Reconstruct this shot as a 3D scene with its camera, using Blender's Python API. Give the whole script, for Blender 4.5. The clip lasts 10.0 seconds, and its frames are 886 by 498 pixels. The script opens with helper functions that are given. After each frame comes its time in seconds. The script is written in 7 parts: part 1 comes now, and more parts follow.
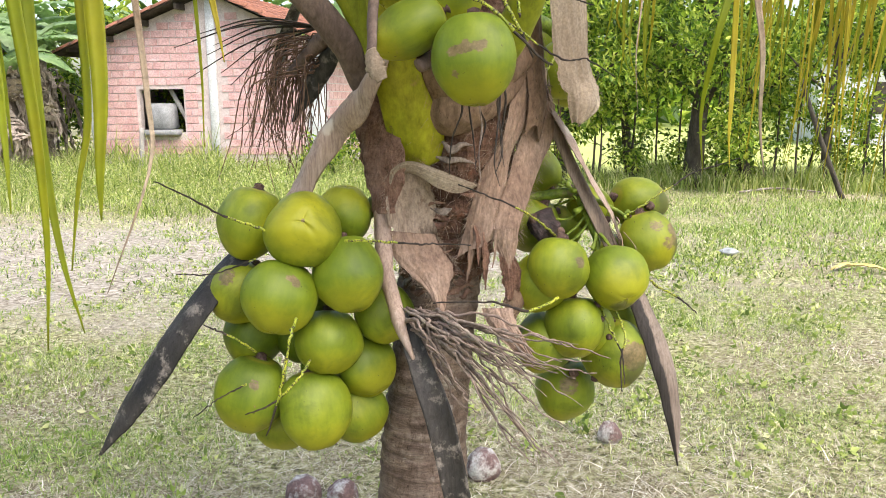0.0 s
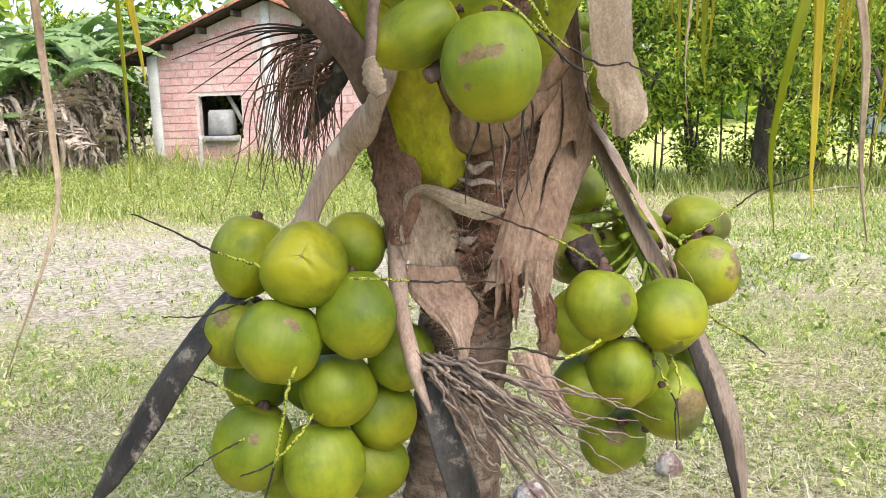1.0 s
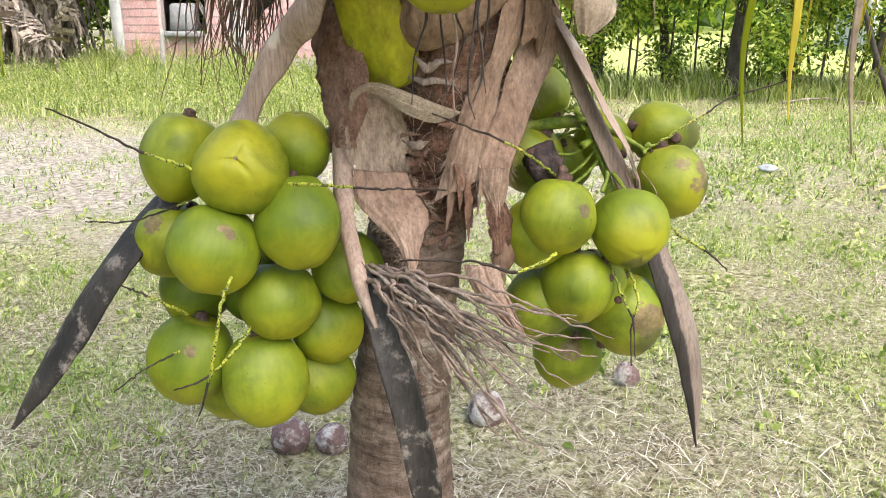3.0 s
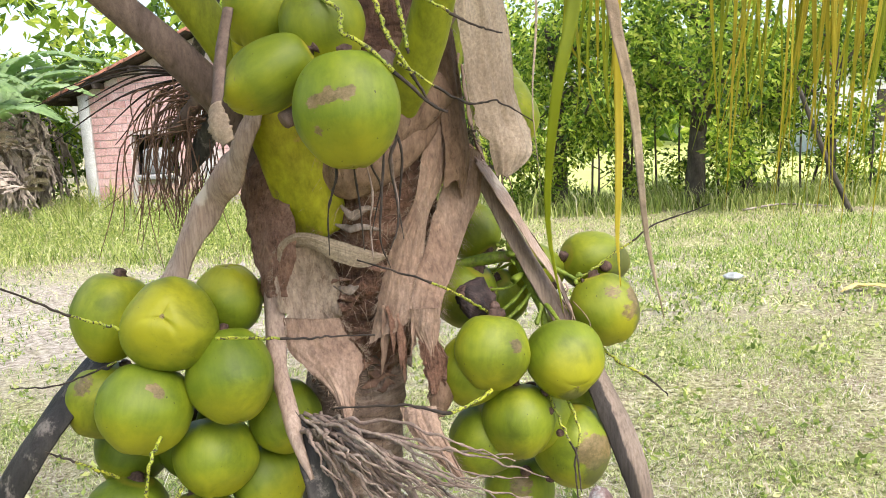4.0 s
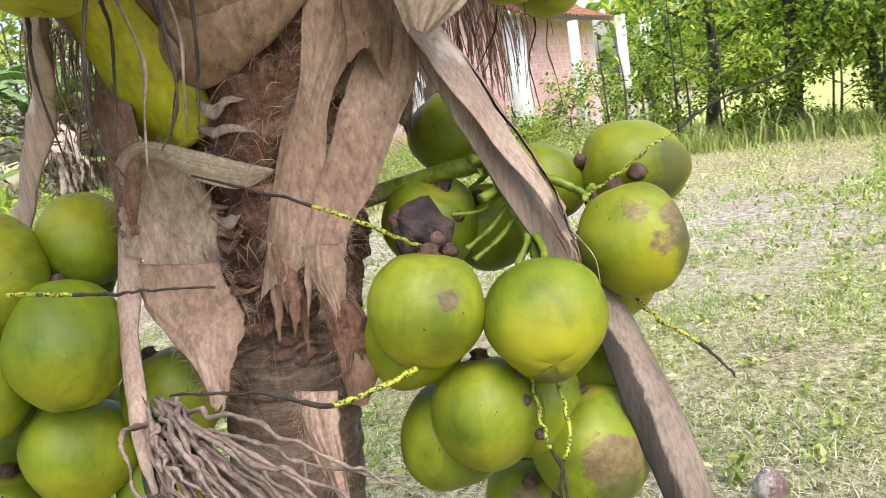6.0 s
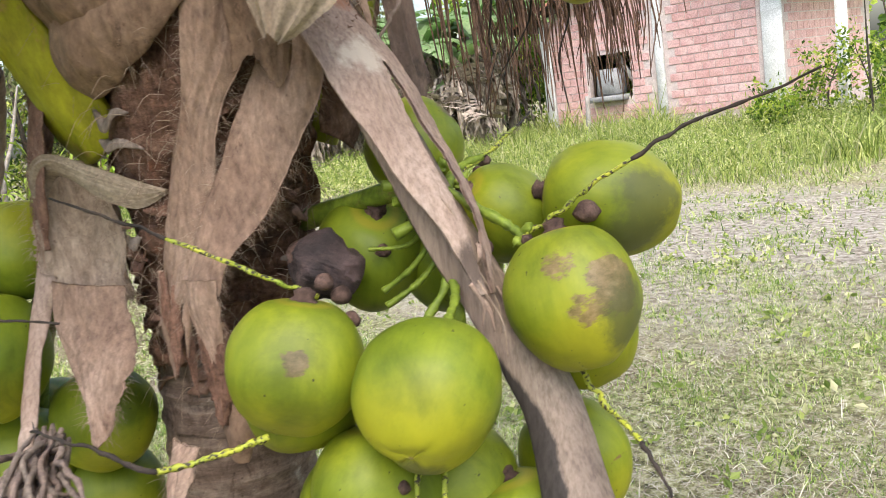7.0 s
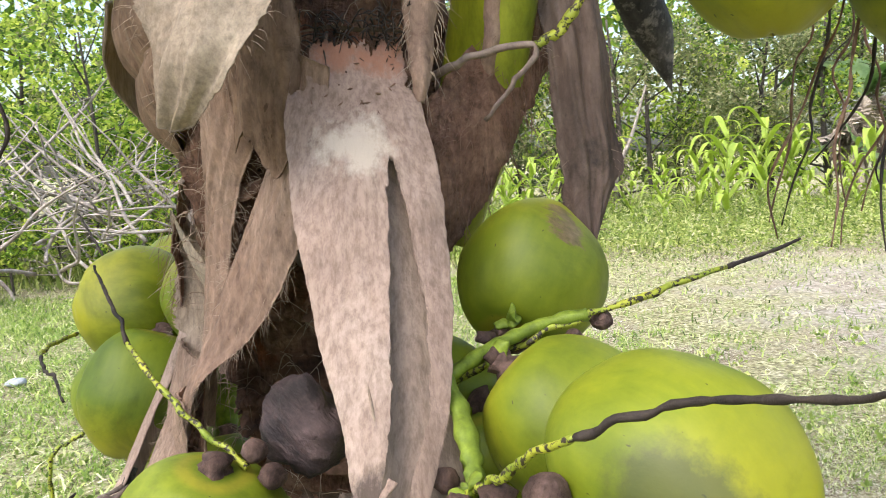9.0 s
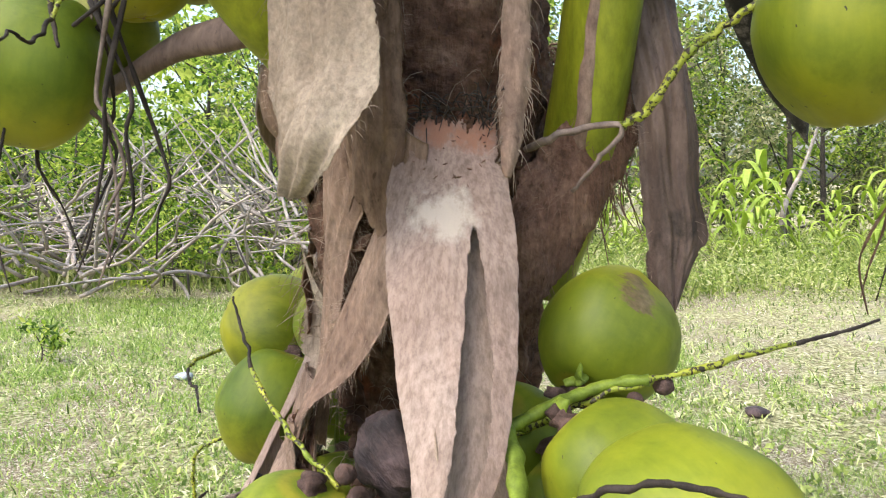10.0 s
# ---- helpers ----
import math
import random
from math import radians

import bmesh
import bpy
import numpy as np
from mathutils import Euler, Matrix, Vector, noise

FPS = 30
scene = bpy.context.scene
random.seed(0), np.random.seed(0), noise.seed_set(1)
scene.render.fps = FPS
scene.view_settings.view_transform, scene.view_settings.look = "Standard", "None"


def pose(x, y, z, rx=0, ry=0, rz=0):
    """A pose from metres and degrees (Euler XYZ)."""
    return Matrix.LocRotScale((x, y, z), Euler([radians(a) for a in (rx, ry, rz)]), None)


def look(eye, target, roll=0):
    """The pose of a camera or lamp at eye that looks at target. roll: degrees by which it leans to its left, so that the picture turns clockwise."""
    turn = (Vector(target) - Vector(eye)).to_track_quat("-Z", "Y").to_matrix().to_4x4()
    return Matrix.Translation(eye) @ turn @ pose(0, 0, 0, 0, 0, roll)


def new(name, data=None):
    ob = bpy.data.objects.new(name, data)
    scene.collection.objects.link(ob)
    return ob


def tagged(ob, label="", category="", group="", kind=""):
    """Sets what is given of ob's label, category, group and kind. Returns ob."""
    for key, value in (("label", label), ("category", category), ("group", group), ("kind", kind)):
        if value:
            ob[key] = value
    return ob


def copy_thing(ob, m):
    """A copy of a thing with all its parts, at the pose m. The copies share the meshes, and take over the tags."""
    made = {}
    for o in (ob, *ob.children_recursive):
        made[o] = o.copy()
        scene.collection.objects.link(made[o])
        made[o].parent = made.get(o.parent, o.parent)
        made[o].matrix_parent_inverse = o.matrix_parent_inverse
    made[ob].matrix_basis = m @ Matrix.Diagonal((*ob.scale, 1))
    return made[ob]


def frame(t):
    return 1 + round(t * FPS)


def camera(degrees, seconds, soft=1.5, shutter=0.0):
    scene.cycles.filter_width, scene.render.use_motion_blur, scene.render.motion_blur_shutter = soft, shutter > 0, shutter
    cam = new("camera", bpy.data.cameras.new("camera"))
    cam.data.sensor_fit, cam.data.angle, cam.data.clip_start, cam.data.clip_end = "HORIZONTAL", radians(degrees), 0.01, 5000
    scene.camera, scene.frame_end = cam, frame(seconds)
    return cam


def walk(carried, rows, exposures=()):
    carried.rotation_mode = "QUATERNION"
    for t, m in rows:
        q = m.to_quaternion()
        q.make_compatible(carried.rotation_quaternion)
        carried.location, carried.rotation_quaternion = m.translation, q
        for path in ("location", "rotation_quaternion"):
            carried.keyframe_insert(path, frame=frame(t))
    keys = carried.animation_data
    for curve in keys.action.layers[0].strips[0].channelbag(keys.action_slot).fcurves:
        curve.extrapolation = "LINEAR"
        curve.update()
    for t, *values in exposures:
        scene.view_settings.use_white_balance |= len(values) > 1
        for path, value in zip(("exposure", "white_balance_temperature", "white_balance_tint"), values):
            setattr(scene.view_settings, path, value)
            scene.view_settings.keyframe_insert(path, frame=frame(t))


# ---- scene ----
cam = camera(55.9, 10.0, soft=0.9, shutter=0.12)
PATH = [
    (0, (0.410, -1.921, 1.557), (0.045, 0.013, 1.203), -0.6),
    (0.5, (0.395, -1.757, 1.568), (0.019, 0.175, 1.214), -0.9),
    (1, (0.437, -1.653, 1.581), (-0.070, 0.250, 1.230), -1.8),
    (1.5, (0.483, -1.567, 1.574), (-0.107, 0.311, 1.218), -2.1),
    (2, (0.440, -1.537, 1.567), (-0.137, 0.298, 1.022), -1.4),
    (2.2, (0.441, -1.533, 1.548), (-0.085, 0.296, 0.932), -0.8),
    (3.3, (0.467, -1.554, 1.585), (0.070, 0.343, 1.088), -1.1),
    (3.5, (0.486, -1.558, 1.605), (0.092, 0.373, 1.265), -2.3),
    (4, (0.544, -1.529, 1.596), (0.154, 0.411, 1.307), -3.5),
    (4.5, (0.595, -1.452, 1.550), (0.142, 0.445, 1.108), -4.7),
    (5, (0.609, -1.235, 1.499), (0.093, 0.651, 1.080), -5.3),
    (5.5, (0.639, -1.005, 1.476), (0.078, 0.861, 1.023), -5.2),
    (5.7, (0.698, -0.945, 1.427), (0.006, 0.886, 1.015), -6.4),
    (6.8, (1.043, -0.596, 1.424), (-0.309, 0.832, 1.060), -8.7),
    (7, (1.036, -0.478, 1.422), (-0.359, 0.910, 1.066), -8.0),
    (7.2, (1.036, -0.354, 1.422), (-0.365, 1.028, 1.067), -7.8),
    (7.5, (1.029, -0.193, 1.417), (-0.604, 0.915, 1.092), -7.1),
    (8, (1.061, 0.005, 1.445), (-0.797, 0.703, 1.197), -5.9),
    (8.5, (1.014, 0.107, 1.456), (-0.907, 0.617, 1.225), -2.9),
    (9, (0.962, 0.157, 1.469), (-1.021, 0.297, 1.246), -2.4),
    (9.5, (1.000, 0.210, 1.486), (-0.985, 0.184, 1.240), -1.4),
    (10, (1.036, 0.219, 1.510), (-0.944, -0.009, 1.342), -0.1),
]
walk(cam, [(t, look(eye, target, roll)) for t, eye, target, roll in PATH], exposures=[(0.0, 1.50, 6500, 10), (2.0, 1.55, 6500, 10), (5.5, 1.56, 6450, 10), (7.0, 1.37, 6350, 10), (7.6, 1.39, 6300, 10), (8.4, 1.53, 6250, 10), (10.0, 1.56, 6200, 10)])

import itertools

# ---- light ----
world = bpy.data.worlds.new("overcast_sky")
scene.world = world
world.use_nodes = True
wn = world.node_tree
sky = wn.nodes.new("ShaderNodeTexSky")
sky.sky_type = 'NISHITA'
sky.sun_disc = False
sky.sun_elevation = radians(58)
sky.sun_rotation = radians(135)
sky.dust_density = 4.0
sky.air_density = 1.2
wn.links.new(sky.outputs[0], wn.nodes["Background"].inputs[0])
wn.nodes["Background"].inputs[1].default_value = 0.15
sun = new("sun", bpy.data.lights.new("sun", 'SUN'))
sun.data.energy = 1.45
sun.data.angle = radians(48)
sun.data.color = (1.0, 0.955, 0.86)
sun.matrix_world = look((3.6, -3.8, 8.5), (0, 0, 0))


# ---- materials ----
def shader(name):
    m = bpy.data.materials.new(name)
    m.use_nodes = True
    nt = m.node_tree
    return m, nt, nt.nodes["Principled BSDF"]


def node(nt, kind, **inputs):
    n = nt.nodes.new(kind)
    for k, v in inputs.items():
        n.inputs[k.replace("_", " ")].default_value = v
    return n


def ramp(nt, src, stops):
    r = nt.nodes.new("ShaderNodeValToRGB")
    e = r.color_ramp.elements
    while len(e) < len(stops):
        e.new(0.5)
    for el, (p, c) in zip(e, stops):
        el.position, el.color = p, (*c, 1)
    nt.links.new(src, r.inputs[0])
    return r.outputs[0]


def blend(nt, a, b, fac, mode='MIX'):
    x = nt.nodes.new("ShaderNodeMix")
    x.data_type, x.blend_type = 'RGBA', mode
    for sock, val in ((x.inputs[0], fac), (x.inputs[6], a), (x.inputs[7], b)):
        if isinstance(val, (int, float)):
            sock.default_value = val
        elif isinstance(val, tuple):
            sock.default_value = (*val, 1)
        else:
            nt.links.new(val, sock)
    return x.outputs[2]


def coords(nt, stretch=(1, 1, 1), shift=True):
    tc = nt.nodes.new("ShaderNodeTexCoord")
    mp = nt.nodes.new("ShaderNodeMapping")
    mp.inputs["Scale"].default_value = stretch
    nt.links.new(tc.outputs["Object"], mp.inputs["Vector"])
    if shift:
        oi = nt.nodes.new("ShaderNodeObjectInfo")
        mul = nt.nodes.new("ShaderNodeMath")
        mul.operation = 'MULTIPLY'
        mul.inputs[1].default_value = 37.0
        nt.links.new(oi.outputs["Random"], mul.inputs[0])
        nt.links.new(mul.outputs[0], mp.inputs["Location"])
    return mp.outputs[0]


def noise_tex(nt, vec, scale, detail=6, rough=0.6, dist=0.0):
    n = node(nt, "ShaderNodeTexNoise", Scale=scale, Detail=detail, Roughness=rough, Distortion=dist)
    nt.links.new(vec, n.inputs["Vector"])
    return n.outputs["Fac"]


def bumped(nt, bsdf, height, strength, distance=0.01):
    b = node(nt, "ShaderNodeBump", Strength=strength, Distance=distance)
    nt.links.new(height, b.inputs["Height"])
    nt.links.new(b.outputs[0], bsdf.inputs["Normal"])


def surface(name, stops, scale=8, stretch=(1, 1, 1), rough=0.75, bump=0.4, fine=60, wear=None, wear_scale=3,
            wear_at=0.55, spec=0.3, dist=0.005, fibre=0.0, scuff=0.0):
    """Two scales of noise: a coloured grain and, over it, stains of the colour wear; fibre adds lengthwise strands."""
    m, nt, b = shader(name)
    v = coords(nt, stretch)
    col = ramp(nt, noise_tex(nt, v, scale), stops)
    if wear:
        v2 = coords(nt)
        mask = ramp(nt, noise_tex(nt, v2, wear_scale, 9, 0.7),
                    [(wear_at, (0, 0, 0)), (min(wear_at + 0.10, 1), (1, 1, 1))])
        col = blend(nt, col, wear, mask)
    if scuff:
        sc = noise_tex(nt, coords(nt, (1, 1, 0.5)), 38, 14, 0.82, 1.0)
        col = blend(nt, col, ramp(nt, sc, [(0.38, (0.36, 0.30, 0.27)), (0.47, (0.85, 0.82, 0.80)), (0.55, (1.05, 1.05, 1.05)), (0.64, (1.5, 1.5, 1.48))]), scuff, 'MULTIPLY')
        dots = noise_tex(nt, coords(nt, (1, 1, 0.6)), 120, 3, 0.6)
        col = blend(nt, col, ramp(nt, dots, [(0.64, (1, 1, 1)), (0.70, (0.35, 0.3, 0.27))]), scuff, 'MULTIPLY')
    fn = noise_tex(nt, v, fine, 6, 0.7)
    col = blend(nt, col, ramp(nt, fn, [(0.3, (0.5, 0.5, 0.5)), (0.7, (1.2, 1.2, 1.2))]), 0.85, 'MULTIPLY')
    if fibre:
        st = noise_tex(nt, coords(nt, (1, 1, 0.07)), fine * 1.8, 4, 0.6)
        col = blend(nt, col, ramp(nt, st, [(0.32, (0.42, 0.40, 0.38)), (0.52, (1, 1, 1)), (0.7, (1.35, 1.33, 1.3))]), fibre, 'MULTIPLY')
        mx = nt.nodes.new("ShaderNodeMath")
        nt.links.new(fn, mx.inputs[0])
        nt.links.new(st, mx.inputs[1])
        fn = mx.outputs[0]
    nt.links.new(col, b.inputs["Base Color"])
    b.inputs["Roughness"].default_value = rough
    b.inputs["Specular IOR Level"].default_value = spec
    bumped(nt, b, fn, bump, dist)
    return m


def leafy(name, stops, through_light=0.4, scale=4, rough=0.45, island=True):
    """A thin leaf: gloss above, and light that comes through."""
    m, nt, b = shader(name)
    v = coords(nt)
    if island:
        g = nt.nodes.new("ShaderNodeNewGeometry")
        src = g.outputs["Random Per Island"]
    else:
        src = noise_tex(nt, v, scale)
    col = ramp(nt, src, stops)
    col = blend(nt, col, ramp(nt, noise_tex(nt, v, scale * 6), [(0.3, (0.7, 0.7, 0.7)), (0.75, (1.15, 1.15, 1.1))]), 0.7, 'MULTIPLY')
    nt.links.new(col, b.inputs["Base Color"])
    b.inputs["Roughness"].default_value = rough
    b.inputs["Specular IOR Level"].default_value = 0.35
    t = nt.nodes.new("ShaderNodeBsdfTranslucent")
    nt.links.new(col, t.inputs["Color"])
    mx = nt.nodes.new("ShaderNodeMixShader")
    mx.inputs[0].default_value = through_light
    nt.links.new(b.outputs[0], mx.inputs[1])
    nt.links.new(t.outputs[0], mx.inputs[2])
    nt.links.new(mx.outputs[0], nt.nodes["Material Output"].inputs["Surface"])
    return m


def nut_skin():
    m, nt, b = shader("green_coconut_skin")
    v = coords(nt)
    big = noise_tex(nt, v, 7, 3, 0.5)
    col = ramp(nt, big, [(0.25, (0.112, 0.152, 0.010)), (0.5, (0.196, 0.236, 0.013)), (0.75, (0.285, 0.302, 0.017))])
    oi = nt.nodes.new("ShaderNodeObjectInfo")
    col = blend(nt, col, ramp(nt, oi.outputs["Random"], [(0.0, (0.78, 0.86, 0.9)), (0.5, (1.0, 1.0, 1.0)), (1.0, (1.16, 1.06, 1.0))]), 1.0, 'MULTIPLY')
    mott = mott_src = noise_tex(nt, v, 22, 8, 0.7)
    col = blend(nt, col, ramp(nt, mott, [(0.35, (0.80, 0.84, 0.8)), (0.6, (1.06, 1.05, 1.0))]), 0.8, 'MULTIPLY')
    # fine lengthwise fibres and pale dots
    streak = noise_tex(nt, coords(nt, (1, 1, 0.12)), 90, 3)
    col = blend(nt, col, ramp(nt, streak, [(0.3, (0.8, 0.84, 0.75)), (0.7, (1.08, 1.06, 1.1))]), 0.75, 'MULTIPLY')
    # yellower towards the free end, and a yellow-brown ring round the cap
    for name, tone, most in (("ripe", (0.36, 0.33, 0.012), 0.62), ("ring", (0.32, 0.27, 0.025), 0.6)):
        at = nt.nodes.new("ShaderNodeAttribute")
        at.attribute_name = name
        mr = nt.nodes.new("ShaderNodeMath")
        mr.operation = 'MULTIPLY_ADD'
        mr.inputs[1].default_value = 0.5
        nt.links.new(mott_src, mr.inputs[0])
        nt.links.new(at.outputs["Fac"], mr.inputs[2])
        col = blend(nt, col, tone, ramp(nt, mr.outputs[0], [(0.45, (0, 0, 0)), (1.15, (most, most, most))]))
    # small dark specks
    sp = ramp(nt, noise_tex(nt, coords(nt, (1, 1, 0.6)), 150, 2, 0.5), [(0.735, (0, 0, 0)), (0.76, (1, 1, 1))])
    col = blend(nt, col, (0.05, 0.05, 0.012), sp)
    # brown rubbed scars
    sc = ramp(nt, noise_tex(nt, coords(nt, (1, 1, 1.7)), 13, 9, 0.66, 0.8), [(0.69, (0, 0, 0)), (0.715, (1, 1, 1))])
    scol = ramp(nt, noise_tex(nt, v, 60, 4), [(0.3, (0.09, 0.045, 0.02)), (0.7, (0.28, 0.17, 0.10))])
    col = blend(nt, col, scol, sc)
    # large rubbed places with ragged edges
    at = nt.nodes.new("ShaderNodeAttribute")
    at.attribute_name = "scar"
    mm = nt.nodes.new("ShaderNodeMath")
    mm.operation = 'MULTIPLY_ADD'
    mm.inputs[1].default_value = 0.9
    nt.links.new(noise_tex(nt, coords(nt, (1, 1, 2.5)), 45, 6, 0.7), mm.inputs[0])
    nt.links.new(at.outputs["Fac"], mm.inputs[2])
    big_scar = ramp(nt, mm.outputs[0], [(0.62, (0, 0, 0)), (0.71, (0.85, 0.85, 0.85))])
    pale = ramp(nt, noise_tex(nt, coords(nt, (1, 1, 1.4)), 60, 8, 0.75), [(0.35, (0.085, 0.055, 0.028)), (0.55, (0.20, 0.125, 0.075)), (0.75, (0.34, 0.235, 0.15))])
    col = blend(nt, col, pale, big_scar)
    sm = nt.nodes.new("ShaderNodeAttribute")
    sm.attribute_name = "smudge"
    sq = nt.nodes.new("ShaderNodeMath")
    sq.operation = 'MULTIPLY_ADD'
    sq.inputs[1].default_value = 1.0
    nt.links.new(noise_tex(nt, v, 32, 9, 0.7), sq.inputs[0])
    nt.links.new(sm.outputs["Fac"], sq.inputs[2])
    col = blend(nt, col, (0.075, 0.080, 0.030), ramp(nt, sq.outputs[0], [(0.66, (0, 0, 0)), (0.95, (0.8, 0.8, 0.8))]))
    cloud = noise_tex(nt, v, 11, 7, 0.65, 0.5)
    col = blend(nt, col, ramp(nt, cloud, [(0.34, (0.62, 0.66, 0.62)), (0.47, (0.93, 0.95, 0.93)), (0.6, (1.05, 1.04, 1.0))]), 0.9, 'MULTIPLY')
    nt.links.new(col, b.inputs["Base Color"])
    b.inputs["Roughness"].default_value = 0.5
    b.inputs["Specular IOR Level"].default_value = 0.35
    bumped(nt, b, noise_tex(nt, v, 40, 5), 0.12, 0.004)
    return m


def bract_skin():
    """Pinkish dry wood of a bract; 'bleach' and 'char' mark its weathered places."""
    m, nt, b = shader("dry_bract_wood")
    v = coords(nt, (1, 1, 0.35))
    col = ramp(nt, noise_tex(nt, v, 7, 6), [(0.25, (0.226, 0.148, 0.113)), (0.5, (0.366, 0.264, 0.213)), (0.8, (0.500, 0.392, 0.330))])
    stain = ramp(nt, noise_tex(nt, coords(nt, (1, 1, 0.7)), 9, 9, 0.68), [(0.52, (0, 0, 0)), (0.68, (0.85, 0.85, 0.85))])
    col = blend(nt, col, (0.245, 0.172, 0.138), stain)
    grain = noise_tex(nt, coords(nt, (1, 1, 0.06)), 220, 5, 0.7)
    col = blend(nt, col, ramp(nt, grain, [(0.35, (0.5, 0.46, 0.44)), (0.6, (1.2, 1.2, 1.2))]), 0.6, 'MULTIPLY')
    sc = noise_tex(nt, coords(nt, (1, 1, 0.16)), 46, 14, 0.80, 0.6)
    col = blend(nt, col, ramp(nt, sc, [(0.38, (0.42, 0.36, 0.33)), (0.47, (0.88, 0.85, 0.83)), (0.55, (1.05, 1.05, 1.05)), (0.64, (1.4, 1.4, 1.4))]), 0.32, 'MULTIPLY')
    dots = noise_tex(nt, coords(nt, (1, 1, 0.7)), 130, 3, 0.6)
    col = blend(nt, col, ramp(nt, dots, [(0.65, (1, 1, 1)), (0.70, (0.3, 0.24, 0.2))]), 0.15, 'MULTIPLY')
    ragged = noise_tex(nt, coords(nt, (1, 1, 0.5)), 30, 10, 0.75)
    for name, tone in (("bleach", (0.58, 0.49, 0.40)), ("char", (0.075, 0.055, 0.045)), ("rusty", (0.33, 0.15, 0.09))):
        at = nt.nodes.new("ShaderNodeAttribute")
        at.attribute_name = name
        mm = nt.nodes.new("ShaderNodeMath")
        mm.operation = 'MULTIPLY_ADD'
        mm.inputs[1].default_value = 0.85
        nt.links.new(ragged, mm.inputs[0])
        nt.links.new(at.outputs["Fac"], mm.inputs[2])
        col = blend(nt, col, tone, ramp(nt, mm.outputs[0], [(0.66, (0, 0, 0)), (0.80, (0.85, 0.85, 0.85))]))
    nt.links.new(col, b.inputs["Base Color"])
    b.inputs["Roughness"].default_value = 0.75
    b.inputs["Specular IOR Level"].default_value = 0.25
    bumped(nt, b, sc, 0.6, 0.004)
    return m


def tail_skin():
    """Grey-brown fibrous wood: lighter where 'root' is set, black where 'dark' is set, with ragged edges."""
    m, nt, b = shader("bract_tail_wood")
    col = ramp(nt, noise_tex(nt, coords(nt, (1, 1, 0.3)), 9), [(0.25, (0.12, 0.09, 0.075)), (0.55, (0.25, 0.195, 0.16)), (0.8, (0.40, 0.33, 0.28))])
    light = ramp(nt, noise_tex(nt, coords(nt, (1, 1, 0.3)), 8), [(0.25, (0.19, 0.138, 0.108)), (0.55, (0.32, 0.24, 0.192)), (0.8, (0.46, 0.37, 0.30))])
    black = ramp(nt, noise_tex(nt, coords(nt, (1, 1, 0.35)), 12), [(0.3, (0.018, 0.015, 0.014)), (0.65, (0.055, 0.046, 0.042)), (0.85, (0.14, 0.12, 0.105))])
    edge = noise_tex(nt, coords(nt, (1, 1, 0.25)), 34, 8, 0.7)
    for name, tone in (("root", light), ("dark", black)):
        at = nt.nodes.new("ShaderNodeAttribute")
        at.attribute_name = name
        half = nt.nodes.new("ShaderNodeMath")
        half.operation = 'MULTIPLY'
        half.inputs[1].default_value = 0.5
        nt.links.new(at.outputs["Fac"], half.inputs[0])
        mm = nt.nodes.new("ShaderNodeMath")
        mm.operation = 'MULTIPLY_ADD'
        mm.inputs[1].default_value = 0.5
        nt.links.new(edge, mm.inputs[0])
        nt.links.new(half.outputs[0], mm.inputs[2])
        col = blend(nt, col, tone, ramp(nt, mm.outputs[0], [(0.44, (0, 0, 0)), (0.54, (1, 1, 1))]))
    grain = noise_tex(nt, coords(nt, (1, 1, 0.07)), 170, 5, 0.7)
    col = blend(nt, col, ramp(nt, grain, [(0.35, (0.5, 0.47, 0.45)), (0.6, (1.15, 1.15, 1.15))]), 0.7, 'MULTIPLY')
    nt.links.new(col, b.inputs["Base Color"])
    b.inputs["Roughness"].default_value = 0.75
    b.inputs["Specular IOR Level"].default_value = 0.3
    bumped(nt, b, grain, 0.5, 0.003)
    return m


def speckled_stem():
    m, nt, b = shader("speckled_flower_stalk")
    v = coords(nt)
    col = ramp(nt, noise_tex(nt, v, 30, 2), [(0.3, (0.20, 0.26, 0.02)), (0.7, (0.45, 0.45, 0.04))])
    sp = ramp(nt, noise_tex(nt, v, 240, 3), [(0.50, (0, 0, 0)), (0.57, (1, 1, 1))])
    nt.links.new(blend(nt, col, (0.03, 0.02, 0.012), sp), b.inputs["Base Color"])
    b.inputs["Roughness"].default_value = 0.55
    bumped(nt, b, noise_tex(nt, v, 90, 2), 0.6, 0.003)
    return m


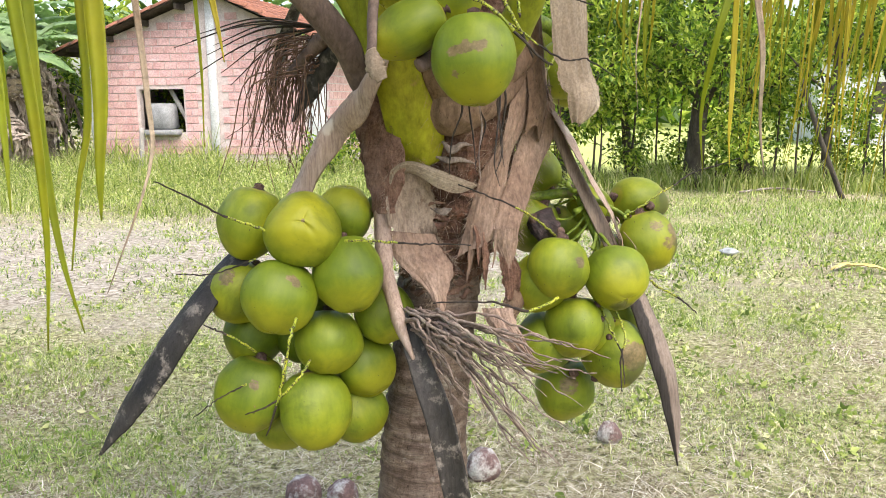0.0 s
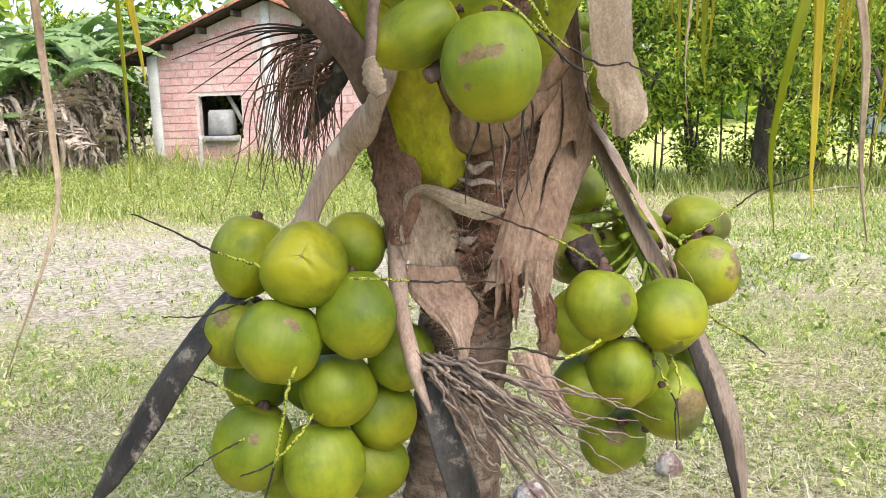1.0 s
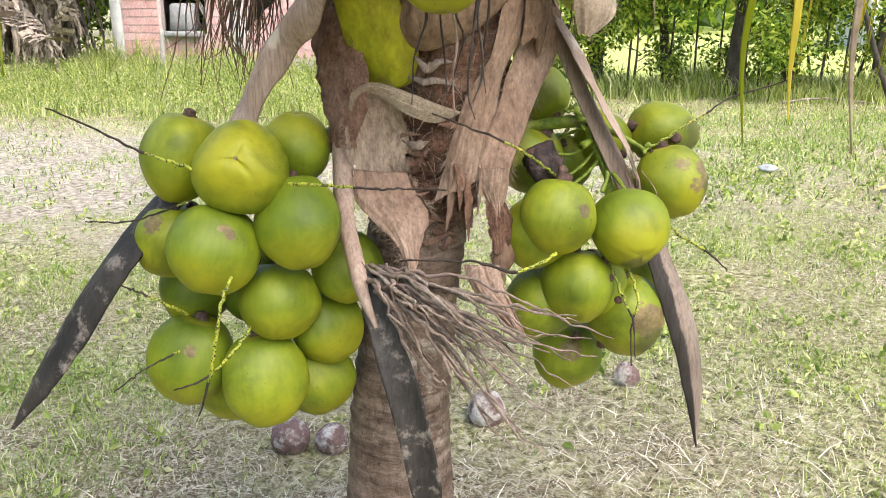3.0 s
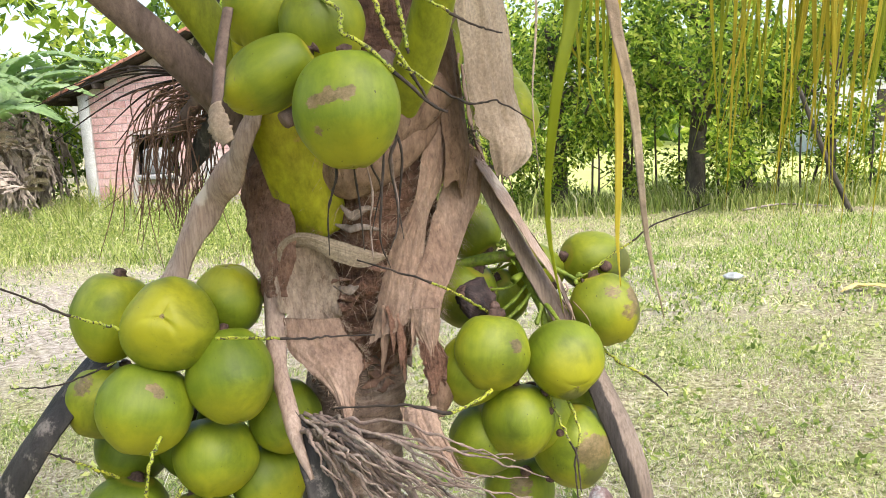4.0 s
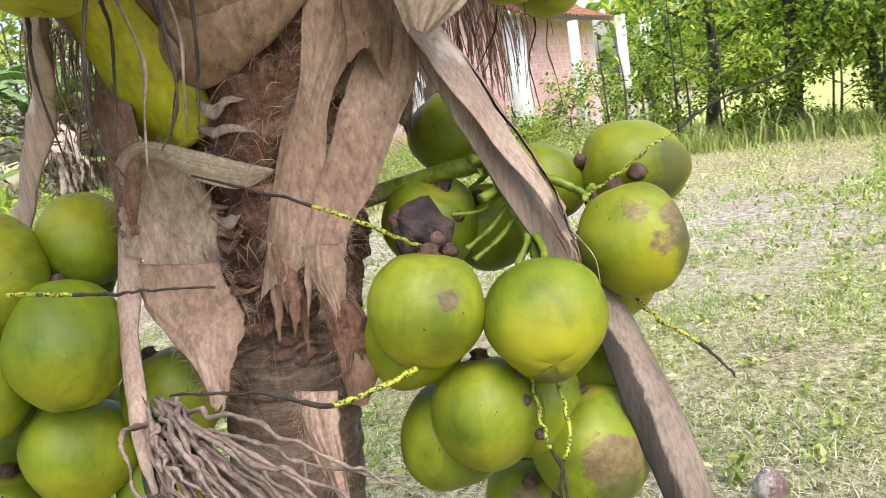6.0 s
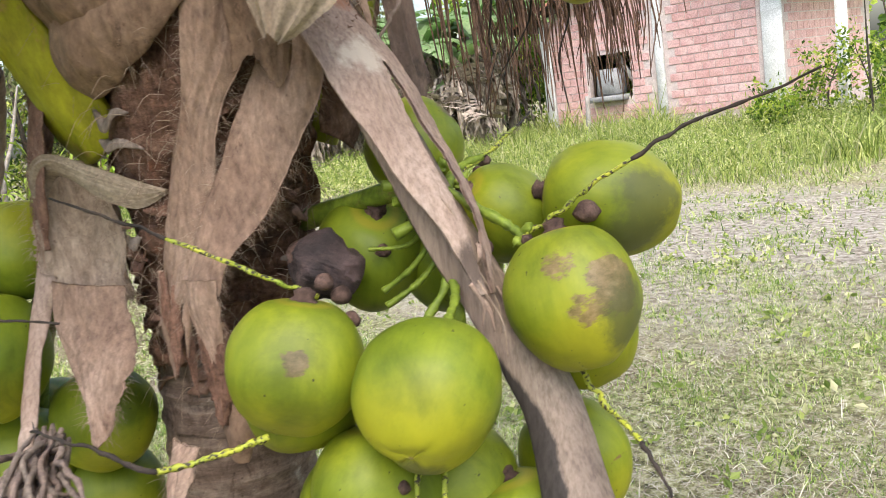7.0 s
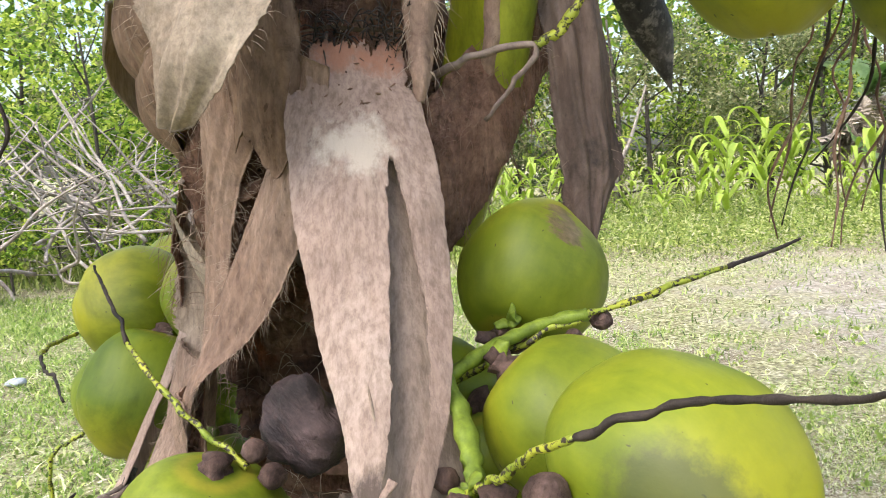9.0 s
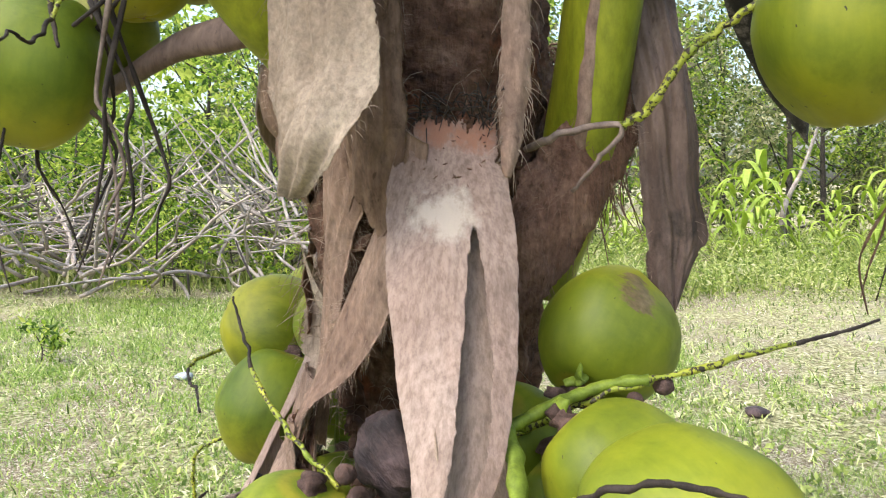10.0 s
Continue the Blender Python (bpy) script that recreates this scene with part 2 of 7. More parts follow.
def ground_mat():
    m, nt, b = shader("lawn_soil_and_straw")
    v = coords(nt, shift=False)
    fine = noise_tex(nt, v, 26, 9, 0.72)
    grass = ramp(nt, fine, [(0.36, (0.05, 0.045, 0.022)), (0.47, (0.235, 0.224, 0.104)), (0.55, (0.42, 0.40, 0.22)), (0.66, (0.68, 0.64, 0.46))])
    straw = ramp(nt, noise_tex(nt, v, 45, 9, 0.75, 1.2), [(0.38, (0.05, 0.036, 0.02)), (0.5, (0.26, 0.21, 0.13)), (0.62, (0.72, 0.67, 0.53))])
    sand = ramp(nt, noise_tex(nt, v, 18, 10, 0.7), [(0.37, (0.16, 0.135, 0.10)), (0.47, (0.325, 0.285, 0.235)), (0.55, (0.44, 0.395, 0.335)), (0.68, (0.60, 0.55, 0.485))])
    patch = ramp(nt, noise_tex(nt, v, 0.9, 6, 0.6), [(0.47, (0, 0, 0)), (0.6, (1, 1, 1))])
    col = blend(nt, grass, straw, patch)
    # trodden sandy yard towards the house
    tc = nt.nodes.new("ShaderNodeTexCoord")
    sub = nt.nodes.new("ShaderNodeVectorMath")
    sub.operation = 'SUBTRACT'
    sub.inputs[1].default_value = (-3.6, 6.0, 0)
    nt.links.new(tc.outputs["Object"], sub.inputs[0])
    mp = nt.nodes.new("ShaderNodeMapping")
    mp.inputs["Rotation"].default_value = (0, 0, radians(-38))
    mp.inputs["Scale"].default_value = (0.16, 0.30, 1)
    nt.links.new(sub.outputs[0], mp.inputs["Vector"])
    ln = nt.nodes.new("ShaderNodeVectorMath")
    ln.operation = 'LENGTH'
    nt.links.new(mp.outputs[0], ln.inputs[0])
    add = nt.nodes.new("ShaderNodeMath")
    nt.links.new(ln.outputs["Value"], add.inputs[0])
    nz = node(nt, "ShaderNodeMath")
    nz.operation = 'MULTIPLY_ADD'
    nz.inputs[1].default_value, nz.inputs[2].default_value = 1.3, -0.65
    nt.links.new(noise_tex(nt, v, 1.3, 7, 0.65), nz.inputs[0])
    nt.links.new(nz.outputs[0], add.inputs[1])
    yard = ramp(nt, add.outputs[0], [(0.55, (1, 1, 1)), (1.0, (0, 0, 0))])
    col = blend(nt, col, sand, yard)
    # dead litter round the palm's foot
    ln2 = nt.nodes.new("ShaderNodeVectorMath")
    ln2.operation = 'LENGTH'
    nt.links.new(tc.outputs["Object"], ln2.inputs[0])
    a2 = nt.nodes.new("ShaderNodeMath")
    nt.links.new(ln2.outputs["Value"], a2.inputs[0])
    nt.links.new(nz.outputs[0], a2.inputs[1])
    foot = ramp(nt, a2.outputs[0], [(0.9, (1, 1, 1)), (1.0, (0, 0, 0))])
    col = blend(nt, col, straw, foot)
    nt.links.new(col, b.inputs["Base Color"])
    b.inputs["Roughness"].default_value = 0.95
    b.inputs["Specular IOR Level"].default_value = 0.1
    bumped(nt, b, fine, 1.0, 0.04)
    return m


M = dict(
    nut=nut_skin(),
    stem=speckled_stem(),
    ground=ground_mat(),
    trunk=surface("palm_trunk_bark", [(0.3, (0.09, 0.06, 0.045)), (0.55, (0.20, 0.145, 0.115)), (0.8, (0.34, 0.28, 0.24))],
                  10, (1, 1, 4), 0.9, 0.7, 45, (0.40, 0.36, 0.32), 9, 0.6, scuff=0.8),
    core=surface("crown_fibre", [(0.3, (0.055, 0.028, 0.020)), (0.5, (0.180, 0.095, 0.064)), (0.75, (0.34, 0.215, 0.155))],
                 16, (1, 1, 1.8), 0.95, 1.0, 60, (0.26, 0.10, 0.055), 9, 0.55, dist=0.012, fibre=0.25, scuff=0.8),
    hairy=surface("hairy_brown_fibre", [(0.3, (0.118, 0.059, 0.040)), (0.55, (0.257, 0.143, 0.100)), (0.8, (0.407, 0.256, 0.191))],
                  18, (1, 1, 1), 0.95, 0.9, 120, (0.10, 0.055, 0.04), 20, 0.58, dist=0.006, fibre=0.3, scuff=0.7),
    sheath=surface("dry_leaf_sheath", [(0.25, (0.160, 0.098, 0.070)), (0.5, (0.285, 0.188, 0.138)), (0.8, (0.43, 0.31, 0.24))],
                   7, (1, 1, 0.6), 0.85, 0.45, 110, (0.25, 0.15, 0.105), 13, 0.62, dist=0.003, fibre=0.30, scuff=0.45),
    pale_sheath=surface("pale_tan_sheath", [(0.25, (0.25, 0.175, 0.128)), (0.5, (0.40, 0.305, 0.232)), (0.8, (0.55, 0.44, 0.35))],
                        7, (1, 1, 0.6), 0.85, 0.45, 110, (0.22, 0.145, 0.105), 13, 0.60, dist=0.003, fibre=0.30, scuff=0.5),
    brown_sheath=surface("brown_smooth_sheath", [(0.25, (0.125, 0.074, 0.048)), (0.5, (0.215, 0.137, 0.092)), (0.8, (0.31, 0.212, 0.152))],
                         5, (1, 1, 0.6), 0.8, 0.35, 90, (0.08, 0.05, 0.038), 16, 0.64, dist=0.003, fibre=0.15, scuff=0.7),
    gauze=surface("grey_sheath_cloth", [(0.25, (0.205, 0.15, 0.105)), (0.5, (0.31, 0.24, 0.175)), (0.8, (0.43, 0.35, 0.265))],
                  6, (1, 1, 1), 0.9, 0.4, 160, (0.27, 0.19, 0.135), 10, 0.62, dist=0.002, fibre=0.04, scuff=0.3),
    spathe=bract_skin(),
    wedge=surface("yellow_green_stalk_base", [(0.25, (0.235, 0.245, 0.012)), (0.55, (0.345, 0.335, 0.014)), (0.8, (0.42, 0.36, 0.030))],
                  5, (1, 1, 0.5), 0.5, 0.15, 60, (0.42, 0.22, 0.10), 9, 0.60),
    tail=tail_skin(),
    tail_bark=surface("grey_bract_tail", [(0.25, (0.12, 0.09, 0.075)), (0.55, (0.26, 0.205, 0.17)), (0.8, (0.42, 0.35, 0.30))],
                      8, (1, 1, 0.3), 0.75, 0.5, 90, (0.05, 0.04, 0.034), 10, 0.57, dist=0.003, fibre=0.35, scuff=0.6),
    blade=surface("black_weathered_spathe", [(0.3, (0.016, 0.014, 0.013)), (0.6, (0.05, 0.044, 0.04)), (0.85, (0.15, 0.13, 0.115))],
                  10, (1, 1, 0.35), 0.6, 0.5, 70, (0.22, 0.19, 0.165), 22, 0.53, dist=0.003, fibre=0.35, scuff=0.6),
    petiole=surface("green_petiole", [(0.25, (0.156, 0.184, 0.013)), (0.55, (0.273, 0.292, 0.014)), (0.8, (0.367, 0.344, 0.027))],
                    5, (1, 1, 0.4), 0.5, 0.12, 60, (0.36, 0.23, 0.10), 7, 0.68),
    petiole_grey=surface("grey_petiole_skin", [(0.3, (0.096, 0.065, 0.055)), (0.6, (0.214, 0.148, 0.119)), (0.85, (0.353, 0.261, 0.210))],
                         6, (1, 1, 0.4), 0.7, 0.3, 70, (0.04, 0.03, 0.026), 6, 0.6, scuff=0.5),
    twig=surface("dry_flower_twigs", [(0.3, (0.12, 0.085, 0.07)), (0.6, (0.29, 0.215, 0.18)), (0.85, (0.46, 0.37, 0.32))],
                 20, rough=0.9, bump=0.6, fine=120, dist=0.002),
    dark_twig=surface("dark_twigs", [(0.3, (0.02, 0.016, 0.014)), (0.7, (0.075, 0.055, 0.045))], 25, rough=0.8, fine=120),
    rust=surface("rust_brown_strands", [(0.3, (0.10, 0.056, 0.040)), (0.6, (0.27, 0.158, 0.112)), (0.85, (0.44, 0.29, 0.21))], 18, rough=0.85, fine=120),
    straw_fibre=surface("pale_loose_fibre", [(0.3, (0.20, 0.13, 0.09)), (0.7, (0.48, 0.37, 0.28))], 18, rough=0.85, fine=120),
    calyx=surface("brown_calyx", [(0.3, (0.05, 0.028, 0.022)), (0.7, (0.17, 0.105, 0.085))], 30, rough=0.8, fine=120, bump=0.9, dist=0.004, scuff=0.8),
    burnt=surface("blackened_husk", [(0.3, (0.022, 0.015, 0.016)), (0.55, (0.10, 0.066, 0.064)), (0.8, (0.28, 0.20, 0.18))], 9, (1, 1, 0.6), 0.7, 0.8, 60, (0.03, 0.022, 0.022), 14, 0.5, fibre=0.15, scuff=0.6),
    green_stalk=surface("green_bunch_stalk", [(0.3, (0.10, 0.15, 0.015)), (0.7, (0.26, 0.33, 0.035))], 20, rough=0.5, bump=0.3, fine=80,
                        wear=(0.16, 0.09, 0.05), wear_scale=14, wear_at=0.6),
    leaflet=leafy("palm_leaflet", [(0.0, (0.15, 0.22, 0.012)), (0.5, (0.30, 0.34, 0.015)), (0.8, (0.44, 0.36, 0.02)), (1.0, (0.42, 0.30, 0.12))],
                  0.45, 3, 0.4, island=False),
    yellow_leaflet=leafy("yellowed_palm_leaflet", [(0.3, (0.38, 0.39, 0.03)), (0.55, (0.56, 0.46, 0.04)), (0.8, (0.54, 0.38, 0.08))], 0.5, 3, 0.45, island=False),
    dry_leaflet=surface("dry_leaflet", [(0.3, (0.22, 0.15, 0.10)), (0.7, (0.48, 0.38, 0.28))], 8, rough=0.8, fine=90),
    grass=leafy("grass_blade", [(0.0, (0.055, 0.10, 0.014)), (0.4, (0.25, 0.35, 0.062)), (0.75, (0.51, 0.59, 0.18)), (1.0, (0.80, 0.77, 0.52))], 0.35, 2),
    lush=leafy("fresh_grass_blade", [(0.0, (0.08, 0.15, 0.02)), (0.5, (0.215, 0.35, 0.045)), (1.0, (0.40, 0.50, 0.11))], 0.35, 2),
    weeds=leafy("tall_weeds", [(0.0, (0.12, 0.18, 0.035)), (0.45, (0.32, 0.41, 0.09)), (0.8, (0.54, 0.58, 0.19)), (1.0, (0.70, 0.66, 0.42))], 0.45, 2),
    straw=leafy("straw", [(0.0, (0.13, 0.095, 0.065)), (0.35, (0.40, 0.335, 0.245)), (0.7, (0.58, 0.515, 0.405)), (1.0, (0.84, 0.79, 0.68))], 0.15, 2, 0.7),
    tree_leaf=leafy("tree_leaf", [(0.0, (0.035, 0.075, 0.012)), (0.35, (0.14, 0.25, 0.025)), (0.7, (0.36, 0.49, 0.05)), (1.0, (0.64, 0.68, 0.14))], 0.55, 2),
    dry_bush=leafy("dull_bush_leaf", [(0.0, (0.08, 0.11, 0.035)), (0.6, (0.24, 0.27, 0.10)), (1.0, (0.46, 0.42, 0.24))], 0.4, 2),
    corn=leafy("corn_leaf", [(0.0, (0.28, 0.44, 0.05)), (0.6, (0.52, 0.64, 0.12)), (1.0, (0.68, 0.74, 0.30))], 0.55, 2),
    banana=leafy("banana_leaf", [(0.2, (0.17, 0.30, 0.10)), (0.5, (0.32, 0.46, 0.19)), (0.8, (0.54, 0.64, 0.42))], 0.6, 1.5, 0.35, island=False),
    dead_banana=surface("dead_banana_leaf", [(0.3, (0.19, 0.145, 0.115)), (0.55, (0.41, 0.34, 0.285)), (0.8, (0.64, 0.56, 0.49))], 5, (1, 1, 0.3), 0.9, 0.6, 40),
    bark=surface("grey_tree_bark", [(0.3, (0.035, 0.03, 0.024)), (0.6, (0.095, 0.08, 0.065)), (0.85, (0.20, 0.18, 0.15))], 8, (1, 1, 0.4), 0.95, 0.8, 40, dist=0.02),
    pale_twig=surface("bare_pale_branches", [(0.3, (0.20, 0.16, 0.135)), (0.6, (0.40, 0.35, 0.31)), (0.85, (0.60, 0.56, 0.52))], 8, rough=0.9, fine=60),
    brick=surface("pink_clay_brick", [(0.25, (0.50, 0.265, 0.245)), (0.5, (0.66, 0.415, 0.40)), (0.8, (0.77, 0.565, 0.56))], 2.5, rough=0.9, bump=0.3, fine=30,
                  wear=(0.70, 0.58, 0.54), wear_scale=1.6, wear_at=0.6),
    mortar=surface("pale_mortar", [(0.3, (0.52, 0.425, 0.41)), (0.7, (0.70, 0.60, 0.58))], 9, rough=0.95, fine=60),
    plaster=surface("whitewashed_plaster", [(0.3, (0.60, 0.60, 0.60)), (0.7, (0.80, 0.80, 0.80))], 4, rough=0.9, bump=0.2, fine=40, wear=(0.45, 0.42, 0.40), wear_scale=3, wear_at=0.62),
    tile=surface("clay_roof_tile", [(0.3, (0.16, 0.065, 0.04)), (0.6, (0.30, 0.13, 0.085)), (0.85, (0.40, 0.22, 0.15))], 4, rough=0.9, fine=40, wear=(0.09, 0.07, 0.06), wear_scale=3, wear_at=0.58),
    timber=surface("dark_roof_timber", [(0.3, (0.03, 0.024, 0.02)), (0.7, (0.10, 0.08, 0.065))], 6, rough=0.9, fine=50),
    concrete=surface("grey_concrete", [(0.3, (0.22, 0.22, 0.23)), (0.7, (0.40, 0.40, 0.41))], 5, rough=0.9, fine=60, wear=(0.14, 0.13, 0.12), wear_scale=4, wear_at=0.6),
    pale_post=surface("weathered_post", [(0.3, (0.25, 0.23, 0.21)), (0.7, (0.50, 0.47, 0.44))], 8, (1, 1, 0.3), 0.9, 0.5, 60),
    husk=surface("old_coconut_husk", [(0.3, (0.075, 0.045, 0.040)), (0.6, (0.19, 0.12, 0.11)), (0.85, (0.40, 0.33, 0.30))], 12, rough=0.9, fine=80,
                 wear=(0.50, 0.47, 0.44), wear_scale=7, wear_at=0.50),
    litter=surface("pale_litter", [(0.3, (0.210, 0.231, 0.238)), (0.7, (0.385, 0.406, 0.406))], 15, rough=0.6, fine=60),
    dead_leaf=surface("fallen_leaf", [(0.3, (0.46, 0.34, 0.10)), (0.7, (0.66, 0.54, 0.22))], 10, rough=0.8, fine=60),
    field=leafy("far_field", [(0.2, (0.42, 0.48, 0.12)), (0.8, (0.62, 0.66, 0.24))], 0.2, 0.5, 0.9, island=False),
)


# ---- building helpers ----
def mesh_of(name, verts, faces, material, smooth=True):
    me = bpy.data.meshes.new(name)
    me.from_pydata([tuple(v) for v in verts], [], [tuple(f) for f in faces])
    me.materials.append(material)
    if smooth:
        me.polygons.foreach_set("use_smooth", [True] * len(me.polygons))
    me.update()
    return me


def part(name, geo, material, parent=None, label="", smooth=True):
    ob = new(name, mesh_of(name, geo[0], geo[1], material, smooth))
    if parent:
        ob.parent = parent
    return tagged(ob, label)


def thing(name, at, label, category, group="", kind=""):
    e = new(name)
    e.empty_display_size = 0.1
    e.location = at
    return tagged(e, label, category, group, kind)


def under(ob, parent):
    """Hang a part made in world places under a thing that stands elsewhere."""
    ob.parent = parent
    ob.matrix_parent_inverse = Matrix.Translation(-parent.location)
    return ob


def merge(*geos):
    v, f = [], []
    for gv, gf in geos:
        o = len(v)
        v += list(gv)
        f += [tuple(i + o for i in q) for q in gf]
    return v, f


def spline(pts, n):
    """Points along a smooth curve through pts."""
    p = [Vector(q) for q in pts]
    p = [p[0] * 2 - p[1]] + p + [p[-1] * 2 - p[-2]]
    out, m = [], len(p) - 3
    for i in range(n):
        s = i / (n - 1) * m
        k = min(int(s), m - 1)
        t = s - k
        a, b, c, d = p[k:k + 4]
        out.append(0.5 * ((2 * b) + (c - a) * t + (2 * a - 5 * b + 4 * c - d) * t * t + (3 * b - a - 3 * c + d) * t ** 3))
    return out


def lerp_list(vals, s):
    x = s * (len(vals) - 1)
    k = min(int(x), len(vals) - 2)
    return vals[k] + (vals[k + 1] - vals[k]) * (x - k)


def tube(pts, radii, n=14, sides=7, wob=0.0, seed=0, flat=1.0, hint=(0, 0, 1)):
    rnd = random.Random(seed)
    line = spline(pts, n)
    v, f = [], []
    side = None
    for i, p in enumerate(line):
        t = (line[min(i + 1, n - 1)] - line[max(i - 1, 0)]).normalized()
        ref = Vector(hint) if side is None else side
        side = (ref - t * ref.dot(t))
        if side.length < 1e-4:
            side = t.orthogonal()
        side.normalize()
        up = t.cross(side)
        r = lerp_list(radii, i / (n - 1)) * (1 + wob * (rnd.random() - 0.5))
        for k in range(sides):
            a = 2 * math.pi * k / sides
            v.append(p + side * (math.cos(a) * r * flat) + up * (math.sin(a) * r))
    for i in range(n - 1):
        for k in range(sides):
            f.append((i * sides + k, i * sides + (k + 1) % sides, (i + 1) * sides + (k + 1) % sides, (i + 1) * sides + k))
    f.append(tuple(range(sides - 1, -1, -1)))
    f.append(tuple((n - 1) * sides + k for k in range(sides)))
    return v, f


def strip(pts, widths, face, curl=0.0, thick=0.003, n=36, across=8, fray=0.0, rough=0.0, seed=0, twist=0.0, hole=None):
    """A sheet swept along pts; face: the way it looks; curl bends its edges towards that side (+) or away (-)."""
    line = spline(pts, n)
    face = [Vector(q) for q in (face if isinstance(face[0], (tuple, list)) else [face, face])]
    top, bot = [], []
    for i, p in enumerate(line):
        s = i / (n - 1)
        t = (line[min(i + 1, n - 1)] - line[max(i - 1, 0)]).normalized()
        nn = lerp_list(face, s)
        nn = (nn - t * nn.dot(t)).normalized()
        if twist:
            nn = Matrix.Rotation(twist * s, 3, t) @ nn
        sd = t.cross(nn).normalized()
        w = lerp_list(widths, s)
        wl = w * (1 + fray * (1.2 * noise.noise((s * 8, seed * 7.1, 0.3)) + 0.8 * max(0, noise.noise((s * 23, seed * 3.3, 9))) + 0.25 * noise.noise((s * 90, seed * 1.3, 2))))
        wr = w * (1 + fray * (1.2 * noise.noise((s * 8, seed * 5.7, 4.3)) + 0.8 * max(0, noise.noise((s * 23, seed * 2.1, 5))) + 0.25 * noise.noise((s * 90, seed * 1.9, 7))))
        for k in range(across + 1):
            u = k / across * 2 - 1
            q = p + sd * (u * (wr if u > 0 else wl)) + nn * (curl * w * u * u)
            if rough:
                q = q + nn * (rough * (noise.noise((q.x * 22 + seed, q.y * 22, q.z * 9)) + 0.4 * noise.noise((q.x * 70 + seed, q.y * 70, q.z * 22))))
            th = thick * (1 - 0.75 * u * u) + 0.0004
            top.append(q + nn * th)
            bot.append(q - nn * th)
    m = across + 1
    v = top + bot
    o = len(top)
    f = []
    for i in range(n - 1):
        for k in range(across):
            if hole and hole(i / (n - 1), (k + 0.5) / across * 2 - 1):
                continue
            a, b, c, d = i * m + k, i * m + k + 1, (i + 1) * m + k + 1, (i + 1) * m + k
            f.append((a, b, c, d))
            f.append((o + d, o + c, o + b, o + a))
        for k in (0, across):
            a, d = i * m + k, (i + 1) * m + k
            f.append((a, d, o + d, o + a) if k == 0 else (d, a, o + a, o + d))
    for i in (0, n - 1):
        for k in range(across):
            a, b = i * m + k, i * m + k + 1
            f.append((b, a, o + a, o + b) if i == 0 else (a, b, o + b, o + a))
    return v, f


def box(x0, x1, y0, y1, z0, z1, bevel=0.0):
    bm = bmesh.new()
    bmesh.ops.create_cube(bm, size=1)
    for q in bm.verts:
        q.co = Vector(((x0 + x1) / 2 + q.co.x * (x1 - x0), (y0 + y1) / 2 + q.co.y * (y1 - y0), (z0 + z1) / 2 + q.co.z * (z1 - z0)))
    if bevel:
        bmesh.ops.bevel(bm, geom=bm.edges[:], offset=bevel, segments=1, affect='EDGES')
    bm.verts.index_update()
    g = [q.co.copy() for q in bm.verts], [tuple(q.index for q in fa.verts) for fa in bm.faces]
    bm.free()
    return g


def blades(places, length, width, lean, seed, curve=0.35, flat=0.0):
    """Many grass blades: two quads each, bent. places: rows of x, y, z, scale."""
    rng = np.random.default_rng(seed)
    n = len(places)
    ang = rng.uniform(0, 2 * np.pi, n)
    ln = length * rng.uniform(0.5, 1.35, n) * places[:, 3]
    wd = width * rng.uniform(0.6, 1.3, n) * np.sqrt(places[:, 3])
    tilt = lean * rng.uniform(0.2, 1.0, n)
    d = np.stack([np.cos(ang), np.sin(ang), np.zeros(n)], 1)
    yaw = ang + rng.uniform(-0.9, 0.9, n)
    s = np.stack([-np.sin(yaw), np.cos(yaw), np.zeros(n)], 1)
    up = np.array([0, 0, 1.0])
    root = places[:, :3]
    mid = root + d * (ln * 0.5 * np.sin(tilt))[:, None] + up * (ln * 0.5 * np.cos(tilt) * (1 - flat))[:, None]
    t2 = tilt + curve * rng.uniform(0.3, 2.0, n)
    tip = mid + d * (ln * 0.5 * np.sin(t2))[:, None] + up * (ln * 0.5 * np.cos(t2) * (1 - flat))[:, None]
    w = wd[:, None]
    v = np.stack([root - s * w, root + s * w, mid + s * w * 0.8, mid - s * w * 0.8, tip + s * w * 0.12, tip - s * w * 0.12], 1).reshape(-1, 3)
    k = np.arange(n)[:, None] * 6
    f = np.concatenate([k + np.array([[0, 1, 2, 3]]), k + np.array([[3, 2, 4, 5]])], 1).reshape(-1, 4)
    return v.tolist(), f.tolist()


def leaf_cloud(centres, radii, n, size, seed, slim=0.42, droop=0.3):
    """Leaves of six corners round several centres."""
    rng = np.random.default_rng(seed)
    c = np.array(centres)
    r = np.array(radii)
    pick = rng.integers(0, len(c), n)
    d = rng.normal(size=(n, 3))
    d /= np.linalg.norm(d, axis=1)[:, None]
    p = c[pick] + d * (r[pick] * rng.uniform(0.25, 1.0, n) ** 0.6)[:, None]
    ax = rng.normal(size=(n, 3)) + d * 0.6
    ax[:, 2] -= droop
    ax /= np.linalg.norm(ax, axis=1)[:, None]
    sd = np.cross(ax, rng.normal(size=(n, 3)))
    sd /= np.linalg.norm(sd, axis=1)[:, None]
    L = (size * rng.uniform(0.6, 1.35, n))[:, None]
    W = L * slim
    nn = np.cross(ax, sd)
    v = np.stack([p, p + ax * L * 0.4 + sd * W * 0.5 + nn * L * 0.06, p + ax * L + nn * -L * 0.08, p + ax * L * 0.4 - sd * W * 0.5 + nn * L * 0.06], 1).reshape(-1, 3)
    k = np.arange(n)[:, None] * 4
    f = np.concatenate([k + np.array([[0, 1, 2]]), k + np.array([[0, 2, 3]])], 1).reshape(-1, 3)
    return v.tolist(), f.tolist()


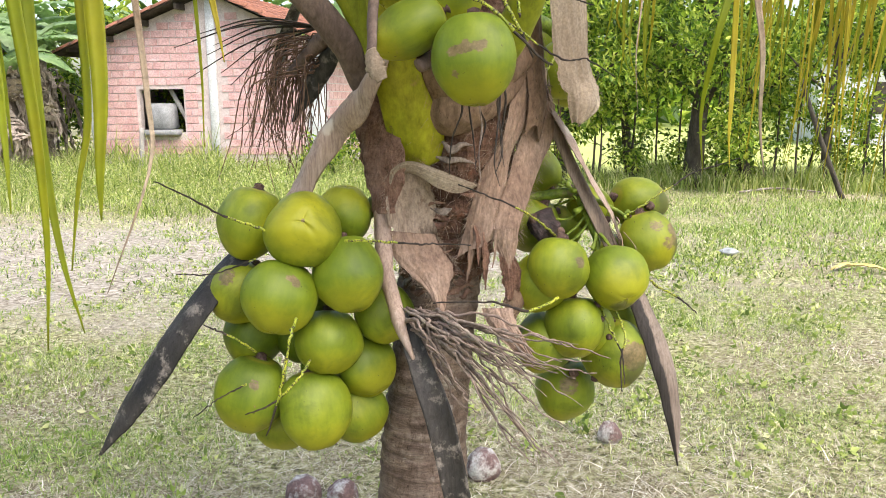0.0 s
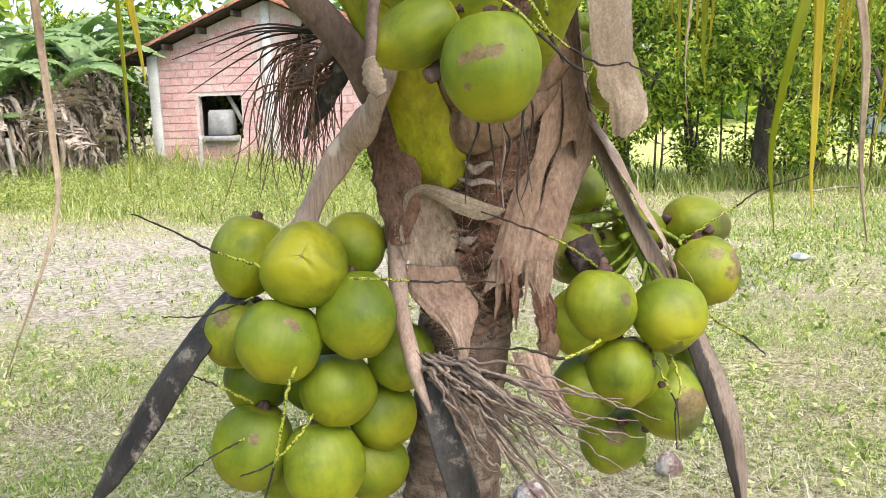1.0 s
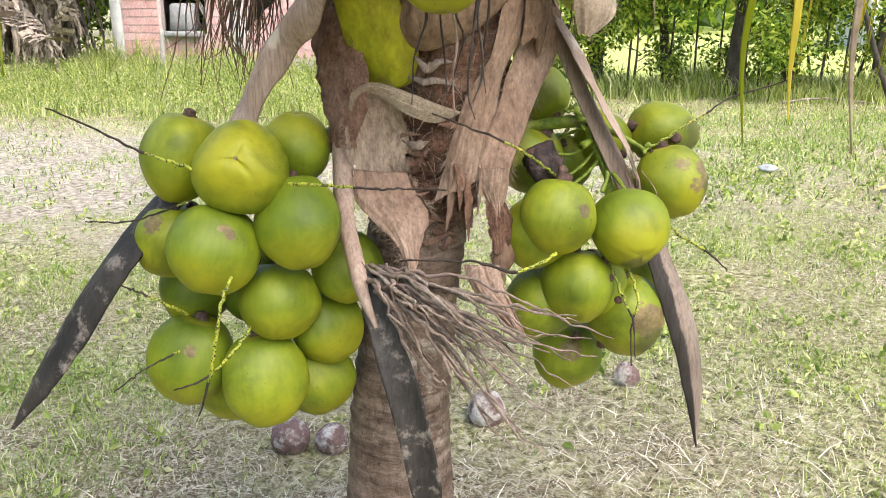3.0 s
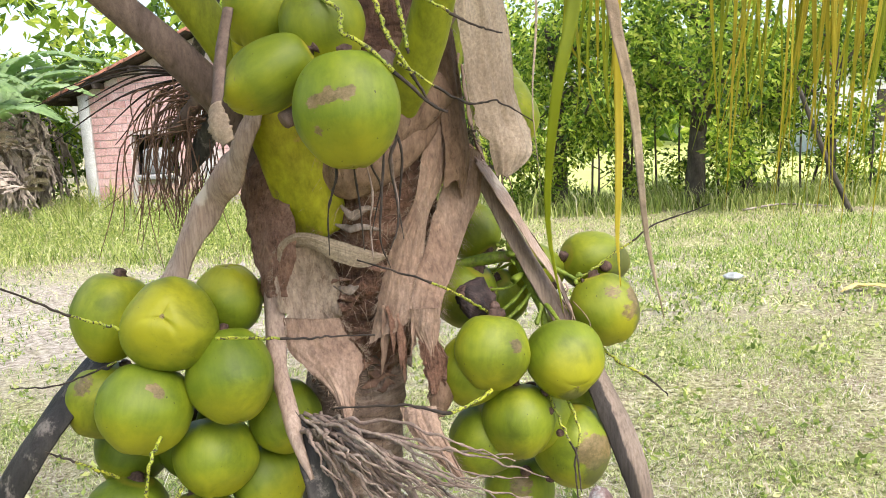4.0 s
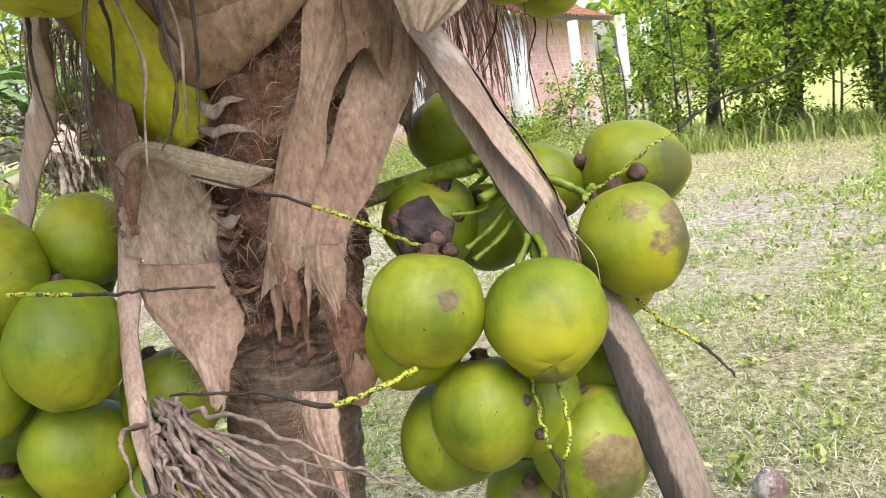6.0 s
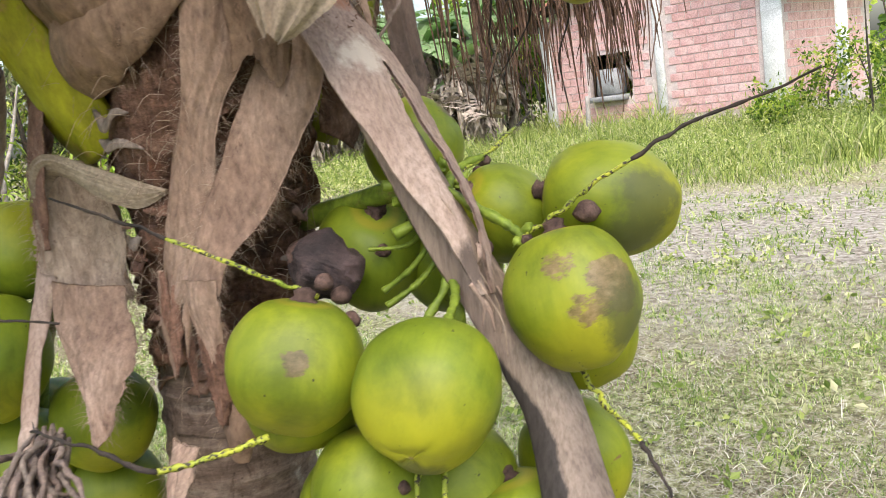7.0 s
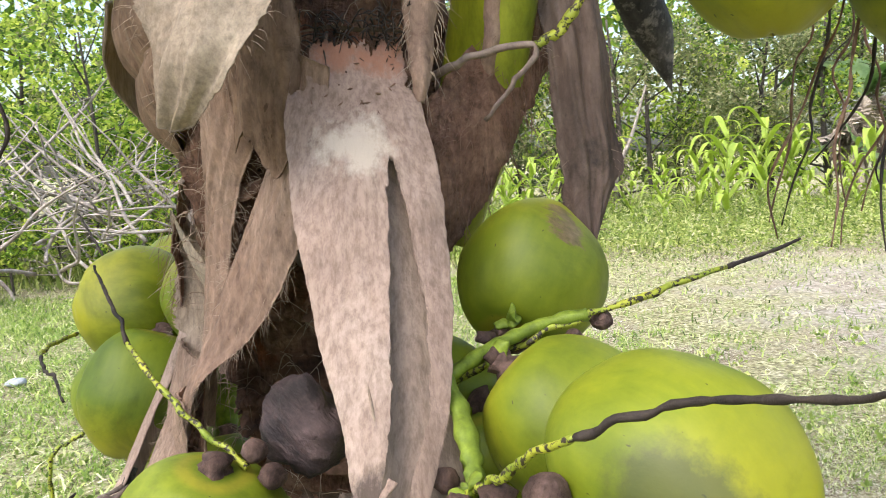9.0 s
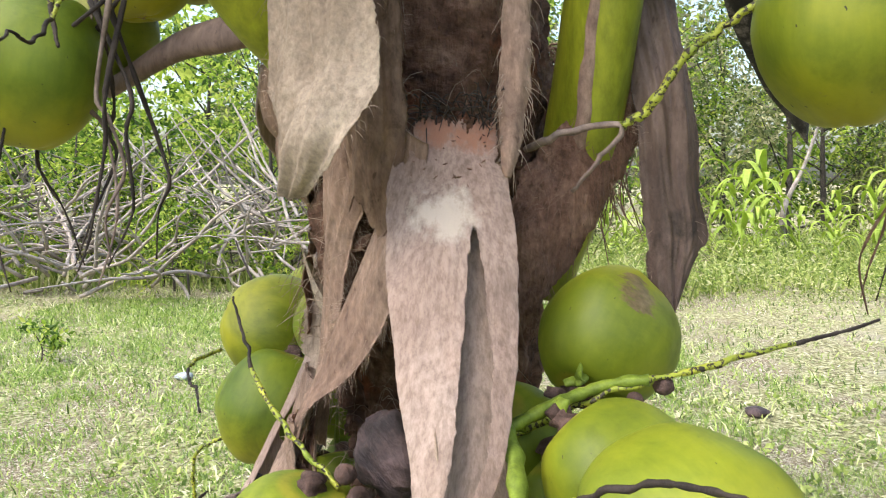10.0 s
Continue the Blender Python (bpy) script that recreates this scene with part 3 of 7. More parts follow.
def lathe(profile, sides, wob=None):
    """profile: rows of radius and height; wob(a, s) scales the radius."""
    v, f = [], []
    n = len(profile)
    for i, (r, z) in enumerate(profile):
        for k in range(sides):
            a = 2 * math.pi * k / sides
            q = r * (wob(a, i / (n - 1)) if wob else 1)
            v.append(Vector((q * math.cos(a), q * math.sin(a), z)))
    for i in range(n - 1):
        for k in range(sides):
            f.append((i * sides + k, i * sides + (k + 1) % sides, (i + 1) * sides + (k + 1) % sides, (i + 1) * sides + k))
    f.append(tuple(range(sides - 1, -1, -1)))
    f.append(tuple((n - 1) * sides + k for k in range(sides)))
    return v, f


# ---- ground ----
def ground_height(x, y):
    near = min(1.0, math.hypot(x, y) / 1.5)
    return 0.03 * noise.noise((x * 0.7, y * 0.7, 0)) * near + 0.12 * noise.noise((x * 0.12, y * 0.12, 3)) * min(1, math.hypot(x, y) / 8)


def build_ground():
    xs = [math.copysign(abs(i / 60) ** 2.6 * 220, i) for i in range(-60, 61)]
    v = [(x, y, ground_height(x, y) if abs(x) < 60 and abs(y) < 60 else 0) for y in xs for x in xs]
    n = len(xs)
    f = [(j * n + i, j * n + i + 1, (j + 1) * n + i + 1, (j + 1) * n + i) for j in range(n - 1) for i in range(n - 1)]
    tagged(part("ground", (v, f), M["ground"]), "trodden lawn of thin grass, straw and sand", "ground", kind="structure")


build_ground()


def scatter(n, seed, area, keep, size=lambda x, y: 1.0):
    rng = np.random.default_rng(seed)
    rows = []
    x0, x1, y0, y1 = area
    pts = rng.uniform((x0, y0), (x1, y1), (n, 2))
    u = rng.uniform(0, 1, n)
    for (x, y), q in zip(pts, u):
        if q < keep(x, y):
            rows.append((x, y, ground_height(x, y) - 0.004, size(x, y)))
    return np.array(rows)


def yard(x, y):
    """How far a place lies in the bare sandy yard, 0 to 1."""
    a = radians(-38)
    dx, dy = x + 3.6, y - 6.0
    u, w = (dx * math.cos(a) - dy * math.sin(a)) * 0.16, (dx * math.sin(a) + dy * math.cos(a)) * 0.30
    return max(0.0, min(1.0, 1.5 - 1.4 * math.hypot(u, w) + 0.5 * noise.noise((x * 1.3, y * 1.3, 0)) + 0.5 * noise.noise((x * 4.1, y * 4.1, 3))))


def lawn_density(x, y):
    r = math.hypot(x, y)
    foot = max(0, min(1, (r - 1.0) / 0.8))
    clump = 0.62 + 0.9 * noise.noise((x * 1.1, y * 1.1, 7)) + 0.5 * noise.noise((x * 4, y * 4, 2))
    green = 1.0 if (x > 0.5 and y > 3) or x < -2.4 and y < 2.5 else 0.65
    return max(0.05, clump) * (1 - 0.58 * yard(x, y)) * green * (0.15 + 0.85 * foot)


NEAR = (-3.4, 3.6, -1.0, 5.0)


def in_near(x, y):
    return NEAR[0] < x < NEAR[1] and NEAR[2] < y < NEAR[3]


near_grass = scatter(330000, 11, NEAR, lambda x, y: 0.85 * lawn_density(x, y), lambda x, y: 0.8 + 0.7 * max(0, noise.noise((x * 3, y * 3, 8))))
tagged(part("lawn_grass", blades(near_grass, 0.050, 0.0020, 1.15, 1, 0.7), M["grass"]), "short uneven lawn grass", "grass", kind="stuff")
far_grass = scatter(210000, 12, (-13, 7, -7, 13.0), lambda x, y: 0 if in_near(x, y) else lawn_density(x, y))
tagged(part("lawn_grass", blades(far_grass, 0.085, 0.0055, 1.2, 2, 0.6), M["grass"]), "short uneven lawn grass further off", "grass", kind="stuff")
dry = scatter(150000, 13, NEAR, lambda x, y: (1.0 if math.hypot(x, y - 0.6) < 1.9 else 0.55 + 0.4 * noise.noise((x, y, 5))) * (1 - 0.7 * yard(x, y)))
tagged(part("dry_straw", blades(dry, 0.075, 0.0019, 1.5, 3, 0.5, 0.66), M["straw"]), "dead pale grass lying on the soil", "straw", kind="stuff")
dry2 = scatter(100000, 14, (-10, 6, -6, 10), lambda x, y: 0 if in_near(x, y) else (0.55 + 0.5 * noise.noise((x * 0.8, y * 0.8, 5))) * (1 - 0.6 * yard(x, y)))
tagged(part("dry_straw", blades(dry2, 0.10, 0.0042, 1.5, 3, 0.3, 0.72), M["straw"]), "dead pale grass further off", "straw", kind="stuff")

lush = scatter(52000, 17, (0.8, 8.5, 4.6, 11.8), lambda x, y: max(0.0, min(1.0, (y - 5.2) * 0.6, (11.6 - y) * 0.8)) * (0.5 + 0.9 * noise.noise((x * 0.9, y * 0.9, 12))), lambda x, y: 0.8)
tagged(part("lawn_grass", blades(lush, 0.10, 0.0048, 0.9, 7, 0.6), M["lush"]), "fresh green grass towards the hedge", "grass", kind="stuff")


def tuft(x, y):
    """Clumps of fresher grass in the lawn, 0 to 1."""
    return max(0.0, min(1.0, 0.05 + 1.6 * noise.noise((x * 1.7, y * 1.7, 21)) + 0.9 * noise.noise((x * 5.3, y * 5.3, 4))))


tufts = scatter(120000, 18, (-5.5, 1.2, 1.2, 8.0), lambda x, y: tuft(x, y) * (1 - 0.5 * yard(x, y)) * min(1.0, max(0.0, math.hypot(x, y) - 1.2)), lambda x, y: 0.7 + 0.1 * math.hypot(x, y))
tagged(part("lawn_grass", blades(tufts, 0.042, 0.0026, 1.1, 41, 0.7), M["lush"]), "clumps of fresher grass in the lawn", "grass", kind="stuff")
tufts = scatter(190000, 19, (-9.0, -1.2, -5.5, 1.5), lambda x, y: min(1.0, 0.30 + tuft(x, y)) * min(1.0, max(0.0, -0.9 - x)), lambda x, y: 0.75 + 0.08 * math.hypot(x, y))
tagged(part("lawn_grass", blades(tufts, 0.046, 0.0028, 1.0, 42, 0.7), M["lush"]), "fresh green lawn before the brushwood", "grass", kind="stuff")
long_straw = scatter(9000, 15, (-2.2, 2.6, -0.9, 3.2), lambda x, y: max(0.12, 1.1 - 0.5 * math.hypot(x - 0.2, y - 0.5)))
tagged(part("dry_straw", blades(long_straw, 0.17, 0.0025, 1.52, 8, 0.35, 0.62), M["straw"]), "long dead pale leaf shreds round the palm's foot", "straw", kind="stuff")
sprouts = scatter(5200, 16, (-5, 5, -2, 8), lambda x, y: 0.9 * lawn_density(x, y))
tagged(part("broad_weeds", leaf_cloud([(p[0], p[1], p[2] + 0.02) for p in sprouts], [0.035] * len(sprouts), 15000, 0.042, 33, 0.55, -0.2), M["weeds"], None, "", False), "small broad-leaved weeds in the lawn", "weeds", kind="stuff")


def weed_density(x, y):
    edge = 7.9 + 0.06 * (x + 5) ** 2 * 0.3 + 0.6 * noise.noise((x * 0.6, 0, 0))
    return 0.0 if y < edge or (y > 15.7 and x > -11.6) else min(1, (y - edge) * 0.9)


weeds = scatter(42000, 21, (-19, -2.2, 8, 17), weed_density, lambda x, y: min(1.0, 0.12 + 0.16 * (y - 7.6)) * (0.35 + 2.0 * abs(noise.noise((x * 0.8, y * 0.8, 1)))))
tagged(part("tall_weeds", blades(weeds, 0.58, 0.011, 0.6, 4, 0.6), M["weeds"]), "knee-high bright green weeds before the house", "weeds", kind="stuff")
verge = scatter(16000, 22, (-3, 10, 11.6, 14.5), lambda x, y: min(1, (y - 11.8 + 0.3 * noise.noise((x, 0, 0))) * 1.2), lambda x, y: 0.6 + abs(noise.noise((x, y, 4))) * 1.4)
tagged(part("tall_weeds", blades(verge, 0.42, 0.010, 0.5, 5, 0.5), M["weeds"]), "rough grass along the hedge", "weeds", kind="stuff")
west = scatter(38000, 23, (-19, -8.5, -10, 9), lambda x, y: min(1, (-x - 9.6 - (0.2 * y if y > 0 else 0) + 0.7 * noise.noise((0, y * 0.7, 0))) * 0.8), lambda x, y: 0.6 + abs(noise.noise((x, y, 9))) * 1.6)
tagged(part("tall_weeds", blades(west, 0.40, 0.014, 0.6, 6, 0.5), M["weeds"]), "rough grass among corn and brushwood", "weeds", kind="stuff")
tops = scatter(2600, 24, (-18, -2.4, 8.4, 15.6), weed_density, lambda x, y: 0.4 + 0.9 * abs(noise.noise((x * 0.9, y * 0.9, 6))))
tagged(part("broad_weeds", leaf_cloud([(p[0], p[1], 0.12 + 0.45 * p[3] * ((i * 37) % 100) / 100) for i, p in enumerate(tops)], [0.16] * len(tops), 26000, 0.055, 31, 0.32), M["weeds"], None, "", False), "broad-leaved bright weeds before the house", "weeds", kind="stuff")
field = merge(([Vector((-4 + i * 44 / 12, 15 + j * 6, 0.06 + 0.04 * j + 0.15 * noise.noise((i, j, 0)))) for j in range(9) for i in range(13)],
               [(j * 13 + i, j * 13 + i + 1, j * 13 + i + 14, j * 13 + i + 13) for j in range(8) for i in range(12)]))
tagged(part("meadow", field, M["field"]), "bright open meadow behind the hedge", "meadow", kind="structure")


# ---- the palm ----
palm = thing("coconut_palm", (0, 0, 0), "dwarf coconut palm with ragged sheaths and green fruit bunches", "palm tree")


def crown_axis(z):
    return np.interp(z, [1.1, 1.4, 2.0], [0.018, 0.075, 0.075]), np.interp(z, [1.1, 1.4, 2.0], [0.102, 0.098, 0.085])


def build_trunk():
    prof = [(0.196, -0.05), (0.174, 0.05), (0.148, 0.18), (0.129, 0.35), (0.116, 0.55), (0.107, 0.75), (0.103, 0.95), (0.104, 1.08), (0.104, 1.18)]
    v, f, sides, n = [], [], 40, 150
    for i in range(n):
        z = -0.05 + 1.23 * i / (n - 1)
        r = np.interp(z, [p[1] for p in prof], [p[0] for p in prof])
        ring = ((z + 0.012 * math.sin(z * 9)) * 26) % 1.0
        r += 0.005 * (1 - ring) ** 2 - 0.002
        for k in range(sides):
            a = 2 * math.pi * k / sides
            q = r * (1 + 0.025 * noise.noise((math.cos(a) * 2, math.sin(a) * 2, z * 5)) + 0.012 * noise.noise((math.cos(a) * 9, math.sin(a) * 9, z * 30)))
            v.append((q * math.cos(a) + np.interp(z, [0.2, 0.7, 1.15], [-0.034, -0.022, 0.020]), q * math.sin(a) + np.interp(z, [0.2, 0.7, 1.15], [0.070, 0.076, 0.105]), z + 0.006 * math.sin(a * 2 + i)))
    for i in range(n - 1):
        for k in range(sides):
            f.append((i * sides + k, i * sides + (k + 1) % sides, (i + 1) * sides + (k + 1) % sides, (i + 1) * sides + k))
    part("trunk", (v, f), M["trunk"], palm, "grey-brown trunk with close leaf-scar rings")
    # the fibrous crown that the trunk runs into
    v, f, n, sides = [], [], 170, 80
    for i in range(n):
        z = 1.10 + 1.05 * i / (n - 1)
        r = np.interp(z, [1.10, 1.2, 1.32, 1.45, 1.6, 1.8, 2.15], [0.092, 0.102, 0.112, 0.130, 0.140, 0.12, 0.09])
        r += 0.012 * (1 - ((z + 0.01 * math.sin(z * 31)) * 24) % 1.0) * max(0.0, min(1.0, (1.36 - z) * 8))
        cx, cy = crown_axis(z)
        for k in range(sides):
            a = 2 * math.pi * k / sides
            c, s = math.cos(a), math.sin(a)
            q = r * (1 + 0.12 * noise.noise((c * 2.2, s * 2.2, z * 5)) + 0.11 * noise.noise((c * 6, s * 6, z * 18)) + 0.07 * noise.noise((c * 16, s * 16, z * 45)))
            v.append((cx + q * c, cy + q * s, z))
    for i in range(n - 1):
        for k in range(sides):
            f.append((i * sides + k, i * sides + (k + 1) % sides, (i + 1) * sides + (k + 1) % sides, (i + 1) * sides + k))
    part("crown_base", (v, f), M["core"], palm, "dark reddish-brown matted fibre of old leaf bases")


build_trunk()


def crown_scraps():
    """Edges of old leaf bases and matted threads on the crown."""
    rnd = random.Random(19)
    geos = []
    for i in range(34):
        a = radians(rnd.uniform(-130, 40))
        z = rnd.uniform(1.08, 1.46)
        cx, cy = crown_axis(z)
        r = np.interp(z, [1.10, 1.2, 1.32, 1.45], [0.106, 0.116, 0.128, 0.142])
        w = rnd.uniform(0.15, 0.4)
        pts = [(cx + r * math.cos(a + w * k), cy + r * math.sin(a + w * k), z + rnd.uniform(-0.012, 0.012)) for k in (-1, -0.4, 0.3, 1)]
        part("leaf_base", strip(pts, [0.002, rnd.uniform(0.004, 0.012), rnd.uniform(0.003, 0.010), 0.001], (math.cos(a), math.sin(a), 0.5), -0.2, 0.001, 30, 6, 0.3, 0.002, i), M["tail_bark" if i % 4 == 0 else "rust" if i % 4 == 1 else "hairy"], palm)
    for i in range(420):
        a = radians(rnd.uniform(-130, 40))
        z = rnd.uniform(1.10, 1.62)
        cx, cy = crown_axis(z)
        r = np.interp(z, [1.10, 1.2, 1.32, 1.45, 1.6], [0.104, 0.114, 0.126, 0.140, 0.145])
        p = Vector((cx + r * math.cos(a), cy + r * math.sin(a), z))
        d = Vector((rnd.gauss(0, 1) + 0.5 * math.cos(a), rnd.gauss(0, 1) + 0.5 * math.sin(a), rnd.gauss(-0.2, 0.7))).normalized()
        l = rnd.uniform(0.02, 0.07)
        geos.append(tube([p, p + d * l * 0.5 + Vector((0, 0, 0.006)), p + d * l + Vector((0, 0, -0.012))], [0.0005, 0.0004, 0.0002], 6, 3))
    tagged(part("matted_fibre", merge(*geos), M["straw_fibre"], palm, "loose reddish threads on the crown"), kind="stuff")


crown_scraps()


def hairs(pts, widths, face, n, length, seed):
    """Loose fibres that fray from the edges of a sheet."""
    rnd = random.Random(seed)
    line = spline(pts, 40)
    face = Vector(face if not isinstance(face[0], tuple) else face[0])
    geos = []
    for i in range(n):
        k = rnd.randrange(1, 39)
        t = (line[k + 1] - line[k - 1]).normalized()
        sd = t.cross(face).normalized() * rnd.choice((-1, 1))
        w = lerp_list(widths, k / 39)
        p = line[k] + sd * w * rnd.uniform(0.7 if n < 100 else 0.0, 1.0) + face * 0.003
        d = (sd * rnd.uniform(0.1, 0.9) + t * rnd.uniform(0.2, 1.0) + face * rnd.uniform(-0.2, 0.5) + Vector((0, 0, -0.3))).normalized()
        e = Vector((rnd.gauss(0, 0.4), rnd.gauss(0, 0.4), -0.6))
        l = length * rnd.uniform(0.4, 1.5)
        geos.append(tube([p, p + d * l * 0.5, p + d * l + e * l * 0.4], [0.0004, 0.0003, 0.00015], 6, 3))
    return merge(*geos)


# torn sheaths: points, half widths, the way it looks, curl, material, label
sheath_count = itertools.count()


def sheath(pts, widths, face, curl, matname, label):
    i = next(sheath_count)
    part("leaf_sheath", strip(pts, widths, face, curl, 0.0018, 100, 18, 0.05 if matname in ("gauze", "brown_sheath", "petiole_grey") else 0.17, 0.008, i + 1), M[matname], palm, label)
    if matname in ("sheath", "core", "gauze", "hairy"):
        tagged(part("loose_fibre", hairs(pts, widths, face, 160 if matname == "hairy" else 80, 0.026 if matname == "hairy" else 0.016, i), M["rust" if matname in ("core", "hairy") else "straw_fibre"], palm), kind="stuff")


sheath([(-0.13, 0.0, 1.62), (-0.105, -0.045, 1.50), (-0.082, -0.078, 1.40), (-0.078, -0.086, 1.30)], [0.045, 0.062, 0.060, 0.03], (-0.35, -0.9, 0), -0.3, "hairy", "brown hairy sheath at the side of the crown")
sheath([(0.0, -0.055, 1.525), (0.08, -0.075, 1.515), (0.17, -0.05, 1.555), (0.24, 0.03, 1.62)], [0.04, 0.05, 0.045, 0.02], (0.1, -0.9, -0.3), -0.35, "brown_sheath", "brown sheath wrapped round the crown")
sheath([(0.02, -0.08, 1.60), (0.11, -0.085, 1.575), (0.19, -0.05, 1.61), (0.26, 0.03, 1.67)], [0.04, 0.05, 0.05, 0.03], (0.1, -0.9, -0.4), -0.3, "brown_sheath", "")
sheath([(0.168, 0.318, 1.615), (0.196, 0.285, 1.555), (0.214, 0.246, 1.495), (0.224, 0.214, 1.44), (0.222, 0.185, 1.385)], [0.030, 0.036, 0.042, 0.044, 0.03], (0.95, 0.25, 0.1), -0.3, "hairy", "brown hairy wedge of fibre")
sheath([(0.262, 0.20, 1.72), (0.274, 0.197, 1.62), (0.285, 0.195, 1.555), (0.294, 0.19, 1.51)], [0.012, 0.014, 0.012, 0.004], (0.95, 0.1, 0), -0.3, "sheath", "")
sheath([(0.215, -0.026, 1.125), (0.222, -0.034, 1.09), (0.215, -0.034, 1.05)], [0.012, 0.026, 0.012], (0.3, -0.95, 0), -0.4, "brown_sheath", "blackened scrap of sheath")


def rag_sheet(left, right, face, bulge, seed, rag=0.12, low=0.10, thick=0.0016, n=120, across=36, fold=0.006, hole=None):
    """A torn sheet between two long edges; its sides and its lower end are ragged, bulge pushes its middle along face."""
    a, b = spline(left, n), spline(right, n)
    face = [Vector(q).normalized() for q in (face if isinstance(face[0], tuple) else [face, face])]

    def edge(s, k):
        return rag * (0.5 * noise.noise((s * 5, seed * 3.1, k)) + 0.5 * max(0, noise.noise((s * 13, seed * 1.7, k + 3))) + 0.22 * abs(noise.noise((s * 31, seed, k + 6))) + 0.08 * noise.noise((s * 90, seed, k + 8))) * min(1.0, 6 * s)

    top, bot = [], []
    for i in range(n):
        for k in range(across + 1):
            u0 = k / across
            end = 1 - low * (0.5 + 0.8 * noise.noise((u0 * 2.2, seed, 1)) + 0.25 * abs(noise.noise((u0 * 11, seed, 4))) + 0.15 * noise.noise((u0 * 40, seed, 7)))
            s = i / (n - 1) * end
            u = u0 * (1 - edge(s, 0) - edge(s, 20)) + edge(s, 0)
            p, q = lerp_list(a, s), lerp_list(b, s)
            nn = lerp_list(face, s).normalized()
            c = p.lerp(q, u) + nn * (bulge * 4 * u * (1 - u))
            c += nn * (fold * noise.noise((u * 5 + seed, s * 2.2, 0)) + 0.5 * fold * noise.noise((u * 13 + seed, s * 5, 2)) + 0.0008 * noise.noise((u * 60, s * 40, seed)))
            th = thick * (1 - 0.8 * (2 * u0 - 1) ** 4)
            top.append(c + nn * th)
            bot.append(c - nn * th)
    m, o = across + 1, len(top)
    f = []
    for i in range(n - 1):
        for k in range(across):
            if hole and hole(i / (n - 1), (k + 0.5) / across):
                continue
            p = i * m + k
            f += [(p, p + 1, p + m + 1, p + m), (o + p + m, o + p + m + 1, o + p + 1, o + p)]
        for k in (0, across):
            p = i * m + k
            f.append((p + m, p, o + p, o + p + m) if k == 0 else (p, p + m, o + p + m, o + p))
    for k in range(across):
        f.append((k, k + 1, o + k + 1, o + k))
        p = (n - 1) * m + k
        f.append((p + 1, p, o + p, o + p + 1))
    return top + bot, f


def fuzz(left, right, face, count, length, seed):
    """Fine hairs along both edges and over the face of a torn sheet."""
    rnd = random.Random(seed)
    a, b = spline(left, 60), spline(right, 60)
    face = Vector(face if not isinstance(face[0], tuple) else face[0]).normalized()
    geos = []
    for i in range(count):
        k = rnd.randrange(2, 59)
        u = rnd.choice((0.0, 1.0)) if i % 4 else rnd.random()
        p = a[k].lerp(b[k], u) + face * 0.002
        out = (b[k] - a[k]).normalized() * (1 if u > 0.5 else -1)
        t = (a[k + 1] - a[k - 1]).normalized()
        d = (out * rnd.uniform(0.2, 1.0) + t * rnd.uniform(-0.2, 1.0) + face * rnd.uniform(-0.1, 0.6)).normalized()
        l = length * rnd.uniform(0.3, 1.6)
        geos.append(tube([p, p + d * l * 0.5, p + d * l + Vector((rnd.gauss(0, 0.3), rnd.gauss(0, 0.3), -0.5)) * l * 0.4], [0.00025, 0.0002, 0.0001], 6, 3))
    return merge(*geos)


torn_count = itertools.count(50)


def torn_sheath(left, right, face, bulge, matname, label, rag=0.12, low=0.10, hairy=200, fold=0.006, thick=0.0016, hole=None):
    i = next(torn_count)
    ob = part("leaf_sheath", rag_sheet(left, right, face, bulge, i, rag, low, thick, fold=fold, hole=hole), M[matname], palm, label)
    if hairy:
        tagged(part("loose_fibre", fuzz(left, right, face, hairy, 0.014, i), M["straw_fibre"], palm), kind="stuff")
    return ob


# woven cloth of the sheath, and the brown sheath under it
torn_sheath([(0.285, -0.030, 1.86), (0.300, -0.022, 1.70), (0.312, -0.018, 1.606), (0.322, -0.016, 1.580), (0.336, -0.004, 1.554), (0.346, 0.010, 1.490)], [(0.360, 0.085, 1.86), (0.376, 0.092, 1.70), (0.390, 0.095, 1.610), (0.404, 0.092, 1.567), (0.400, 0.062, 1.526), (0.356, 0.022, 1.490)], (0.7, -0.7, 0.05), 0.012, "gauze", "grey-tan woven sheath cloth with a torn end", 0.14, 0.05, 80, 0.009)
torn_sheath([(0.224, 0.024, 1.80), (0.238, 0.028, 1.66), (0.244, 0.034, 1.55), (0.236, 0.034, 1.455)], [(0.256, 0.090, 1.80), (0.270, 0.096, 1.66), (0.278, 0.100, 1.55), (0.266, 0.096, 1.455)], (0.9, -0.4, 0), 0.014, "brown_sheath", "smooth brown sheath beside the split bract", 0.10, 0.16, 100)
torn_sheath([(0.165, 0.292, 1.70), (0.185, 0.310, 1.60), (0.190, 0.316, 1.544), (0.190, 0.323, 1.460), (0.190, 0.330, 1.405), (0.192, 0.349, 1.378)], [(0.160, 0.350, 1.70), (0.180, 0.368, 1.60), (0.190, 0.376, 1.500), (0.188, 0.384, 1.450), (0.188, 0.372, 1.425), (0.192, 0.353, 1.376)], (0.95, 0.1, 0), 0.010, "petiole_grey", "grey-brown hanging sheath with a ragged pointed end", 0.20, 0.02, 220, 0.008)
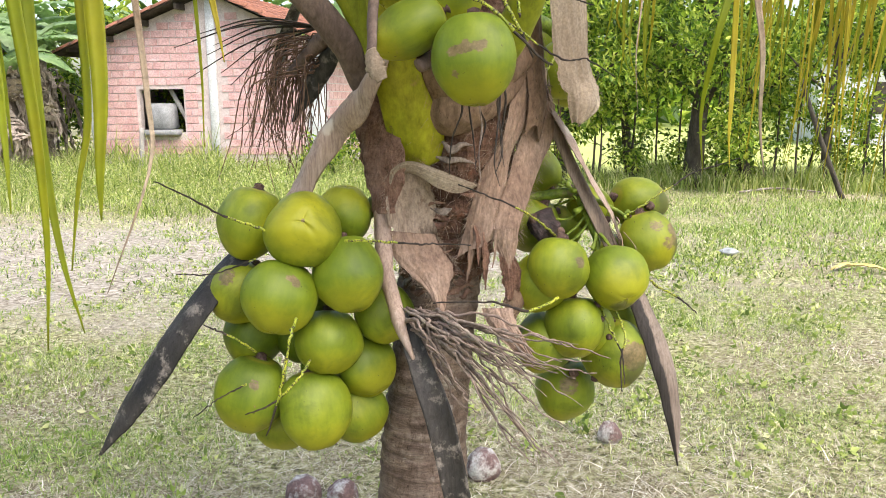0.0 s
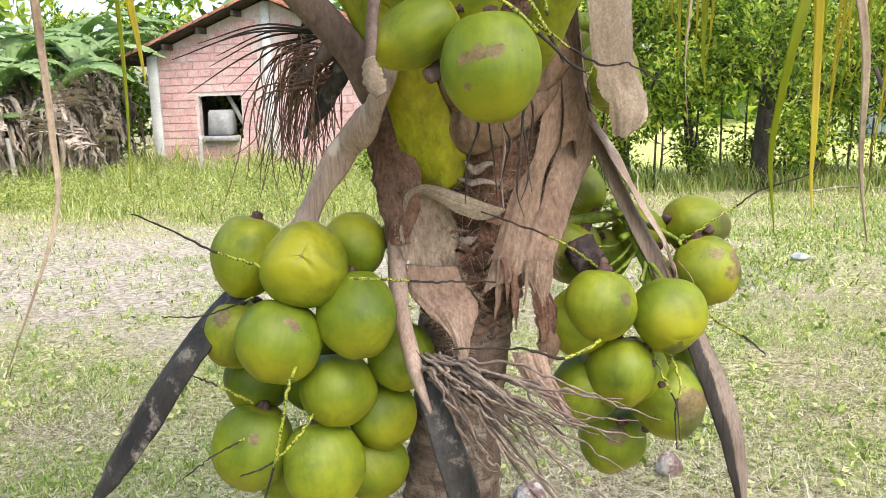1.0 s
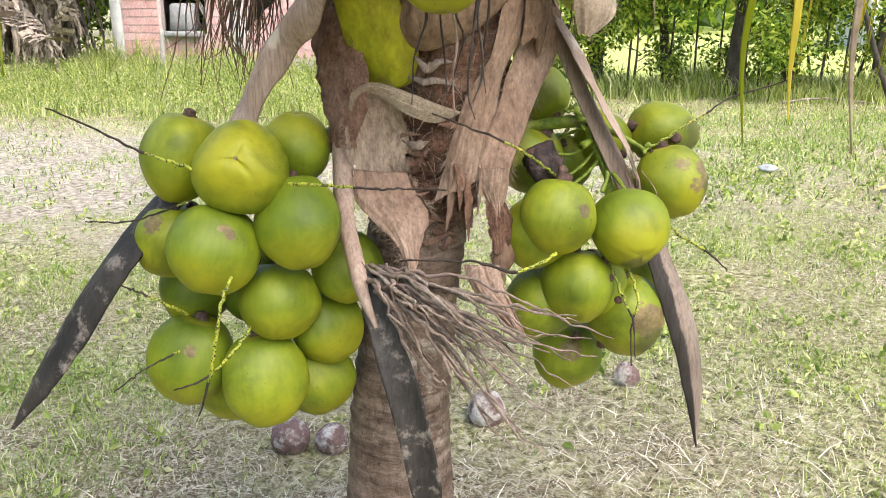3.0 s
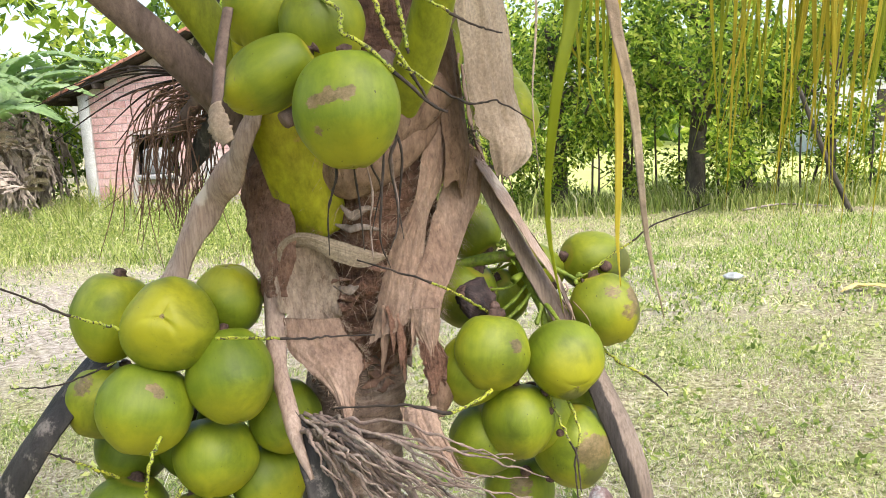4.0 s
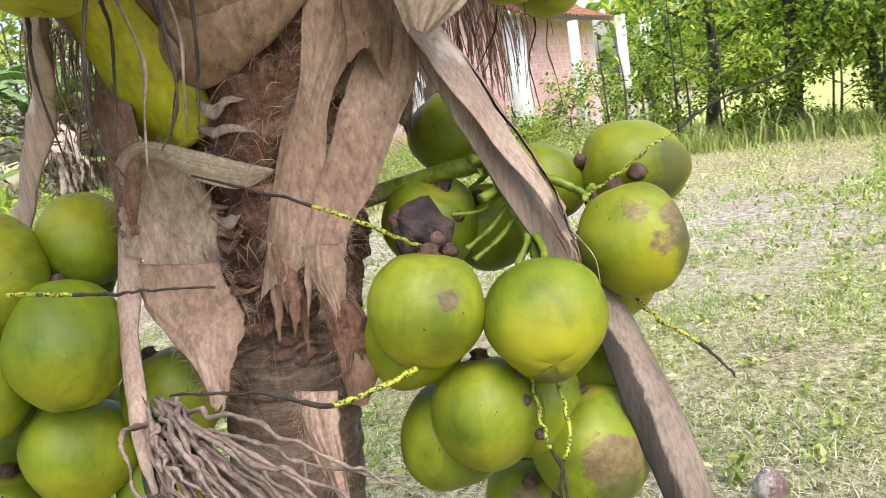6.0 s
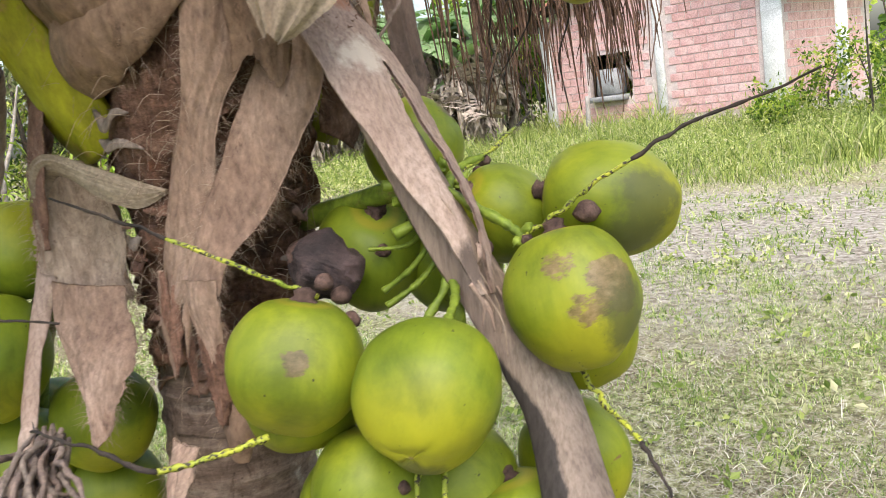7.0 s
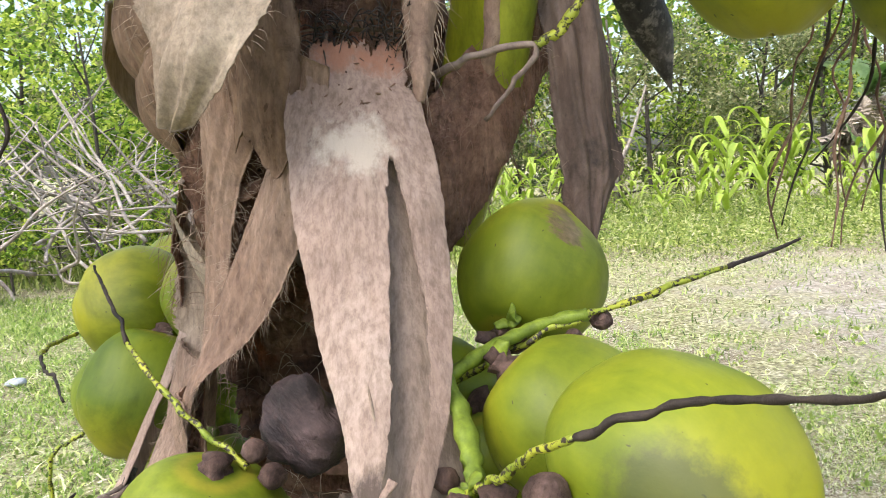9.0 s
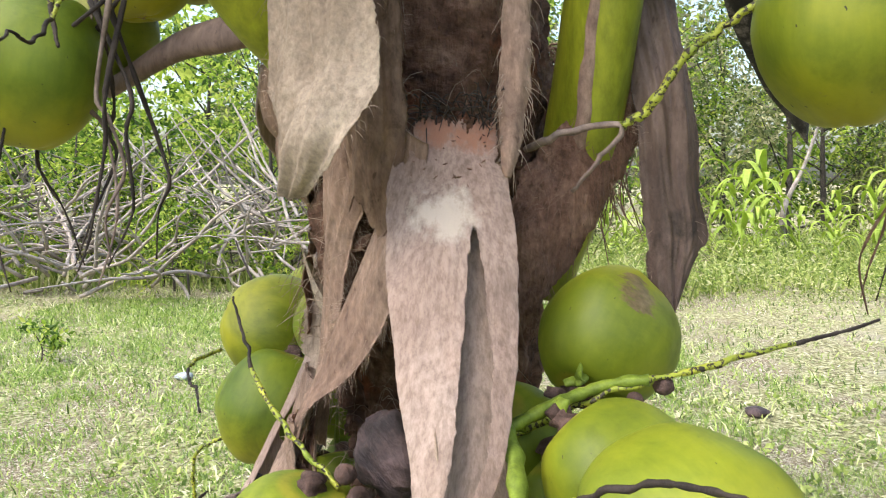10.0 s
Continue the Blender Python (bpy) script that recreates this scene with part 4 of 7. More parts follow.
# the cupped flap under the curled tongue, and the torn flap that hangs below it
torn_sheath([(-0.056, -0.078, 1.412), (-0.066, -0.098, 1.35), (-0.060, -0.102, 1.28), (-0.045, -0.100, 1.215)], [(0.004, -0.040, 1.400), (0.040, -0.030, 1.318), (0.034, -0.036, 1.262), (0.046, -0.036, 1.228)], (0.15, -1, 0.05), -0.036, "pale_sheath", "pale cupped flap of torn sheath", 0.22, 0.16)
torn_sheath([(-0.058, -0.092, 1.372), (-0.050, -0.094, 1.402), (-0.012, -0.084, 1.420), (0.045, -0.060, 1.402), (0.095, -0.032, 1.378), (0.133, -0.011, 1.361)], [(-0.050, -0.080, 1.358), (-0.030, -0.070, 1.388), (0.002, -0.066, 1.386), (0.046, -0.048, 1.356), (0.090, -0.028, 1.342), (0.131, -0.010, 1.356)], (0.05, -0.9, 0.3), 0.002, "gauze", "curled pale tongue of sheath", 0.05, 0.0, 60, 0.002)
torn_sheath([(-0.058, -0.090, 1.262), (-0.056, -0.100, 1.215), (-0.022, -0.106, 1.172), (0.030, -0.114, 1.128), (0.058, -0.118, 1.072)], [(0.036, -0.040, 1.248), (0.064, -0.046, 1.205), (0.088, -0.064, 1.172), (0.076, -0.094, 1.120), (0.070, -0.117, 1.072)], (0.1, -1, 0.05), 0.012, "sheath", "torn tan fibre flap hanging before the trunk", 0.16, 0.06, 320)
# a smooth brown sheath, the grey strap that crosses it slantwise, and the strap's torn end
torn_sheath([(0.215, 0.012, 1.60), (0.200, 0.004, 1.52), (0.181, 0.000, 1.453), (0.140, -0.006, 1.384), (0.112, -0.020, 1.290), (0.100, -0.022, 1.244), (0.082, -0.034, 1.178)], [(0.254, 0.088, 1.60), (0.236, 0.062, 1.50), (0.206, 0.030, 1.43), (0.197, 0.014, 1.35), (0.190, 0.000, 1.30), (0.184, -0.022, 1.26), (0.172, -0.030, 1.235)], [(0.5, -0.85, 0.1), (0.2, -0.95, 0.1)], 0.012, "sheath", "smooth brown sheath wrapped round the crown", 0.10, 0.06, 280)
torn_sheath([(0.252, 0.092, 1.56), (0.235, 0.074, 1.50), (0.217, 0.050, 1.445), (0.203, 0.022, 1.385), (0.186, -0.004, 1.33), (0.172, -0.028, 1.265), (0.172, -0.034, 1.238)], [(0.302, 0.122, 1.54), (0.296, 0.112, 1.46), (0.272, 0.090, 1.40), (0.255, 0.062, 1.350), (0.244, 0.034, 1.315), (0.234, -0.008, 1.280), (0.228, -0.026, 1.240)], [(0.8, -0.55, 0.1), (0.5, -0.85, 0.1)], 0.008, "sheath", "grey-brown strap of sheath crossing slantwise", 0.07, 0.02, 320, 0.004)
torn_sheath([(0.172, -0.036, 1.262), (0.176, -0.038, 1.225), (0.198, -0.032, 1.178), (0.203, -0.024, 1.136)], [(0.230, -0.026, 1.262), (0.226, -0.024, 1.217), (0.214, -0.024, 1.172), (0.206, -0.022, 1.136)], (0.4, -0.9, 0.1), 0.008, "sheath", "tan torn end hanging from the strap", 0.10, 0.03, 120)
# loose shreds below the strap
for k in range(5):
    r3 = random.Random(k + 90)
    p = Vector((0.150 + r3.uniform(-0.035, 0.03), -0.026 + r3.uniform(-0.01, 0.006), 1.262 + r3.uniform(-0.02, 0.02)))
    q = p + Vector((r3.uniform(-0.02, 0.03), r3.uniform(-0.02, 0.0), -r3.uniform(0.06, 0.15)))
    part("sheath_shred", strip([p, p.lerp(q, 0.5) + Vector((0.006, -0.004, 0)), q], [0.003, r3.uniform(0.004, 0.010), 0.0008], (0.75, -0.65, 0.1), r3.uniform(-0.6, 0.6), 0.0009, 24, 6, 0.35, 0.003, k + 90, r3.uniform(-0.8, 0.8)), M["sheath" if k % 2 else "hairy"], palm)
torn_sheath([(0.150, -0.072, 1.082), (0.172, -0.098, 1.042), (0.232, -0.142, 1.004), (0.284, -0.178, 0.985)], [(0.222, -0.078, 1.088), (0.234, -0.104, 1.058), (0.264, -0.144, 1.020), (0.290, -0.179, 0.984)], (0.2, -0.95, 0.2), 0.006, "sheath", "small hanging scrap of sheath", 0.14, 0.06, 120)
torn_sheath([(0.178, -0.030, 1.22), (0.192, -0.040, 1.15), (0.200, -0.040, 1.07)], [(0.214, -0.014, 1.21), (0.238, -0.008, 1.14), (0.216, -0.024, 1.06)], (0.5, -0.85, 0), 0.010, "hairy", "brown scrap of sheath on the trunk", 0.35, 0.4, 60)


# petioles: points, radii, flatness, material
petiole_count = itertools.count()


def petiole(pts, radii, matname, label):
    i = next(petiole_count)
    part("petiole", tube(pts, radii, 30, 16, 0.03, i, 1.0 if i == 4 else 0.62, (0.3, -0.8, 0)), M[matname], palm, label)


petiole([(-0.08, 0.0, 1.50), (-0.129, -0.03, 1.60), (-0.15, -0.07, 1.67), (-0.209, -0.12, 1.757), (-0.282, -0.171, 1.843), (-0.42, -0.28, 2.0)], [0.026, 0.034, 0.034, 0.032, 0.028, 0.024], "petiole_grey", "purplish-grey leaf stalk")
petiole([(-0.07, -0.04, 1.60), (-0.105, -0.05, 1.70), (-0.14, -0.085, 1.79), (-0.20, -0.14, 1.90), (-0.30, -0.26, 2.1)], [0.03, 0.036, 0.036, 0.034, 0.03], "petiole", "")
petiole([(0.10, 0.22, 1.40), (0.14, 0.25, 1.50), (0.165, 0.268, 1.60), (0.19, 0.285, 1.72), (0.24, 0.33, 1.95), (0.36, 0.5, 2.25)], [0.05, 0.055, 0.056, 0.054, 0.045, 0.03], "petiole", "broad green leaf stalk")
petiole([(0.16, 0.0, 1.72), (0.14, -0.10, 1.675), (0.11, -0.19, 1.66), (0.06, -0.30, 1.62)], [0.03, 0.026, 0.02, 0.014], "petiole_grey", "dark curved flower stalk")
petiole([(0.17, -0.02, 1.62), (0.22, -0.07, 1.70), (0.27, -0.12, 1.80), (0.36, -0.25, 2.05)], [0.03, 0.04, 0.036, 0.03], "petiole", "")
petiole([(0.14, 0.12, 1.7), (0.30, 0.26, 1.95), (0.52, 0.46, 2.15), (0.8, 0.7, 2.25)], [0.04, 0.04, 0.032, 0.026], "petiole_grey", "")


part("petiole", strip([(0.012, -0.022, 1.408), (-0.001, -0.044, 1.455), (-0.018, -0.078, 1.54), (-0.036, -0.115, 1.635), (-0.044, -0.135, 1.73), (-0.05, -0.18, 1.9), (-0.08, -0.36, 2.25)],
                      [0.050, 0.064, 0.059, 0.049, 0.042, 0.037, 0.03], (0.1, -1, -0.1), -0.12, 0.014, 50, 14, 0.05, 0.004, 71), M["wedge"], palm, "broad yellow-green leaf stalk base")
part("bract", strip([(-0.03, -0.27, 1.80), (-0.024, -0.33, 1.71), (-0.016, -0.372, 1.648)], [0.010, 0.011, 0.010], (-0.1, -0.95, 0.1), -0.4, 0.002, 24, 8, 0.08, 0.003, 72), M["petiole_grey"], palm, "grey dry bract")
part("bract_tip", strip([(-0.016, -0.374, 1.650), (-0.002, -0.398, 1.617), (0.012, -0.404, 1.592)], [0.012, 0.019, 0.010], (-0.1, -0.95, 0.1), -0.3, 0.0015, 30, 10, 0.35, 0.004, 73), M["gauze"], palm, "cream torn tip of a bract")

part("leaf_sheath", strip([(0.196, 0.252, 1.50), (0.210, 0.262, 1.57), (0.222, 0.270, 1.65), (0.242, 0.284, 1.75)], [0.004, 0.008, 0.007, 0.006], (0.95, 0, 0.1), -0.3, 0.0015, 40, 6, 0.4, 0.003, 91), M["sheath"], palm, "tan dried stripe on the leaf stalk")


# woody bracts that once wrapped the flowers, with their black tails
def bract(label, pieces, seed):
    holder = part("spathe", pieces[0][0], M[pieces[0][1]], palm, label)
    for geo, matname, name, lab in pieces[1:]:
        part(name, geo, M[matname], holder, lab)


bract("dry grey-brown bract with a black pointed tail", [
    (strip([(-0.050, -0.145, 1.66), (-0.083, -0.150, 1.597), (-0.14, -0.115, 1.54), (-0.195, -0.080, 1.495), (-0.245, -0.080, 1.42), (-0.285, -0.085, 1.345), (-0.33, -0.115, 1.28)], [0.012, 0.028, 0.040, 0.040, 0.036, 0.033, 0.028], (-0.4, -0.85, 0.3), -0.5, 0.005, 60, 16, 0.12, 0.008, 31), "spathe"),
    (strip([(-0.32, -0.115, 1.29), (-0.415, -0.165, 1.20), (-0.50, -0.225, 1.09), (-0.575, -0.265, 0.97), (-0.64, -0.30, 0.86), (-0.682, -0.325, 0.775)], [0.026, 0.042, 0.053, 0.054, 0.038, 0.002], (-0.55, -0.75, 0.35), -0.35, 0.004, 44, 10, 0.05, 0.004, 32), "blade", "tail", "black weathered tail")], 3)
bract("split dry bract hanging before the trunk", [
    (strip([(-0.10, -0.03, 1.40), (-0.097, -0.052, 1.355), (-0.085, -0.085, 1.295), (-0.065, -0.13, 1.187), (-0.025, -0.182, 1.078), (0.018, -0.206, 0.995)], [0.014, 0.022, 0.022, 0.020, 0.018, 0.004], (-0.15, -0.95, 0.2), -0.7, 0.003, 50, 10, 0.16, 0.006, 33), "spathe"),
    (strip([(-0.035, -0.155, 1.11), (0.0, -0.175, 1.05), (0.035, -0.205, 0.98), (0.062, -0.226, 0.925), (0.085, -0.24, 0.864), (0.119, -0.25, 0.714), (0.131, -0.252, 0.60)], [0.008, 0.020, 0.026, 0.030, 0.031, 0.029, 0.012], (0.1, -0.95, 0.25), 0.35, 0.004, 50, 10, 0.04, 0.004, 34), "blade", "tail", "black smooth tail")], 4)
def torn(s, u):
    """Where the split bract is torn away: ragged neck, and the cleft between its two lobes."""
    u = -u
    if s < 0.045 + 0.04 * noise.noise((u * 5, 2, 0)) + 0.03 * noise.noise((u * 17, 5, 0)):
        return True
    if s < 0.15 + 0.02 * noise.noise((u * 9, 1, 0)) and not -0.74 + 0.06 * noise.noise((s * 40, 0, 0)) < u < 0.82 + 0.06 * noise.noise((s * 40, 0, 4)):
        return True
    if s > 0.29:
        c = np.interp(s, [0.29, 0.5, 0.667, 0.833, 1.0], [0.38, 0.34, 0.28, 0.10, 0.0])
        g = np.interp(s, [0.29, 0.33, 0.5, 0.667, 0.833, 1.0], [0.0, 0.08, 0.27, 0.36, 0.34, 0.36])
        return abs(u - c) < g + 0.05 * noise.noise((s * 22, 1 if u > c else 6, 0)) + 0.03 * noise.noise((s * 70, 2 if u > c else 7, 0))
    return False


def tail_sheet():
    """The long tail below the split bract."""
    line = [(0.298, 0.148, 1.50), (0.354, 0.158, 1.39), (0.408, 0.166, 1.28), (0.455, 0.176, 1.19), (0.507, 0.182, 1.09), (0.548, 0.155, 1.0), (0.584, 0.135, 0.90), (0.607, 0.13, 0.78), (0.62, 0.135, 0.638)]
    half = [0.028, 0.032, 0.032, 0.031, 0.033, 0.037, 0.034, 0.023, 0.001]
    return strip(line, half, [(0.85, -0.1, 0.5), (0.75, -0.5, 0.3), (0.35, -0.9, 0.1)], -0.45, 0.004, 110, 26, 0.05, 0.003, 38)


def mark_tail(ob):
    """Which part of the tail is its pinkish upper end, and where its margin has gone black."""
    root, dark = [], []
    count = len(ob.data.vertices)
    for k in range(count):
        k = k % (count // 2)
        s, u = (k // 27) / 109, (k % 27) / 13 - 1
        root.append(max(0.0, min(1.0, (0.50 - s) * 5)))
        dark.append(max(0.0, min(1.0, 0.5 + 1.6 * (u - 1.15 + 0.8 * min(1.0, max(0.0, (s - 0.38) * 6))))) * (0.0 if s < 0.3 else 1.0))
    for name, vals in (("root", root), ("dark", dark)):
        ob.data.attributes.new(name, 'FLOAT', 'POINT').data.foreach_set("value", vals)


bract("pale split bract over the fruit stalks", [
    (strip([(0.262, 0.143, 1.575), (0.303, 0.140, 1.52), (0.346, 0.145, 1.452), (0.393, 0.155, 1.36), (0.430, 0.158, 1.30), (0.448, 0.155, 1.262), (0.465, 0.148, 1.215)], [0.045, 0.053, 0.056, 0.048, 0.036, 0.027, 0.012], (0.87, 0.02, 0.46), -0.16, 0.0022, 250, 110, 0.05, 0.004, 36, 0.0, torn), "spathe"),
    (tail_sheet(), "tail", "tail", "grey-brown pointed tail with a blackened margin")], 5)


mark_tail(next(o for o in palm.children_recursive if o.data.materials[0] == M["tail"]))


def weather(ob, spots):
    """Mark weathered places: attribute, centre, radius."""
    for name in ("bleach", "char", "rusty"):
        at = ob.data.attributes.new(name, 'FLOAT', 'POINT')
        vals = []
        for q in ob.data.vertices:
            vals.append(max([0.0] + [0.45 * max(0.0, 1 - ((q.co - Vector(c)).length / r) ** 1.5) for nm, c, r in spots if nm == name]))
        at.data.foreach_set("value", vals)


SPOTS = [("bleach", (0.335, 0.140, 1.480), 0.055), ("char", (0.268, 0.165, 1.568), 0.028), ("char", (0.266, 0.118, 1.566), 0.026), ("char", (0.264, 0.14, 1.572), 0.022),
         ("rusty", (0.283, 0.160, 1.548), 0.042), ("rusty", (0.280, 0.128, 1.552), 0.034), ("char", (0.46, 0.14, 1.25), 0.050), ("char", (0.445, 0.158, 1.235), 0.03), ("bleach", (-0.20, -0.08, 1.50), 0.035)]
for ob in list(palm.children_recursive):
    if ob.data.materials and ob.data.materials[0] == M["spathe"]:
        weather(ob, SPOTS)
geos = []
rnd = random.Random(23)
for i in range(90):
    p = Vector((0.262 + rnd.uniform(-0.008, 0.012), 0.143 + rnd.uniform(-0.045, 0.045), 1.572 + rnd.uniform(-0.012, 0.014)))
    d = Vector((rnd.uniform(-0.1, 1.0), rnd.uniform(-0.8, 0.8), rnd.uniform(-0.6, 0.8))).normalized() * rnd.uniform(0.010, 0.030)
    geos.append(tube([p, p + d * 0.6, p + d + Vector((0, 0, -0.006))], [0.0009, 0.0007, 0.0003], 6, 3))
tagged(part("torn_edge", merge(*geos), M["dark_twig"], palm, "blackened torn edge of the bract"), kind="stuff")
geos = []
bract_line = spline([(0.262, 0.143, 1.575), (0.303, 0.140, 1.52), (0.346, 0.145, 1.452), (0.393, 0.155, 1.36), (0.430, 0.158, 1.30), (0.448, 0.155, 1.262), (0.465, 0.148, 1.215)], 100)
for i in range(46):
    k = int(4 + 18 * rnd.random() ** 1.6)
    u = rnd.uniform(-0.75, 0.75)
    w = 0.046
    p = bract_line[k] + Vector((0, u * w, 0)) + Vector((0.87, 0.02, 0.46)) * (0.0022 - 0.16 * w * u * u)
    d = Vector((rnd.uniform(-0.3, 0.3), rnd.uniform(-1, 1), rnd.uniform(-1, 0.6))).normalized() * rnd.uniform(0.002, 0.006)
    geos.append(tube([p - d * 0.5, p, p + d * 0.5], [0.0003, rnd.uniform(0.0004, 0.0010), 0.0002], 5, 4, 0.4, i))
tagged(part("bark_crumb", merge(*geos), M["rust"], palm, "reddish-brown crumbs on the bract's neck"), kind="stuff")
for k, (p, q) in enumerate((((0.47, 0.128, 1.235), (0.505, 0.12, 1.16)), ((0.44, 0.16, 1.24), (0.47, 0.155, 1.17)), ((0.41, 0.14, 1.33), (0.43, 0.15, 1.27)))):
    part("frayed_fibre", tube([p, ((p[0] + q[0]) / 2 + 0.012, (p[1] + q[1]) / 2, (p[2] + q[2]) / 2), q], [0.0012, 0.001, 0.0005], 10, 4, 0.2, k), M["straw_fibre"], palm)
for k in range(5):
    r3 = random.Random(k + 40)
    p = Vector((0.452, 0.150, 1.245)) + Vector((r3.uniform(-0.012, 0.022), r3.uniform(-0.024, 0.030), r3.uniform(-0.03, 0.03)))
    q = p + Vector((r3.uniform(-0.005, 0.022), r3.uniform(-0.012, 0.012), -r3.uniform(0.02, 0.06)))
    part("frayed_strip", strip([p, p.lerp(q, 0.5) + Vector((0.006, r3.uniform(-0.006, 0.006), 0)), q], [0.003, r3.uniform(0.002, 0.004), 0.0004], (0.9, r3.uniform(-0.5, 0.5), 0.3), r3.uniform(-0.8, 0.8), 0.0007, 16, 5, 0.3, 0.002, k, r3.uniform(-1, 1)), M["spathe"], palm)
bract("black bract tip among the leaves", [
    (strip([(-0.40, 0.50, 1.95), (-0.52, 0.60, 1.80), (-0.60, 0.68, 1.68), (-0.65, 0.73, 1.575)], [0.03, 0.045, 0.04, 0.001], (0.8, -0.3, 0.3), -0.4, 0.005, 30, 8, 0.03, 0.003, 39), "blade")], 6)


# flower and fruit stalks: points, radii, material of the living part, how much of it is living
stalk_count = itertools.count()


def stalk(pts, r, living):
    i = next(stalk_count)
    n = max(2, len(pts))
    line = spline(pts, 24)
    cut = max(2, min(22, int(24 * living)))
    zig = [p + Vector((noise.noise((k * 0.9, i, 0)), noise.noise((k * 0.9, i, 5)), noise.noise((k * 0.9, i, 9)))) * 0.004 for k, p in enumerate(line)]
    if living > 0.05:
        st = part("flower_stalk", tube(zig[:cut + 1], [r * 0.85, r * 0.72], 36, 7, 0.6, i), M["stem"], palm, "yellow-green stalk with black specks")
        part("dead_end", tube(zig[cut:], [r * 0.68, r * 0.38], 30, 6, 0.5, i), M["dark_twig"], st, "blackened dry end")
    else:
        part("dry_stalk", tube(zig, [r, r * 0.5], 24, 6, 0.3, i), M["twig"], palm, "dry grey stalk")


stalk([(0.316, 0.041, 1.231), (0.287, -0.01, 1.267), (0.241, -0.060, 1.308), (0.17, -0.10, 1.345), (0.108, -0.135, 1.373)], 0.0032, 0.58)
stalk([(0.470, 0.200, 1.262), (0.508, 0.211, 1.283), (0.555, 0.226, 1.315), (0.597, 0.244, 1.339), (0.636, 0.275, 1.364), (0.696, 0.297, 1.381), (0.755, 0.300, 1.401)], 0.0034, 0.48)
stalk([(0.50, 0.22, 1.14), (0.552, 0.205, 1.09), (0.592, 0.191, 1.071), (0.624, 0.174, 1.053), (0.654, 0.156, 1.029)], 0.0040, 0.6)
stalk([(0.44, 0.08, 1.08), (0.477, 0.023, 1.007), (0.468, -0.004, 0.954), (0.472, -0.02, 0.882)], 0.0035, 0.5)
stalk([(0.42, 0.06, 1.06), (0.455, 0.003, 0.999), (0.472, -0.001, 0.961), (0.478, -0.015, 0.896)], 0.0035, 0.4)
stalk([(0.322, -0.053, 1.109), (0.308, -0.09, 1.106), (0.26, -0.149, 1.099), (0.21, -0.175, 1.120), (0.151, -0.19, 1.126), (0.06, -0.19, 1.12)], 0.0045, 0.4)
stalk([(-0.283, -0.242, 1.277), (-0.325, -0.265, 1.298), (-0.38, -0.28, 1.32), (-0.431, -0.316, 1.36), (-0.487, -0.355, 1.398)], 0.0038, 0.45)
stalk([(-0.34, -0.20, 1.21), (-0.413, -0.263, 1.187), (-0.481, -0.30, 1.192)], 0.003, 0.1)
stalk([(-0.22, -0.28, 1.10), (-0.218, -0.325, 1.07), (-0.23, -0.335, 1.0), (-0.25, -0.33, 0.93), (-0.28, -0.325, 0.85)], 0.0042, 0.75)
stalk([(-0.20, -0.26, 1.0), (-0.215, -0.30, 0.97), (-0.265, -0.315, 0.92), (-0.33, -0.32, 0.89)], 0.004, 0.6)
stalk([(-0.36, -0.24, 0.93), (-0.40, -0.30, 0.915), (-0.452, -0.325, 0.875)], 0.003, 0.1)
stalk([(-0.33, -0.25, 1.01), (-0.345, -0.30, 1.05), (-0.38, -0.32, 1.075), (-0.41, -0.33, 1.09)], 0.0035, 0.5)
stalk([(-0.12, -0.24, 1.262), (-0.03, -0.245, 1.263), (0.03, -0.225, 1.256), (0.075, -0.195, 1.252), (0.14, -0.165, 1.246)], 0.0035, 0.35)
stalk([(0.30, 0.20, 1.28), (0.331, 0.262, 1.322), (0.332, 0.310, 1.34), (0.324, 0.355, 1.35), (0.305, 0.394, 1.358), (0.288, 0.444, 1.367), (0.251, 0.524, 1.381)], 0.0036, 0.8)
stalk([(0.207, 0.205, 1.538), (0.235, 0.25, 1.555), (0.245, 0.295, 1.558), (0.245, 0.275, 1.529), (0.235, 0.25, 1.497)], 0.004, 0.0)
stalk([(0.245, 0.295, 1.558), (0.25, 0.32, 1.576), (0.258, 0.345, 1.615), (0.268, 0.368, 1.635), (0.28, 0.405, 1.66), (0.29, 0.46, 1.70)], 0.005, 0.95)
stalk([(0.126, -0.293, 1.804), (0.162, -0.301, 1.775), (0.171, -0.324, 1.741), (0.21, -0.345, 1.718), (0.293, -0.326, 1.634), (0.321, -0.313, 1.616)], 0.0045, 0.7)
stalk([(0.201, -0.248, 1.803), (0.223, -0.263, 1.741), (0.245, -0.262, 1.70), (0.277, -0.237, 1.636)], 0.0045, 0.75)
stalk([(0.235, -0.241, 1.801), (0.244, -0.246, 1.758), (0.251, -0.251, 1.71)], 0.0045, 0.9)
stalk([(0.265, -0.214, 1.802), (0.341, -0.206, 1.754), (0.392, -0.199, 1.734)], 0.0035, 0.3)
stalk([(0.232, -0.25, 1.699), (0.329, -0.227, 1.633), (0.38, -0.217, 1.63), (0.436, -0.211, 1.596)], 0.003, 0.2)

